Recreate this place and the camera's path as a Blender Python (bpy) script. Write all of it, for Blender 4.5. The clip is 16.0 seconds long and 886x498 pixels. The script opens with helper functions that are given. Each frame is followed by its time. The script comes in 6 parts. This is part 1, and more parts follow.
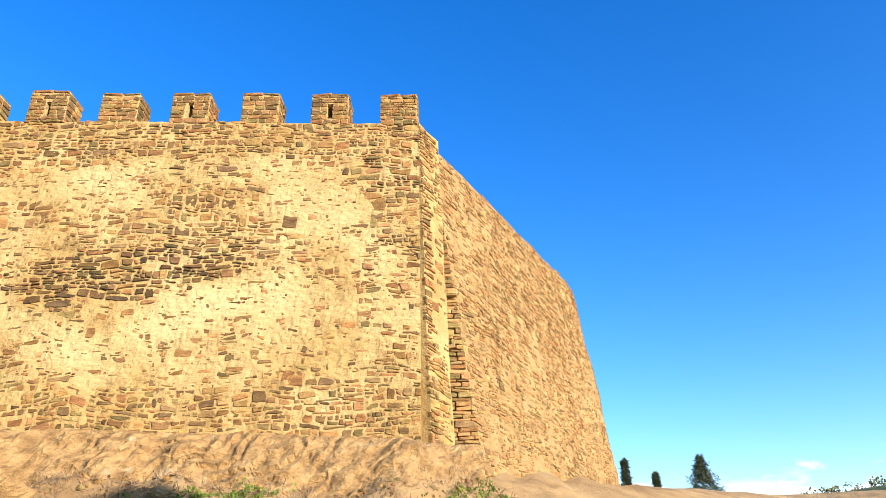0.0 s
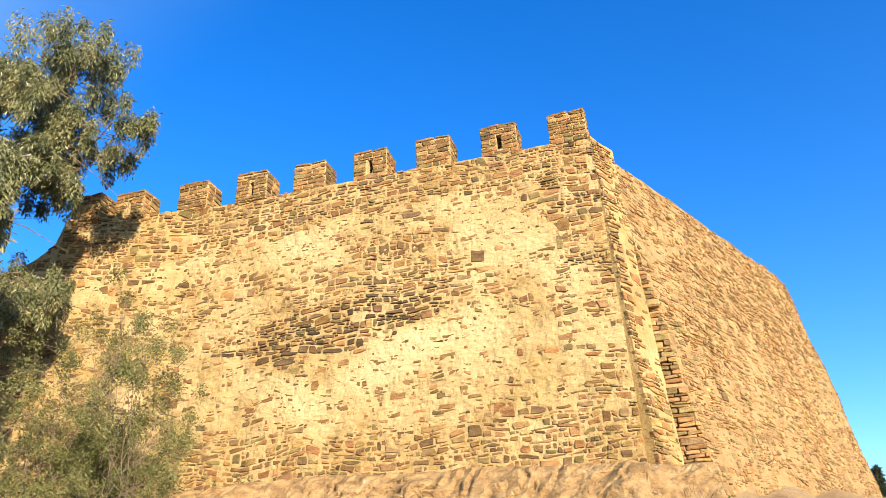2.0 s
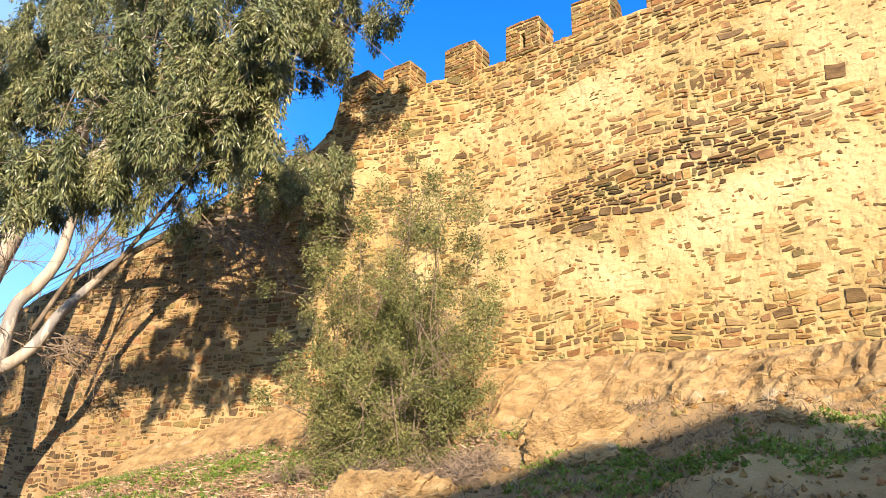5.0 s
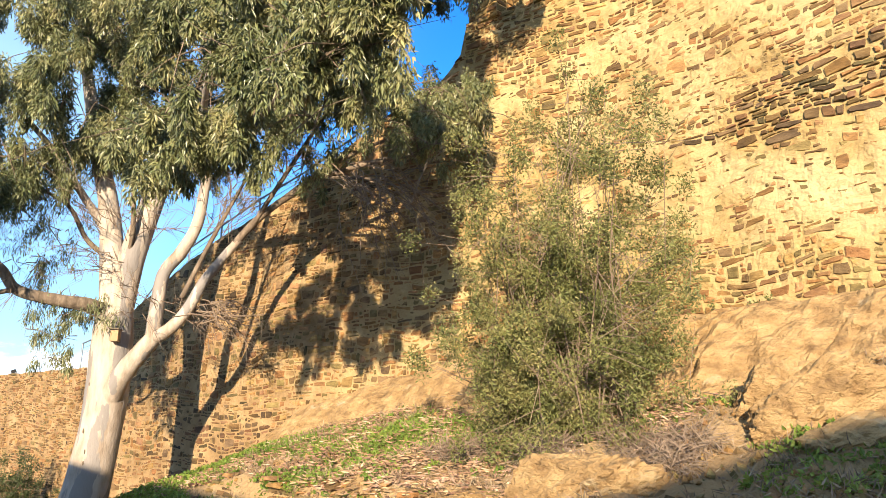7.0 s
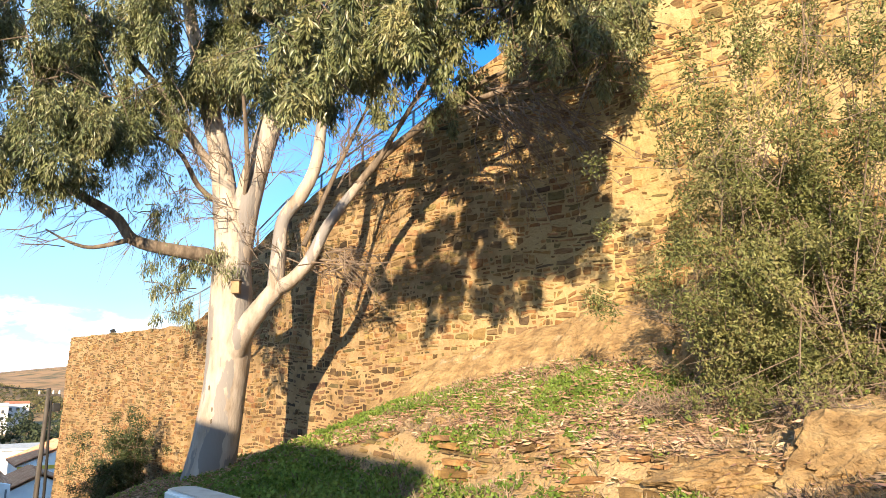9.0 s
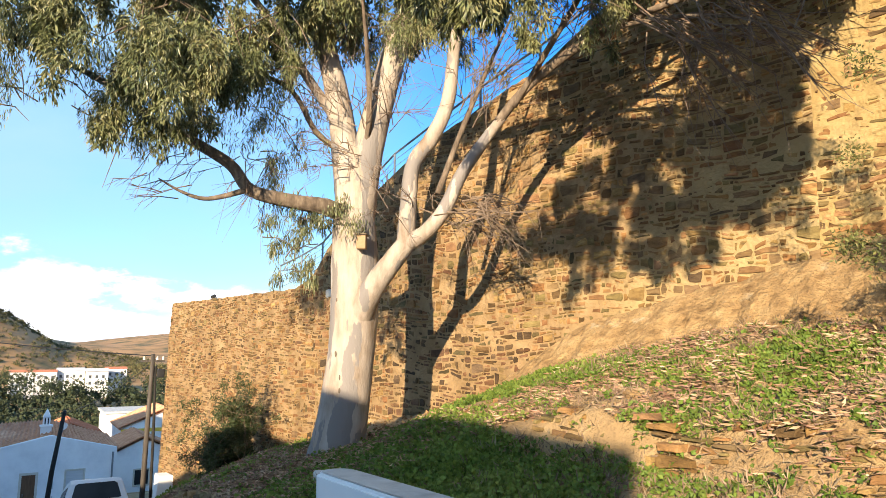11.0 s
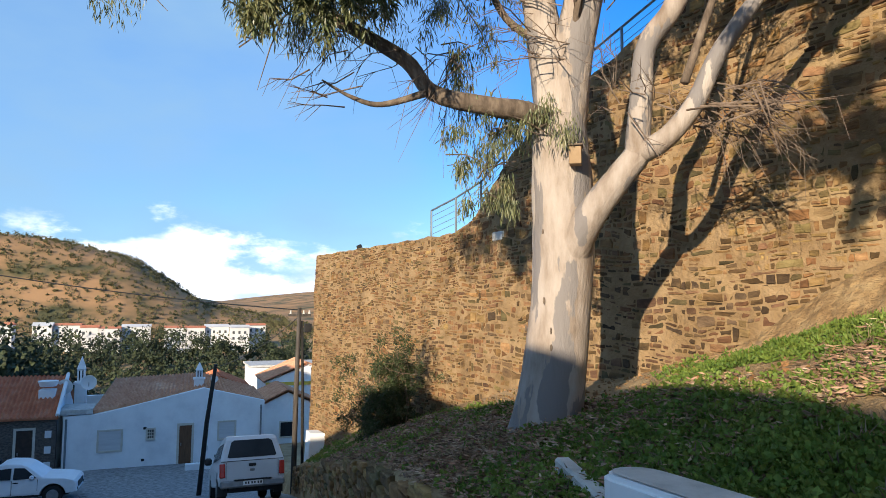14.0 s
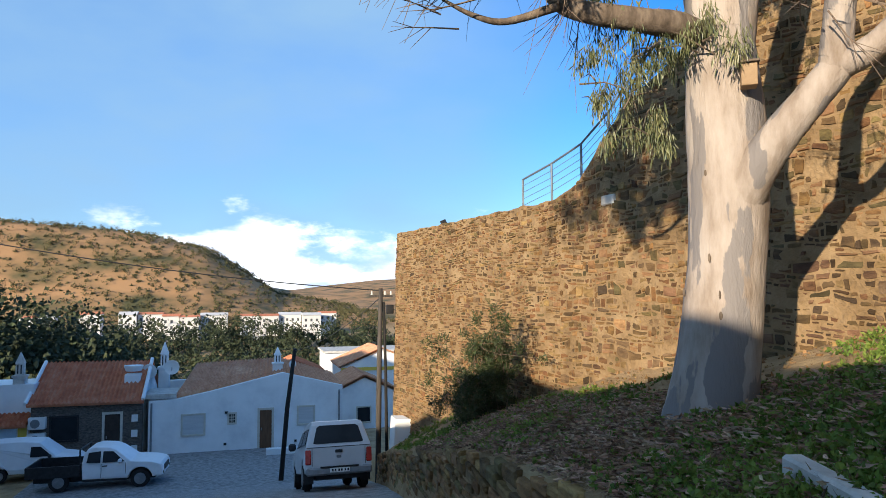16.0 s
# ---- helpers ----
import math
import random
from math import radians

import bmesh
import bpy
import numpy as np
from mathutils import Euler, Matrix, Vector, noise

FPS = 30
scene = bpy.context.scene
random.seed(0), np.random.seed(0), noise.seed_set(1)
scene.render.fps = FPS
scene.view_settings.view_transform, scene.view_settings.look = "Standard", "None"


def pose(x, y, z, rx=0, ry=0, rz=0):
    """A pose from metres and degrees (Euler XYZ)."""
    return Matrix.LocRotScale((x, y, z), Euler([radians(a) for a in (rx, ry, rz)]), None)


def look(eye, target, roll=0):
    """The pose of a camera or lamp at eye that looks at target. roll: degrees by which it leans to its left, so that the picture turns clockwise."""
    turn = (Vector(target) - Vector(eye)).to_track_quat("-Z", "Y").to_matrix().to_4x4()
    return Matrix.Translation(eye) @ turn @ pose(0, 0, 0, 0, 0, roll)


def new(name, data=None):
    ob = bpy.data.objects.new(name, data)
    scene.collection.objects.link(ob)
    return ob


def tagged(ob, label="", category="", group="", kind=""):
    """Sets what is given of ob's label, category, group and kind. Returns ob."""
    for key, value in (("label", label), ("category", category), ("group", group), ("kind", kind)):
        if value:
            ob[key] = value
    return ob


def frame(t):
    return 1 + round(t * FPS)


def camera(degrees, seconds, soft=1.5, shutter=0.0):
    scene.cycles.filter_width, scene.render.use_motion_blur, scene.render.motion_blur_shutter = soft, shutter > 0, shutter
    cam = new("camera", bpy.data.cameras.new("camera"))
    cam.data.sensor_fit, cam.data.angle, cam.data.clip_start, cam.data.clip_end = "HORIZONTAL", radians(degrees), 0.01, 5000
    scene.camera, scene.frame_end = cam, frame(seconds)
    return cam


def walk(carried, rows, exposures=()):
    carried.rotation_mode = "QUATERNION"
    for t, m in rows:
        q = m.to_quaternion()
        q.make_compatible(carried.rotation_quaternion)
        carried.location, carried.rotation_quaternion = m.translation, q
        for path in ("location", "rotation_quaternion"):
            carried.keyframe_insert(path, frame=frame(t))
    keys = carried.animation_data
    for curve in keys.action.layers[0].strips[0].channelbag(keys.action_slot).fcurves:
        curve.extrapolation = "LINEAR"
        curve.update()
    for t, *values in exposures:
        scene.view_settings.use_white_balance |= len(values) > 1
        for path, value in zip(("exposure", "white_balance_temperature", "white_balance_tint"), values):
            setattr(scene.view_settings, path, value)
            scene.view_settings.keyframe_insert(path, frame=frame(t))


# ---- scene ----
cam = camera(65.82, 16.0, soft=0.85)
PATH = [
    (0, (0.982, 3.695, 1.500), (1.223, 12.792, 5.647), -1.38),
    (0.5, (0.982, 3.632, 1.494), (0.454, 12.625, 5.837), -1.00),
    (1, (0.997, 3.612, 1.481), (-0.301, 12.496, 5.884), -1.43),
    (1.5, (0.906, 3.677, 1.494), (-0.964, 12.446, 5.921), -2.89),
    (2, (0.772, 3.771, 1.529), (-1.503, 12.366, 6.108), -3.00),
    (2.5, (0.619, 4.009, 1.561), (-2.504, 12.474, 5.874), -1.70),
    (3, (0.347, 4.232, 1.596), (-3.482, 12.528, 5.659), -0.82),
    (3.5, (-0.006, 4.517, 1.598), (-4.252, 12.671, 5.532), -0.23),
    (4, (-0.382, 4.873, 1.580), (-5.154, 12.835, 5.301), 0.51),
    (4.5, (-0.794, 5.160, 1.512), (-6.015, 12.905, 5.084), 1.13),
    (4.7, (-0.967, 5.267, 1.492), (-6.338, 12.933, 5.010), 1.42),
    (6.8, (-2.215, 6.179, 2.078), (-9.297, 12.783, 4.573), 0.10),
    (7, (-2.413, 6.190, 2.068), (-9.585, 12.714, 4.518), 0.27),
    (7.5, (-2.927, 6.177, 2.037), (-10.317, 12.523, 4.298), 0.31),
    (8, (-3.412, 6.060, 2.032), (-10.931, 12.304, 4.148), 0.19),
    (8.5, (-3.905, 5.980, 2.014), (-11.542, 12.121, 4.005), -0.04),
    (9, (-4.391, 5.879, 1.998), (-12.163, 11.883, 3.884), -0.08),
    (9.2, (-4.596, 5.839, 1.989), (-12.405, 11.809, 3.829), 0.03),
    (11.5, (-6.862, 5.822, 1.928), (-15.455, 10.755, 3.279), 0.08),
    (12, (-7.353, 5.862, 1.885), (-16.085, 10.567, 3.153), 0.03),
    (12.5, (-7.840, 5.865, 1.873), (-16.710, 10.330, 3.054), 0.08),
    (13, (-8.319, 5.859, 1.855), (-17.332, 10.055, 2.928), 0.13),
    (13.5, (-8.791, 5.891, 1.822), (-17.963, 9.764, 2.757), 0.26),
    (14, (-9.168, 5.850, 1.797), (-18.427, 9.532, 2.642), 0.24),
    (14.5, (-9.560, 5.836, 1.735), (-18.892, 9.343, 2.525), 0.16),
    (15, (-9.959, 5.759, 1.687), (-19.382, 9.028, 2.404), 0.05),
    (15.5, (-10.356, 5.711, 1.608), (-19.844, 8.796, 2.294), -0.14),
    (16, (-10.735, 5.693, 1.542), (-20.318, 8.472, 2.199), -0.35),
]
walk(cam, [(t, look(eye, target, roll)) for t, eye, target, roll in PATH],
     [(0, 1.33, 6550, 10), (4.7, 1.46, 6500, 10), (6.8, 1.54, 6700, 10), (9.2, 1.54, 6850, 10), (11.5, 1.24, 6850, 10), (12.0, 1.08, 6700, 10), (13.0, 0.9, 6450, 10), (14.0, 0.8, 6220, 10), (16, 0.8, 6200, 10)])

# ---------------------------------------------------------------- sky and sun
SUN_WAY = Vector((0.655, -0.715, 0.255)).normalized()
world = bpy.data.worlds.new("sky")
scene.world = world
world.use_nodes = True
wn, wl = world.node_tree.nodes, world.node_tree.links
wn.clear()
w_out = wn.new("ShaderNodeOutputWorld")
w_bg = wn.new("ShaderNodeBackground")
w_bg.inputs["Strength"].default_value = 0.15
w_sky = wn.new("ShaderNodeTexSky")
w_sky.sky_type = "NISHITA"
w_sky.sun_disc = False
w_sky.sun_elevation = math.asin(SUN_WAY.z)
w_sky.sun_rotation = math.atan2(SUN_WAY.x, SUN_WAY.y)
w_sky.air_density, w_sky.dust_density, w_sky.ozone_density = 1.0, 0.8, 4.0
# soft cumulus banks that lie low over the hills
w_tc = wn.new("ShaderNodeTexCoord")
w_sep = wn.new("ShaderNodeSeparateXYZ")
wl.new(w_tc.outputs["Generated"], w_sep.inputs[0])
w_map = wn.new("ShaderNodeMapping")
w_map.inputs["Scale"].default_value = (2.6, 2.6, 6.5)
w_map.inputs["Location"].default_value = (0.35, 0.1, 0.2)
wl.new(w_tc.outputs["Generated"], w_map.inputs[0])
w_noise = wn.new("ShaderNodeTexNoise")
w_noise.inputs["Scale"].default_value = 2.3
w_noise.inputs["Detail"].default_value = 9.0
w_noise.inputs["Roughness"].default_value = 0.58
wl.new(w_map.outputs[0], w_noise.inputs["Vector"])
w_band = wn.new("ShaderNodeMapRange")
w_band.interpolation_type = "SMOOTHSTEP"
w_band.inputs["From Min"].default_value, w_band.inputs["From Max"].default_value = 0.02, 0.2
w_band.inputs["To Min"].default_value, w_band.inputs["To Max"].default_value = 0.2, -0.22
wl.new(w_sep.outputs["Z"], w_band.inputs["Value"])
w_add = wn.new("ShaderNodeMath")
w_add.operation = "ADD"
wl.new(w_noise.outputs["Fac"], w_add.inputs[0])
wl.new(w_band.outputs[0], w_add.inputs[1])
w_cov = wn.new("ShaderNodeMapRange")
w_cov.interpolation_type = "SMOOTHSTEP"
w_cov.inputs["From Min"].default_value, w_cov.inputs["From Max"].default_value = 0.53, 0.70
wl.new(w_add.outputs[0], w_cov.inputs["Value"])
w_n2 = wn.new("ShaderNodeTexNoise")
w_n2.inputs["Scale"].default_value = 4.2
w_n2.inputs["Detail"].default_value = 6.0
wl.new(w_map.outputs[0], w_n2.inputs["Vector"])
w_tone = wn.new("ShaderNodeValToRGB")
w_tone.color_ramp.elements[0].position, w_tone.color_ramp.elements[0].color = 0.35, (3.1, 3.7, 5.0, 1)
w_tone.color_ramp.elements[1].position, w_tone.color_ramp.elements[1].color = 0.6, (8.1, 8.1, 8.3, 1)
wl.new(w_n2.outputs["Fac"], w_tone.inputs[0])
w_mix = wn.new("ShaderNodeMix")
w_mix.data_type = "RGBA"
wl.new(w_cov.outputs[0], w_mix.inputs["Factor"])
w_hsv = wn.new("ShaderNodeHueSaturation")
w_hsv.inputs["Saturation"].default_value = 1.27
w_hsv.inputs["Hue"].default_value = 0.513
w_hsv.inputs["Value"].default_value = 1.05
wl.new(w_sky.outputs[0], w_hsv.inputs["Color"])
# a thin veil of high cloud over all but the northern sky; its unseen south and east are added to whiten the fill light
w_west = wn.new("ShaderNodeMapRange")
w_west.interpolation_type = "SMOOTHSTEP"
w_west.inputs["From Min"].default_value, w_west.inputs["From Max"].default_value = 0.6, 0.15
wl.new(w_sep.outputs["Y"], w_west.inputs["Value"])
w_n3 = wn.new("ShaderNodeTexNoise")
w_n3.inputs["Scale"].default_value, w_n3.inputs["Detail"].default_value = 1.4, 5.0
wl.new(w_map.outputs[0], w_n3.inputs["Vector"])
w_thin = wn.new("ShaderNodeMapRange")
w_thin.inputs["From Min"].default_value, w_thin.inputs["From Max"].default_value = 0.3, 0.7
w_thin.inputs["To Min"].default_value, w_thin.inputs["To Max"].default_value = 0.55, 0.9
wl.new(w_n3.outputs["Fac"], w_thin.inputs["Value"])
w_mul = wn.new("ShaderNodeMath")
w_mul.operation = "MULTIPLY"
wl.new(w_west.outputs[0], w_mul.inputs[0])
wl.new(w_thin.outputs[0], w_mul.inputs[1])
w_veil = wn.new("ShaderNodeMix")
w_veil.data_type = "RGBA"
wl.new(w_mul.outputs[0], w_veil.inputs["Factor"])
wl.new(w_hsv.outputs[0], w_veil.inputs["A"])
w_veil.inputs["B"].default_value = (1.4, 2.28, 3.2, 1)
wl.new(w_veil.outputs["Result"], w_mix.inputs["A"])
wl.new(w_tone.outputs[0], w_mix.inputs["B"])
wl.new(w_mix.outputs["Result"], w_bg.inputs["Color"])
wl.new(w_bg.outputs[0], w_out.inputs[0])

sun = new("sun", bpy.data.lights.new("sun", "SUN"))
sun.data.energy, sun.data.angle, sun.data.color = 5.0, radians(0.6), (1.0, 0.83, 0.6)
sun.matrix_world = look(SUN_WAY * 60, (0, 0, 0))


# ---------------------------------------------------------------- materials
def material(name, stops, scale=3.0, rough=0.9, bump=0.3, fine=22.0, island=0.0, objvar=0.0, stretch=(1, 1, 1), metal=0.0,
             patches=None, patch_scale=0.5, patch_at=(0.5, 0.6), translucent=0.0, spec=0.3, bump_dist=0.03, detail=8.0, tones=()):
    """Colour from two scales of noise, with relief; island and objvar vary the tone from piece to piece."""
    m = bpy.data.materials.new(name)
    m.use_nodes = True
    n, l = m.node_tree.nodes, m.node_tree.links
    b = n["Principled BSDF"]
    b.inputs["Roughness"].default_value, b.inputs["Metallic"].default_value = rough, metal
    b.inputs["Specular IOR Level"].default_value = spec
    tc = n.new("ShaderNodeTexCoord")
    mp = n.new("ShaderNodeMapping")
    mp.inputs["Scale"].default_value = stretch
    geo = n.new("ShaderNodeNewGeometry")
    l.new(geo.outputs["Position"], mp.inputs[0])
    n1 = n.new("ShaderNodeTexNoise")
    n1.inputs["Scale"].default_value, n1.inputs["Detail"].default_value, n1.inputs["Roughness"].default_value = scale, detail, 0.62
    l.new(mp.outputs[0], n1.inputs["Vector"])
    ramp = n.new("ShaderNodeValToRGB")
    els = ramp.color_ramp.elements
    lo, hi = 0.3, 0.7
    for i, c in enumerate(stops):
        p = lo + (hi - lo) * i / max(1, len(stops) - 1)
        e = els[i] if i < 2 else els.new(p)
        e.position, e.color = p, (*c, 1)
    l.new(n1.outputs["Fac"], ramp.inputs[0])
    col = ramp.outputs[0]
    if patches:
        n3 = n.new("ShaderNodeTexNoise")
        n3.inputs["Scale"].default_value, n3.inputs["Detail"].default_value = patch_scale, 6.0
        l.new(mp.outputs[0], n3.inputs["Vector"])
        mr = n.new("ShaderNodeMapRange")
        mr.inputs["From Min"].default_value, mr.inputs["From Max"].default_value = patch_at
        l.new(n3.outputs["Fac"], mr.inputs["Value"])
        mx = n.new("ShaderNodeMix")
        mx.data_type = "RGBA"
        l.new(mr.outputs[0], mx.inputs["Factor"])
        l.new(col, mx.inputs["A"])
        mx.inputs["B"].default_value = (*patches, 1)
        col = mx.outputs["Result"]
    if island or objvar:
        if island:
            rnd = geo.outputs["Random Per Island"]
        else:
            rnd = n.new("ShaderNodeObjectInfo").outputs["Random"]
        amt = island or objvar
        mr2 = n.new("ShaderNodeMapRange")
        mr2.inputs["To Min"].default_value, mr2.inputs["To Max"].default_value = 1 - amt, 1 + amt
        l.new(rnd, mr2.inputs["Value"])
        wn2 = n.new("ShaderNodeTexWhiteNoise")
        wn2.noise_dimensions = "1D"
        l.new(rnd, wn2.inputs["W"])
        hue = n.new("ShaderNodeMapRange")
        hue.inputs["To Min"].default_value, hue.inputs["To Max"].default_value = 0.5 - 0.05 * amt, 0.5 + 0.05 * amt
        l.new(wn2.outputs["Value"], hue.inputs["Value"])
        hsv = n.new("ShaderNodeHueSaturation")
        l.new(hue.outputs[0], hsv.inputs["Hue"])
        l.new(mr2.outputs[0], hsv.inputs["Value"])
        if tones:
            pick = n.new("ShaderNodeValToRGB")
            pick.color_ramp.interpolation = "CONSTANT"
            for i, c in enumerate(tones):
                e = pick.color_ramp.elements[i] if i < 2 else pick.color_ramp.elements.new(i / len(tones))
                e.position, e.color = i / len(tones), (*c, 1)
            l.new(wn2.outputs["Value"], pick.inputs[0])
            tint = n.new("ShaderNodeMix")
            tint.data_type, tint.blend_type = "RGBA", "MULTIPLY"
            tint.inputs["Factor"].default_value = 1.0
            l.new(col, tint.inputs["A"])
            l.new(pick.outputs[0], tint.inputs["B"])
            col = tint.outputs["Result"]
        l.new(col, hsv.inputs["Color"])
        col = hsv.outputs[0]
    l.new(col, b.inputs["Base Color"])
    if bump:
        n2 = n.new("ShaderNodeTexNoise")
        n2.inputs["Scale"].default_value, n2.inputs["Detail"].default_value, n2.inputs["Roughness"].default_value = fine, 9.0, 0.64
        l.new(mp.outputs[0], n2.inputs["Vector"])
        bp = n.new("ShaderNodeBump")
        bp.inputs["Strength"].default_value, bp.inputs["Distance"].default_value = bump, bump_dist
        l.new(n2.outputs["Fac"], bp.inputs["Height"])
        l.new(bp.outputs[0], b.inputs["Normal"])
    if translucent:
        tr = n.new("ShaderNodeBsdfTranslucent")
        l.new(col, tr.inputs["Color"])
        sh = n.new("ShaderNodeMixShader")
        sh.inputs[0].default_value = translucent
        l.new(b.outputs[0], sh.inputs[1])
        l.new(tr.outputs[0], sh.inputs[2])
        l.new(sh.outputs[0], n["Material Output"].inputs[0])
    return m


# the schist runs from ochre and rust to olive grey
TONES = ((1.25, 1.16, 1.02), (1.05, 0.86, 0.66), (0.86, 0.86, 0.86), (1.18, 0.98, 0.82), (0.66, 0.6, 0.55), (1.3, 1.2, 1.0), (0.95, 0.74, 0.6), (0.8, 0.82, 0.74))
M_MORTAR = material("lime_mortar", [(0.215, 0.145, 0.06), (0.31, 0.218, 0.092), (0.36, 0.268, 0.122)], 2.6, 0.95, 0.8, 14, patches=(0.385, 0.3, 0.155), patch_scale=0.9, patch_at=(0.46, 0.7), bump_dist=0.05)
M_MORTAR_B = material("brown_mortar", [(0.165, 0.105, 0.05), (0.265, 0.175, 0.088), (0.345, 0.24, 0.128)], 1.7, 0.95, 1.0, 10, bump_dist=0.07)
M_STONE = material("schist_stone", [(0.105, 0.068, 0.032), (0.2, 0.132, 0.06), (0.285, 0.2, 0.096)], 5.0, 0.88, 0.8, 22, island=0.3, stretch=(1, 1, 2.5), tones=TONES)
M_STONE_D = material("dark_schist_stone", [(0.0527, 0.0347, 0.0186), (0.112, 0.0744, 0.0384), (0.167, 0.115, 0.0589)], 4.0, 0.85, 0.7, 26, island=0.45, stretch=(1, 1, 2.5), tones=TONES)
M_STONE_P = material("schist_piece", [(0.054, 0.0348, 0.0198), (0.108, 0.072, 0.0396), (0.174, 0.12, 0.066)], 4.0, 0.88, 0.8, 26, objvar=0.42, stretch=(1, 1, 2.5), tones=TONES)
M_STONE_W = material("brown_schist_stone", [(0.085, 0.052, 0.026), (0.165, 0.106, 0.051), (0.24, 0.16, 0.082)], 4.0, 0.88, 0.8, 26, island=0.3, stretch=(1, 1, 2.5), tones=TONES)
M_MORTAR_E = material("red_brown_mortar", [(0.19, 0.122, 0.056), (0.29, 0.2, 0.094), (0.365, 0.262, 0.13)], 1.9, 0.95, 1.0, 10, bump_dist=0.08)
M_STONE_E = material("rust_schist_stone", [(0.15, 0.096, 0.046), (0.25, 0.17, 0.082), (0.34, 0.245, 0.122)], 5.0, 0.9, 0.9, 24, island=0.3, stretch=(1, 1, 2.5), tones=TONES)
M_ROCK = material("bedrock", [(0.17, 0.1, 0.045), (0.33, 0.212, 0.098), (0.43, 0.3, 0.15)], 3.2, 0.92, 0.9, 11, stretch=(1.2, 1.2, 1.9), patches=(0.44, 0.375, 0.26), patch_scale=1.9, patch_at=(0.64, 0.76), bump_dist=0.1)
M_SOIL = material("dry_soil", [(0.2, 0.128, 0.064), (0.34, 0.228, 0.115), (0.44, 0.315, 0.168)], 1.1, 0.97, 1.0, 16, patches=(0.27, 0.175, 0.088), patch_scale=0.22, patch_at=(0.5, 0.7), bump_dist=0.06)
M_COBBLE = material("granite_sett_ground", [(0.13, 0.13, 0.128), (0.25, 0.245, 0.24), (0.36, 0.35, 0.34)], 5.0, 0.85, 1.0, 7, bump_dist=0.06)
M_BARK = material("pale_eucalyptus_bark", [(0.2, 0.15, 0.11), (0.34, 0.285, 0.24), (0.42, 0.37, 0.325)], 2.4, 0.75, 0.6, 16, stretch=(1.5, 1.5, 0.45), patches=(0.2, 0.18, 0.17), patch_scale=2.0, patch_at=(0.535, 0.55))
M_BARK_D = material("brown_and_shade_bark", [(0.07, 0.0525, 0.0385), (0.14, 0.105, 0.077), (0.238, 0.189, 0.14)], 5.0, 0.9, 0.5, 18, stretch=(2, 2, 0.6))
M_TWIG = material("dead_twig", [(0.112, 0.077, 0.056), (0.224, 0.168, 0.126)], 6.0, 0.9, 0.2, 20)
M_LEAF = material("eucalyptus_leaf", [(0.06, 0.074, 0.03), (0.125, 0.136, 0.056), (0.25, 0.23, 0.105)], 1.6, 0.4, 0.0, island=0.45, translucent=0.16, spec=0.5)
M_SHRUB = material("olive_shrub_leaf", [(0.075, 0.085, 0.026), (0.145, 0.15, 0.05), (0.23, 0.2, 0.085)], 1.3, 0.55, 0.0, island=0.4, translucent=0.25)
M_GRASS = material("fresh_weed", [(0.075, 0.125, 0.02), (0.14, 0.205, 0.036), (0.22, 0.27, 0.06)], 0.8, 0.6, 0.0, island=0.35, translucent=0.35)
M_STRAW = material("dry_litter", [(0.0924, 0.0594, 0.0363), (0.198, 0.139, 0.0924), (0.304, 0.238, 0.165)], 2.0, 0.9, 0.0, island=0.4)
M_LITTER = material("bark_litter", [(0.13, 0.075, 0.045), (0.29, 0.182, 0.112), (0.45, 0.33, 0.235)], 3.0, 0.9, 0.0, island=0.5)
M_WHITE = material("white_limewash", [(0.66, 0.66, 0.66), (0.78, 0.78, 0.77), (0.84, 0.84, 0.83)], 0.7, 0.85, 0.15, 20, bump_dist=0.01)
M_TREE_FAR = material("river_tree_leaf", [(0.024, 0.0344, 0.0168), (0.0384, 0.0504, 0.024), (0.06, 0.0704, 0.032)], 0.15, 0.8, 0.6, 1.2, island=0.3, bump_dist=0.5)

M_OLEANDER = material("dark_oleander_leaf", [(0.0225, 0.0375, 0.0135), (0.045, 0.0638, 0.0225), (0.0975, 0.105, 0.0413)], 1.6, 0.5, 0.0, island=0.4, translucent=0.2)

# pale lime render that still clings to the tower front, by the share kept in the mesh
n, l = M_MORTAR.node_tree.nodes, M_MORTAR.node_tree.links
bs = n["Principled BSDF"]
under = bs.inputs["Base Color"].links[0].from_socket
at, lm, ln = n.new("ShaderNodeAttribute"), n.new("ShaderNodeMix"), n.new("ShaderNodeTexNoise")
at.attribute_name = "lime"
ln.inputs["Scale"].default_value, ln.inputs["Detail"].default_value = 5.0, 8.0
edge = n.new("ShaderNodeMath")
edge.operation = "MULTIPLY_ADD"
l.new(ln.outputs["Fac"], edge.inputs[0])
edge.inputs[1].default_value = 1.3
l.new(at.outputs["Fac"], edge.inputs[2])
cut = n.new("ShaderNodeMapRange")
cut.inputs["From Min"].default_value, cut.inputs["From Max"].default_value = 0.75, 1.6
l.new(edge.outputs[0], cut.inputs["Value"])
lm.data_type = "RGBA"
l.new(cut.outputs[0], lm.inputs["Factor"])
l.new(under, lm.inputs["A"])
lm.inputs["B"].default_value = (0.42, 0.338, 0.185, 1)
l.new(lm.outputs["Result"], bs.inputs["Base Color"])

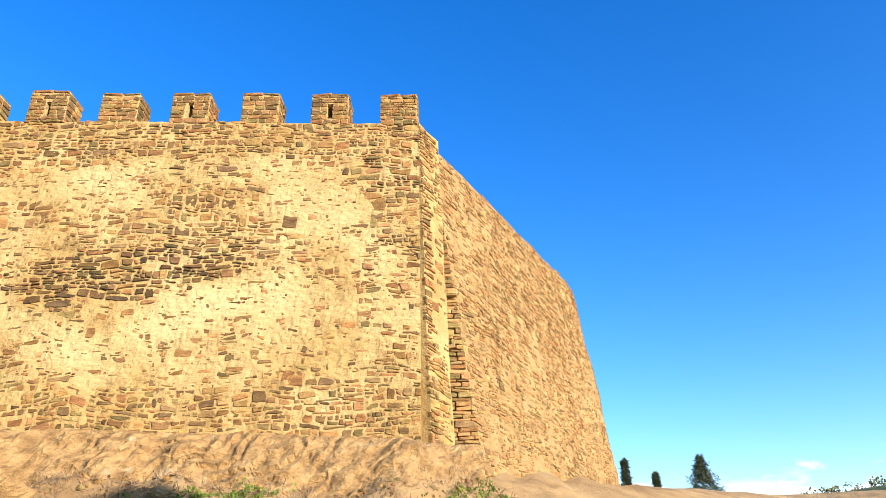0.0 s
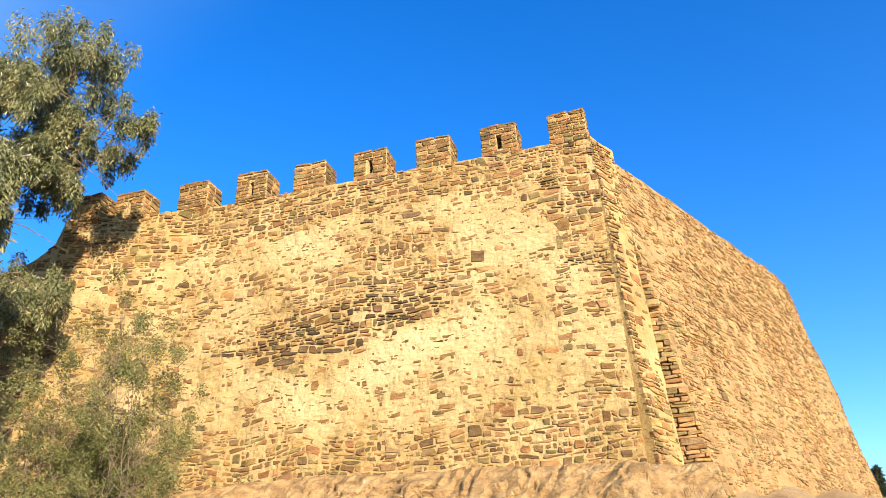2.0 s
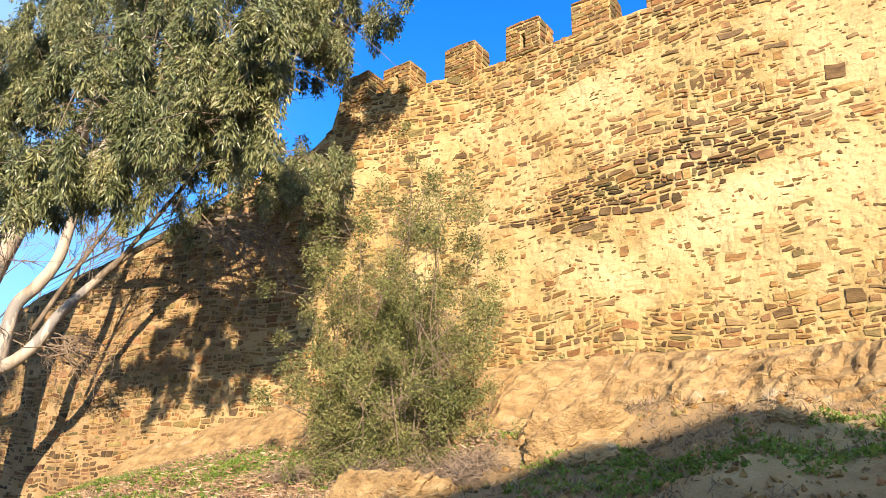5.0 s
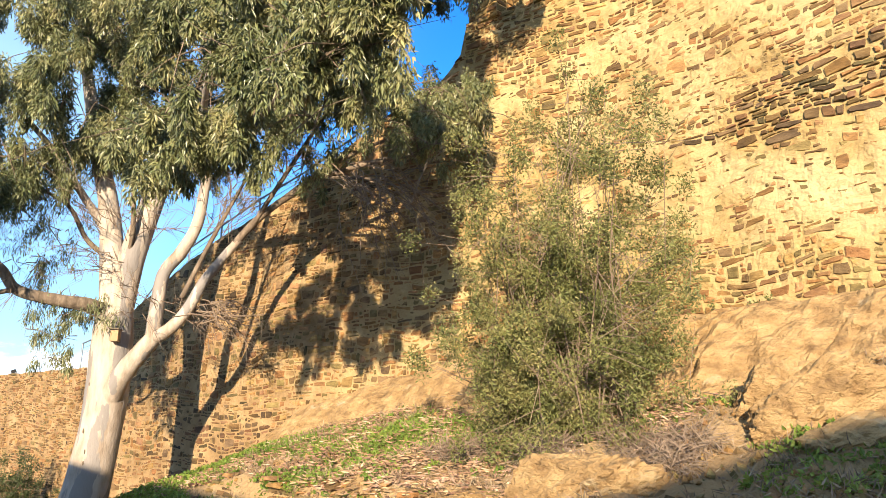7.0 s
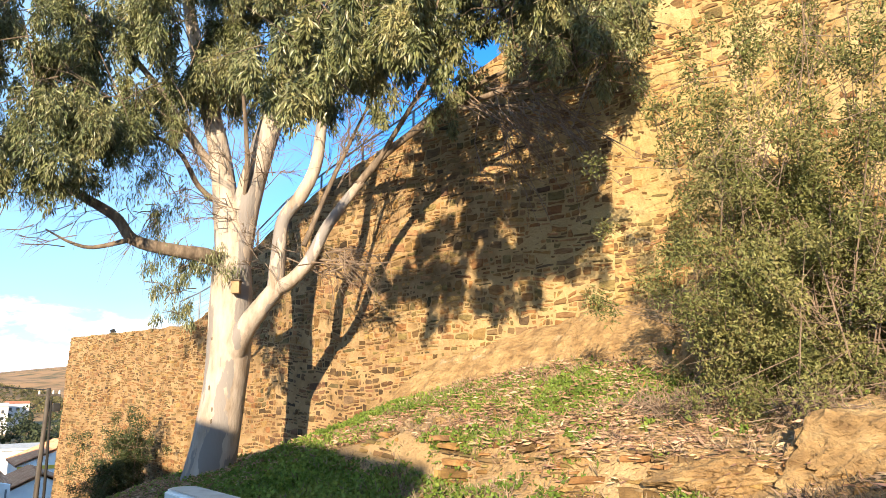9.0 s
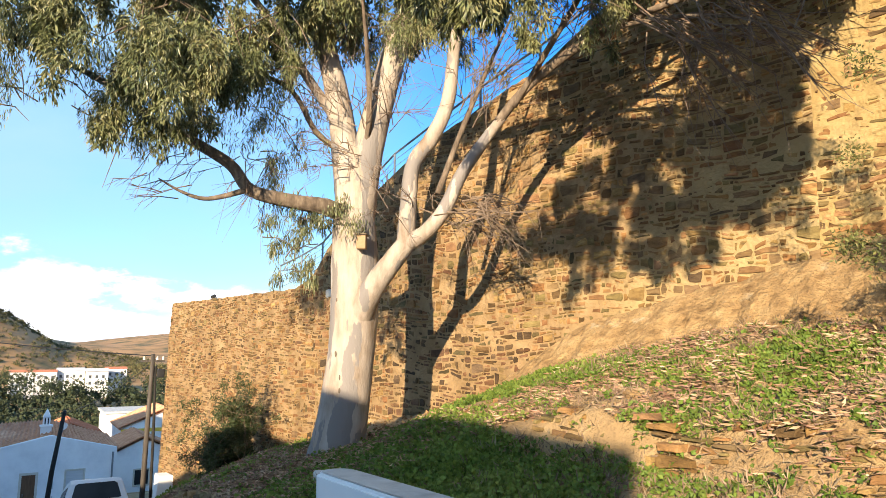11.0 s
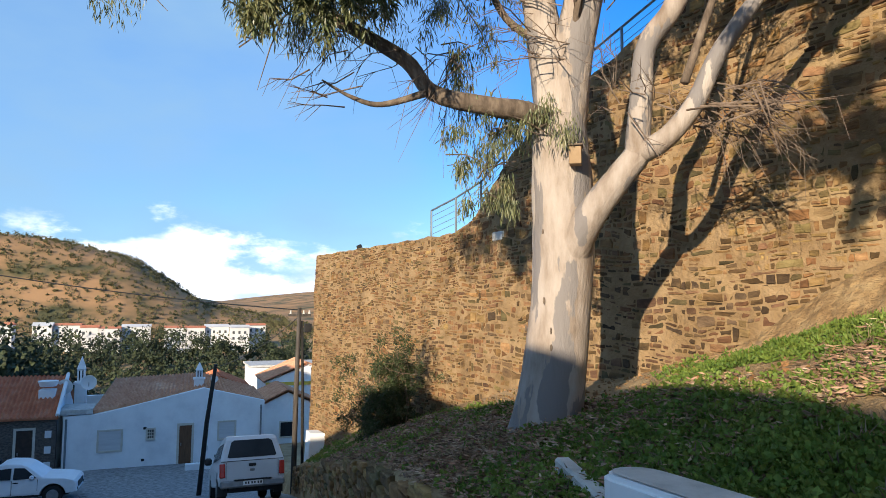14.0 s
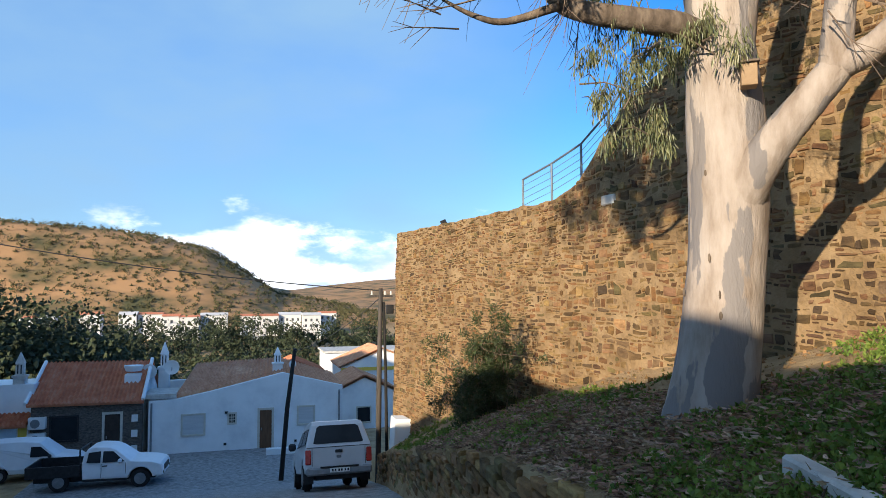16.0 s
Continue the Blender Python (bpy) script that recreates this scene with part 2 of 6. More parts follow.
# the curtain wall takes on the tower's cream render as it nears it
n, l = M_MORTAR_B.node_tree.nodes, M_MORTAR_B.node_tree.links
bs = n["Principled BSDF"]
near_col = bs.inputs["Base Color"].links[0].from_socket
sp, gp, rn = n.new("ShaderNodeSeparateXYZ"), n.new("ShaderNodeNewGeometry"), n.new("ShaderNodeTexNoise")
l.new(gp.outputs["Position"], sp.inputs[0])
l.new(gp.outputs["Position"], rn.inputs["Vector"])
rn.inputs["Scale"].default_value, rn.inputs["Detail"].default_value = 0.8, 6.0
at = n.new("ShaderNodeMath")
at.operation = "MULTIPLY_ADD"
l.new(rn.outputs["Fac"], at.inputs[0])
at.inputs[1].default_value = 12.0
l.new(sp.outputs["X"], at.inputs[2])
cream = n.new("ShaderNodeMapRange")
cream.inputs["From Min"].default_value, cream.inputs["From Max"].default_value = -10.0, -4.5
l.new(at.outputs[0], cream.inputs["Value"])
cm = n.new("ShaderNodeMix")
cm.data_type = "RGBA"
l.new(cream.outputs[0], cm.inputs["Factor"])
l.new(near_col, cm.inputs["A"])
cm.inputs["B"].default_value = (0.39, 0.29, 0.142, 1)
l.new(cm.outputs["Result"], bs.inputs["Base Color"])

# the far hillside is redder earth with olive patches
n, l = M_SOIL.node_tree.nodes, M_SOIL.node_tree.links
bs = n["Principled BSDF"]
near_col = bs.inputs["Base Color"].links[0].from_socket
sp, gp = n.new("ShaderNodeSeparateXYZ"), n.new("ShaderNodeNewGeometry")
l.new(gp.outputs["Position"], sp.inputs[0])
away = n.new("ShaderNodeMapRange")
away.inputs["From Min"].default_value, away.inputs["From Max"].default_value = -370, -395
l.new(sp.outputs["X"], away.inputs["Value"])
hn = n.new("ShaderNodeTexNoise")
hn.inputs["Scale"].default_value, hn.inputs["Detail"].default_value = 0.03, 8.0
l.new(gp.outputs["Position"], hn.inputs["Vector"])
hr = n.new("ShaderNodeValToRGB")
for i, (p, c) in enumerate(((0.37, (0.085, 0.08, 0.035)), (0.47, (0.25, 0.155, 0.07)), (0.6, (0.39, 0.22, 0.1)))):
    e = hr.color_ramp.elements[i] if i < 2 else hr.color_ramp.elements.new(p)
    e.position, e.color = p, (*c, 1)
l.new(hn.outputs["Fac"], hr.inputs[0])
hm = n.new("ShaderNodeMix")
hm.data_type = "RGBA"
l.new(away.outputs[0], hm.inputs["Factor"])
l.new(near_col, hm.inputs["A"])
l.new(hr.outputs[0], hm.inputs["B"])
green = n.new("ShaderNodeMapRange")
green.inputs["From Min"].default_value, green.inputs["From Max"].default_value = 60, 100
ne_sum = n.new("ShaderNodeMath")
l.new(sp.outputs["X"], ne_sum.inputs[0])
l.new(sp.outputs["Y"], ne_sum.inputs[1])
l.new(ne_sum.outputs[0], green.inputs["Value"])
hg = n.new("ShaderNodeValToRGB")
for i, (p, c) in enumerate(((0.38, (0.035, 0.05, 0.02)), (0.52, (0.07, 0.09, 0.035)), (0.62, (0.11, 0.13, 0.055)))):
    e = hg.color_ramp.elements[i] if i < 2 else hg.color_ramp.elements.new(p)
    e.position, e.color = p, (*c, 1)
l.new(hn.outputs["Fac"], hg.inputs[0])
hm2 = n.new("ShaderNodeMix")
hm2.data_type = "RGBA"
l.new(green.outputs[0], hm2.inputs["Factor"])
l.new(hm.outputs["Result"], hm2.inputs["A"])
l.new(hg.outputs[0], hm2.inputs["B"])
l.new(hm2.outputs["Result"], bs.inputs["Base Color"])


# ---------------------------------------------------------------- mesh helpers
def mesh_object(name, verts, faces, mat, parent=None, smooth=False, label=""):
    me = bpy.data.meshes.new(name)
    me.from_pydata([tuple(v) for v in verts] if not isinstance(verts, np.ndarray) else verts.tolist(), [], faces if isinstance(faces, list) else faces.tolist())
    me.materials.append(mat)
    if smooth:
        me.polygons.foreach_set("use_smooth", [True] * len(me.polygons))
    me.update()
    ob = new(name, me)
    ob.parent = parent
    if label:
        ob["label"] = label
    return ob


def part(name, bm, mat, parent, label="", smooth=False):
    me = bpy.data.meshes.new(name)
    bmesh.ops.recalc_face_normals(bm, faces=bm.faces)
    bm.to_mesh(me)
    bm.free()
    me.materials.append(mat)
    if smooth:
        me.polygons.foreach_set("use_smooth", [True] * len(me.polygons))
    ob = new(name, me)
    ob.parent = parent
    if label:
        ob["label"] = label
    return ob


def empty(name, at, label, category, group="", kind="", turn=0.0):
    ob = new(name)
    ob.matrix_basis = pose(*at, 0, 0, turn)
    ob.empty_display_size = 0.1
    return tagged(ob, label, category, group, kind)


def box_bm(lo, hi, bevel=0.0, bm=None, segments=1):
    bm = bm or bmesh.new()
    c = [(a + b) / 2 for a, b in zip(lo, hi)]
    s = [b - a for a, b in zip(lo, hi)]
    made = bmesh.ops.create_cube(bm, size=1, matrix=Matrix.Translation(c) @ Matrix.Diagonal((*s, 1)))
    if bevel:
        es = list({e for v in made["verts"] for e in v.link_edges})
        bmesh.ops.bevel(bm, geom=es, offset=bevel, segments=segments, affect="EDGES", profile=0.5)
    return bm


def tube_arrays(points, radii, sides=8, wob=0.0, rng=None):
    """Rings round a line of points, closed at its ends."""
    pts = [Vector(p) for p in points]
    verts, faces = [], []
    a = None
    for i, p in enumerate(pts):
        d = (pts[min(i + 1, len(pts) - 1)] - pts[max(i - 1, 0)]).normalized()
        if a is None:
            a = d.cross(Vector((0, 0, 1)) if abs(d.z) < 0.7 else Vector((1, 0, 0)))
        a = (a - d * a.dot(d)).normalized()
        b = d.cross(a)
        for k in range(sides):
            t = 2 * math.pi * k / sides
            r = radii[i] * (1 + (rng.uniform(-wob, wob) if wob else 0))
            verts.append(p + (a * math.cos(t) + b * math.sin(t)) * r)
    for i in range(len(pts) - 1):
        for k in range(sides):
            k2 = (k + 1) % sides
            faces.append((i * sides + k, i * sides + k2, (i + 1) * sides + k2, (i + 1) * sides + k))
    faces.append(tuple(range(sides - 1, -1, -1)))
    faces.append(tuple(range((len(pts) - 1) * sides, len(pts) * sides)))
    return verts, faces


def smooth_line(points, radii, n=6):
    """A rounder line through the points."""
    P = [Vector(p) for p in points]
    out, rr = [], []
    for i in range(len(P) - 1):
        p0, p1, p2, p3 = P[max(i - 1, 0)], P[i], P[i + 1], P[min(i + 2, len(P) - 1)]
        for k in range(n):
            t = k / n
            out.append(0.5 * ((2 * p1) + (p2 - p0) * t + (2 * p0 - 5 * p1 + 4 * p2 - p3) * t * t + (3 * p1 - p0 - 3 * p2 + p3) * t ** 3))
            rr.append(radii[i] + (radii[i + 1] - radii[i]) * t)
    out.append(P[-1])
    rr.append(radii[-1])
    return out, rr


def leaf_arrays(rng, centres, radii, counts, length, width, droop=0.7, shell=0.35, flat=1.0):
    """Many single pointed leaves round the centres; two folded triangles each."""
    cs, ds = [], []
    for c, r, k in zip(centres, radii, counts):
        d = rng.normal(size=(k, 3))
        d /= np.linalg.norm(d, axis=1)[:, None]
        cs.append(np.array(c) + d * np.array(r) * (shell + (1 - shell) * rng.random((k, 1)) ** 0.6))
        ds.append(d)
    p, d = np.concatenate(cs), np.concatenate(ds)
    k = len(p)
    way = rng.normal(size=(k, 3)) * (1 - droop) + d * 0.25
    way[:, 2] -= droop
    way[:, 2] *= flat
    way /= np.linalg.norm(way, axis=1)[:, None]
    side = np.cross(way, rng.normal(size=(k, 3)))
    side /= np.linalg.norm(side, axis=1)[:, None] + 1e-6
    nrm = np.cross(way, side)
    L = length * rng.uniform(0.6, 1.3, (k, 1))
    w = width * rng.uniform(0.7, 1.3, (k, 1))
    v = np.stack([p, p + way * L * 0.45 + side * w - nrm * w * 0.4, p + way * L, p + way * L * 0.45 - side * w - nrm * w * 0.4], 1).reshape(-1, 3)
    i = np.arange(k)[:, None] * 4
    f = np.concatenate([i + [0, 1, 2], i + [0, 2, 3]])
    return v, f


def box_part(name, lo, hi, mat, parent, bevel=0.0, label=""):
    return part(name, box_bm(lo, hi, bevel), mat, parent, label)


def fbm(x, y, z, octaves=4):
    return noise.fractal(Vector((x, y, z)), 0.9, 2.0, octaves, noise_basis="PERLIN_ORIGINAL")


def sstep(a, b, x):
    t = np.clip((x - a) / (b - a), 0, 1)
    return t * t * (3 - 2 * t)


# ---------------------------------------------------------------- plan of the place
WALL_X, WALL_Y = (-33.4, -18.9, -8.5, 0.85), (10.85, 13.2, 15.75, 16.0)
TOP_X = (-33.4, -24.3, -23.5, -22.0, -21.0, -20.0, -18.1, -16.0, -14.5, -13.0, -12.1, -11.55, -11.45, 1.0)
TOP_Z = (3.6, 3.56, 3.8, 5.1, 5.5, 5.95, 6.65, 7.2, 8.0, 8.6, 8.85, 9.4, 10.0, 10.12)
FOOT_X = (-60.0, -45.0, -33.4, -30.0, -24.3, -22.3, -18.6, -16.3, -14.5, -11.7, -8.0, -5.0, 0.8, 4.0, 9.0, 20.0)
FOOT_Z = (-7.8, -6.6, -3.5, -1.9, -0.5, 0.1, 0.75, 1.4, 2.05, 2.7, 3.3, 3.45, 3.2, 3.1, 3.3, 3.6)
ROAD_X = (-60.0, -51.0, -42.0, -28.6, -10.7, -6.0, -3.0, 1.0, 8.0, 40.0)
ROAD_Z = (-7.6, -7.0, -6.75, -3.5, 0.03, 0.45, 0.52, 0.0, -0.6, -3.0)
EDGE_X = (-60.0, -40.0, -34.0, -27.4, -19.7, -16.0, -12.8, -8.0, -4.0, 1.0, 8.0, 20.0)
EDGE_Z = (-7.6, -6.2, -3.9, -2.35, -0.6, -0.15, 0.25, 0.45, 0.6, 0.45, 0.2, 0.0)
KERB_X, KERB_Y = (-60.0, -34.0, -28.0, -20.0, -14.0, -8.0, 0.0, 4.0, 20.0), (12.5, 10.0, 9.3, 8.7, 8.2, 7.9, 7.4, 7.0, 6.0)


def wall_y(x):
    return np.interp(x, WALL_X, WALL_Y)


def ground_z(x, y):
    """The height of the ground, for arrays or numbers."""
    x, y = np.asarray(x, float), np.asarray(y, float)
    road = np.interp(x, ROAD_X, ROAD_Z)
    ke = np.interp(x, KERB_X, KERB_Y)
    wy = np.interp(x, (-33.4, -18.9, -8.5, 0.85, 6.0, 14.0), (10.85, 13.2, 15.75, 16.0, 22.0, 30.0))
    ze, zf = np.interp(x, EDGE_X, EDGE_Z), np.interp(x, FOOT_X, FOOT_Z)
    s = np.clip((y - ke) / np.maximum(wy - ke, 0.5), 0, 1)
    power = np.interp(x, (-14, -9, -2), (0.9, 1.55, 1.5))
    z = ze + (zf - ze) * s ** power
    z = np.where(y < ke, road, road + (z - road) * sstep(0.0, 0.12, y - ke))
    z = np.where(y < 0, road - 0.03 * np.clip(-y, 0, 40), z)
    # wider land: the valley to the west, hills beyond it, higher ground to the north-east
    far = np.maximum(-x - 58.0, 0)
    z = np.where(x < -58, np.interp(-x, (58, 75, 100, 150, 250, 330, 400), (-8.2, -13, -22, -30, -30, -22, -13)), z)
    ridge = np.interp(y, (-900, -400, -150, -60, -20, 5, 30, 90), (100, 82, 68, 56, 46, 31, 13, 3))
    z = z + ridge * sstep(395, 540, -x)
    z = z + 24 * sstep(700, 1700, -x) * np.interp(y, (-200, 100, 400, 900), (0.6, 1.0, 1.5, 2.2))
    ne = sstep(40, 320, np.hypot(np.maximum(x, 0), np.maximum(y - 20, 0))) * sstep(20, 60, y)
    z = z + ne * (12 + 11 * np.exp(-((x - 210) / 70.0) ** 2))
    z = z + 24 * np.exp(-((x + 128) / 42.0) ** 2 - ((y + 78) / 42.0) ** 2)
    out = np.hypot(x + 15, y - 8)
    lump = np.sin(x * 0.021 + 1.3) * np.cos(y * 0.017) + 0.5 * np.sin(x * 0.06 + y * 0.045)
    # a stony step in the bank
    here = sstep(-13.0, -11.6, x) * sstep(-6.4, -7.6, x)
    edge = 10.82 + 0.1 * (x + 11)
    up = sstep(-0.06, 0.06, y - edge)
    z = z + here * np.where(np.abs(y - edge) < 4, 0.24 * up * np.exp(-np.maximum(y - edge, 0) / 1.3) - 0.17 * (1 - up) * np.exp(-np.maximum(edge - y, 0) / 0.7), 0)
    return z + lump * 3.0 * sstep(120, 500, out)


def ground_rough(x, y):
    """Small unevenness of the bank above the kerb."""
    ke = float(np.interp(x, KERB_X, KERB_Y))
    k = min(max((y - ke - 0.15) / 0.8, 0.0), 1.0) * (1.0 if -36 < x < 14 and y < 22 else 0.0)
    tower = min(max((x + 12.0) / 4.0, 0.0), 1.0)
    s = k * (0.06 + 0.16 * tower)
    return s * fbm(x * 0.9, y * 0.9, 0.0, 4) + k * 0.05 * fbm(x * 4.0, y * 4.0, 7.0, 3)


def lines(parts):
    out = [parts[0][0]]
    for a, b, step in parts:
        n = max(1, round((b - a) / step))
        out += [a + (b - a) * (i + 1) / n for i in range(n)]
    return out


GX = lines([(-3000, -1200, 300), (-1200, -560, 40), (-560, -380, 12), (-380, -120, 20), (-120, -58, 6), (-58, -36, 1.2), (-36, 6, 0.17), (6, 20, 0.6), (20, 120, 8), (120, 400, 20), (400, 3000, 260)])
GY = lines([(-3000, -700, 330), (-700, -120, 25), (-120, -20, 8), (-20, 5, 1.6), (5, 6.8, 0.6), (6.8, 10.8, 0.08), (10.8, 17, 0.16), (17, 34, 0.8), (34, 140, 7), (140, 500, 18), (500, 3000, 250)])
gx, gy = np.meshgrid(np.array(GX), np.array(GY), indexing="ij")
gz = ground_z(gx, gy)
for i in range(len(GX)):
    if -36 < GX[i] < 14:
        for j in range(len(GY)):
            if 6.8 < GY[j] < 22:
                gz[i, j] += ground_rough(GX[i], GY[j])
nx, ny = len(GX), len(GY)
verts = np.stack([gx, gy, gz], -1).reshape(-1, 3)
ii, jj = np.meshgrid(np.arange(nx - 1), np.arange(ny - 1), indexing="ij")
q = (ii * ny + jj).ravel()
faces = np.stack([q, q + ny, q + ny + 1, q + 1], 1)
ground = mesh_object("ground", verts, faces, M_SOIL, smooth=True)
tagged(ground, "dry sandy bank with weeds falling to the road", "ground", kind="structure")


def surface_z(x, y):
    return float(ground_z(x, y)) + (ground_rough(x, y) if -36 < x < 14 and 6.8 < y < 22 else 0.0)


# ---------------------------------------------------------------- masonry
def stone_arrays(rects, place, rng, depth, chamfer=0.018, square=False):
    """Rubble stones, each an uneven many-sided block with a worn rim. rects: u0, u1, z0, z1, proud. place(u, z, out) gives a point on the wall."""
    verts, faces = [], []
    for u0, u1, z0, z1, proud in rects:
        um, zm, a, b = (u0 + u1) / 2, (z0 + z1) / 2, (u1 - u0) / 2, (z1 - z0) / 2
        tilt = rng.uniform(-0.10, 0.10)
        cut = [rng.uniform(0.0, 0.55) for _ in range(4)]
        c = []
        for i, (sx, sz) in enumerate(((-1, -1), (1, -1), (1, 1), (-1, 1))):
            e = cut[i] * b
            if e > 0.3 * b:
                one, two = (sx * (a - e * rng.uniform(0.5, 1.6)), sz * b), (sx * a, sz * (b - e))
                if (sx * sz) > 0:
                    one, two = two, one
                if sz < 0:
                    c += [two, one] if sx < 0 else [one, two]
                    if sx > 0:
                        c[-2:] = [one, two] if one[1] == sz * b else [two, one]
                    else:
                        c[-2:] = [two, one] if one[1] == sz * b else [one, two]
                else:
                    first = two if two[0] == sx * a else one
                    other = one if first is two else two
                    c += [first, other] if sx > 0 else [other, first]
            else:
                c.append((sx * a, sz * b))
        j = min(0.02, 0.22 * b)
        c = [(um + x * rng.uniform(0.92, 1.02), zm + z * rng.uniform(0.86, 1.04) + tilt * x + rng.uniform(-j, j)) for x, z in c]
        n = len(c)
        k = len(verts)
        lean = rng.uniform(-0.012, 0.012)
        for u, z in c:
            verts.append(place(u, z, -depth))
        for u, z in c:
            verts.append(place(u, z, proud - chamfer * rng.uniform(0.7, 1.6)))
        f = min(0.45, chamfer * 1.5 / max(0.03, b))
        for u, z in c:
            verts.append(place(u + (um - u) * f * 0.55, z + (zm - z) * f, proud + lean * (u - um) / a + rng.uniform(-0.005, 0.005)))
        for i in range(n):
            j = (i + 1) % n
            faces.append((k + i, k + j, k + n + j, k + n + i))
            faces.append((k + n + i, k + n + j, k + 2 * n + j, k + 2 * n + i))
        faces.append(tuple(range(k + 2 * n, k + 3 * n)))
    return verts, faces


def courses(rng, u0, u1, low, high, hmin, hmax, lmin, lmax, gap, cover):
    """Rough courses between two heights; cover(u, z) is how far a stone stands out, or None where render hides it."""
    out = []
    z = min(low(u) for u in np.linspace(u0, u1, 30))
    top = max(high(u) for u in np.linspace(u0, u1, 60))
    while z < top:
        h = rng.uniform(hmin, hmax)
        u = u0 + rng.uniform(-0.2, 0)
        while u < u1:
            w = rng.uniform(lmin, lmax) * (0.7 + 0.6 * h / hmax)
            zz = z + 0.07 * fbm(u * 0.6, z * 0.5, 4.0, 3)
            um = u + w / 2
            hs = h * rng.uniform(0.6, 1.12)
            zz += rng.uniform(-0.15, 0.15) * h
            if um < u1 and low(um) - 0.15 < zz and zz + hs < high(um) + 0.02:
                p = cover(um, zz + hs / 2)
                if p is not None:
                    out.append((max(u, u0), min(u + w - gap, u1), zz, zz + hs - gap * 0.6, p))
            u += w
        z += h
    return out


def rubble(rng, u0, u1, low, high, su, sz, cover, gap=0.012, askew=0.0):
    """Random rubble in wandering courses that part and close again. Gives outlines with how far each stone stands out."""
    zlo, zhi = min(low(u) for u in np.linspace(u0, u1, 40)), max(high(u) for u in np.linspace(u0, u1, 60))
    beds, z = [], zlo
    while z < zhi + sz:
        beds.append(z)
        z += sz * rng.choice((0.5, 0.7, 0.85, 1.0, 1.0, 1.2, 1.5, 1.9))
    seed = rng.uniform(0, 90)

    def bed(j, u):
        room = min(beds[min(j + 1, len(beds) - 1)] - beds[j], beds[j] - beds[max(j - 1, 0)]) or sz
        return beds[j] + 0.16 * fbm(u * 0.35, beds[j] * 0.35, seed, 2) + 0.95 * room * fbm(u * 1.6 + 7 * j, 0.3 * j, seed + 4, 2)

    out = []

    def stone(ua, ub, fa, fb, j, m):
        """One stone from ua to ub, between two shares of the course's height."""
        n = 3 if ub - ua > 0.12 else 2
        g = gap * rng.uniform(0.4, 1.5)
        lean_a, lean_b = rng.uniform(-0.3, 0.3) * sz, rng.uniform(-0.3, 0.3) * sz
        if ub - ua < 2.4 * g + 0.03:
            return
        line = []
        for i in range(n):
            t = i / (n - 1)
            u = ua + g + (ub - ua - 2 * g) * t
            b0, b1 = bed(j, u), bed(m, u)
            line.append((u + lean_a * (t < 0.5) * 0.5 + lean_b * (t > 0.5) * 0.5, b0 + (b1 - b0) * fa + g + rng.uniform(-0.1, 0.1) * sz * (0 < t < 1),
                         u - lean_a * (t < 0.5) * 0.5 - lean_b * (t > 0.5) * 0.5, b0 + (b1 - b0) * fb - g - rng.uniform(-0.1, 0.16) * sz * (0 < t < 1)))
        if min(p[3] - p[1] for p in line) < 0.014:
            return
        um, zm = (ua + ub) / 2, sum(p[1] + p[3] for p in line) / (2 * n)
        if not (u0 < um < u1 and low(um) < zm < high(um) - 0.02):
            return
        p = cover(um, zm)
        if p is None:
            return
        ring = [(q[0], q[1]) for q in line]
        h = line[-1][3] - line[-1][1]
        if rng.random() < 0.7:
            ring.append((line[-1][0] + rng.uniform(0.1, 0.5) * g + 0.08 * h, line[-1][1] + h * rng.uniform(0.35, 0.65)))
        ring += [(q[2], q[3]) for q in reversed(line)]
        h = line[0][3] - line[0][1]
        if rng.random() < 0.7:
            ring.append((line[0][0] - rng.uniform(0.1, 0.5) * g - 0.08 * h, line[0][1] + h * rng.uniform(0.35, 0.65)))
        k = rng.randrange(4)
        cu, cz = um, zm
        ring = [(cu + (x - cu) * f, cz + (y - cz) * f) for (x, y), f in zip(ring, [rng.uniform(0.82, 1.0) for _ in ring])]
        lie, big = rng.gauss(0, askew), rng.uniform(1 - 4 * askew, 1 + 0.5 * askew)
        ca, sa = math.cos(lie) * big, math.sin(lie) * big
        ring = [(cu + (x - cu) * ca - (y - cz) * sa, cz + (x - cu) * sa + (y - cz) * ca) for x, y in ring]
        out.append(([(min(max(x, u0), u1), min(y, high(min(max(x, u0), u1)))) for x, y in ring], p))

    skip = {}
    for j in range(len(beds) - 1):
        u = u0 + rng.uniform(-0.2, 0) * su
        while u < u1:
            h = beds[j + 1] - beds[j]
            w = su * rng.choice((0.4, 0.5, 0.65, 0.8, 1.0, 1.0, 1.25, 1.6, 2.0)) * (0.75 + 0.35 * rng.random())
            taken = [e for a, e in skip.get(j, ()) if a - 0.02 < u < e - 0.01]
            ahead = [a for a, e in skip.get(j, ()) if a > u]
            if taken:
                u = taken[0]
                continue
            end = min([u + w] + ahead)
            r = rng.random()
            if r < 0.1 and j + 2 < len(beds) and h < sz:
                stone(u, end, 0, 1, j, j + 2)
                skip.setdefault(j + 1, []).append((u, end))
            elif h > 1.1 * sz and r < 0.5:
                c = rng.uniform(0.35, 0.65)
                mid = u + (end - u) * rng.uniform(0.35, 0.7)
                stone(u, end, 0, c, j, j + 1)
                stone(u, mid, c, 1, j, j + 1)
                stone(mid, end, c, 1, j, j + 1)
            else:
                stone(u, end, 0, 1, j, j + 1)
            u = end
    return out


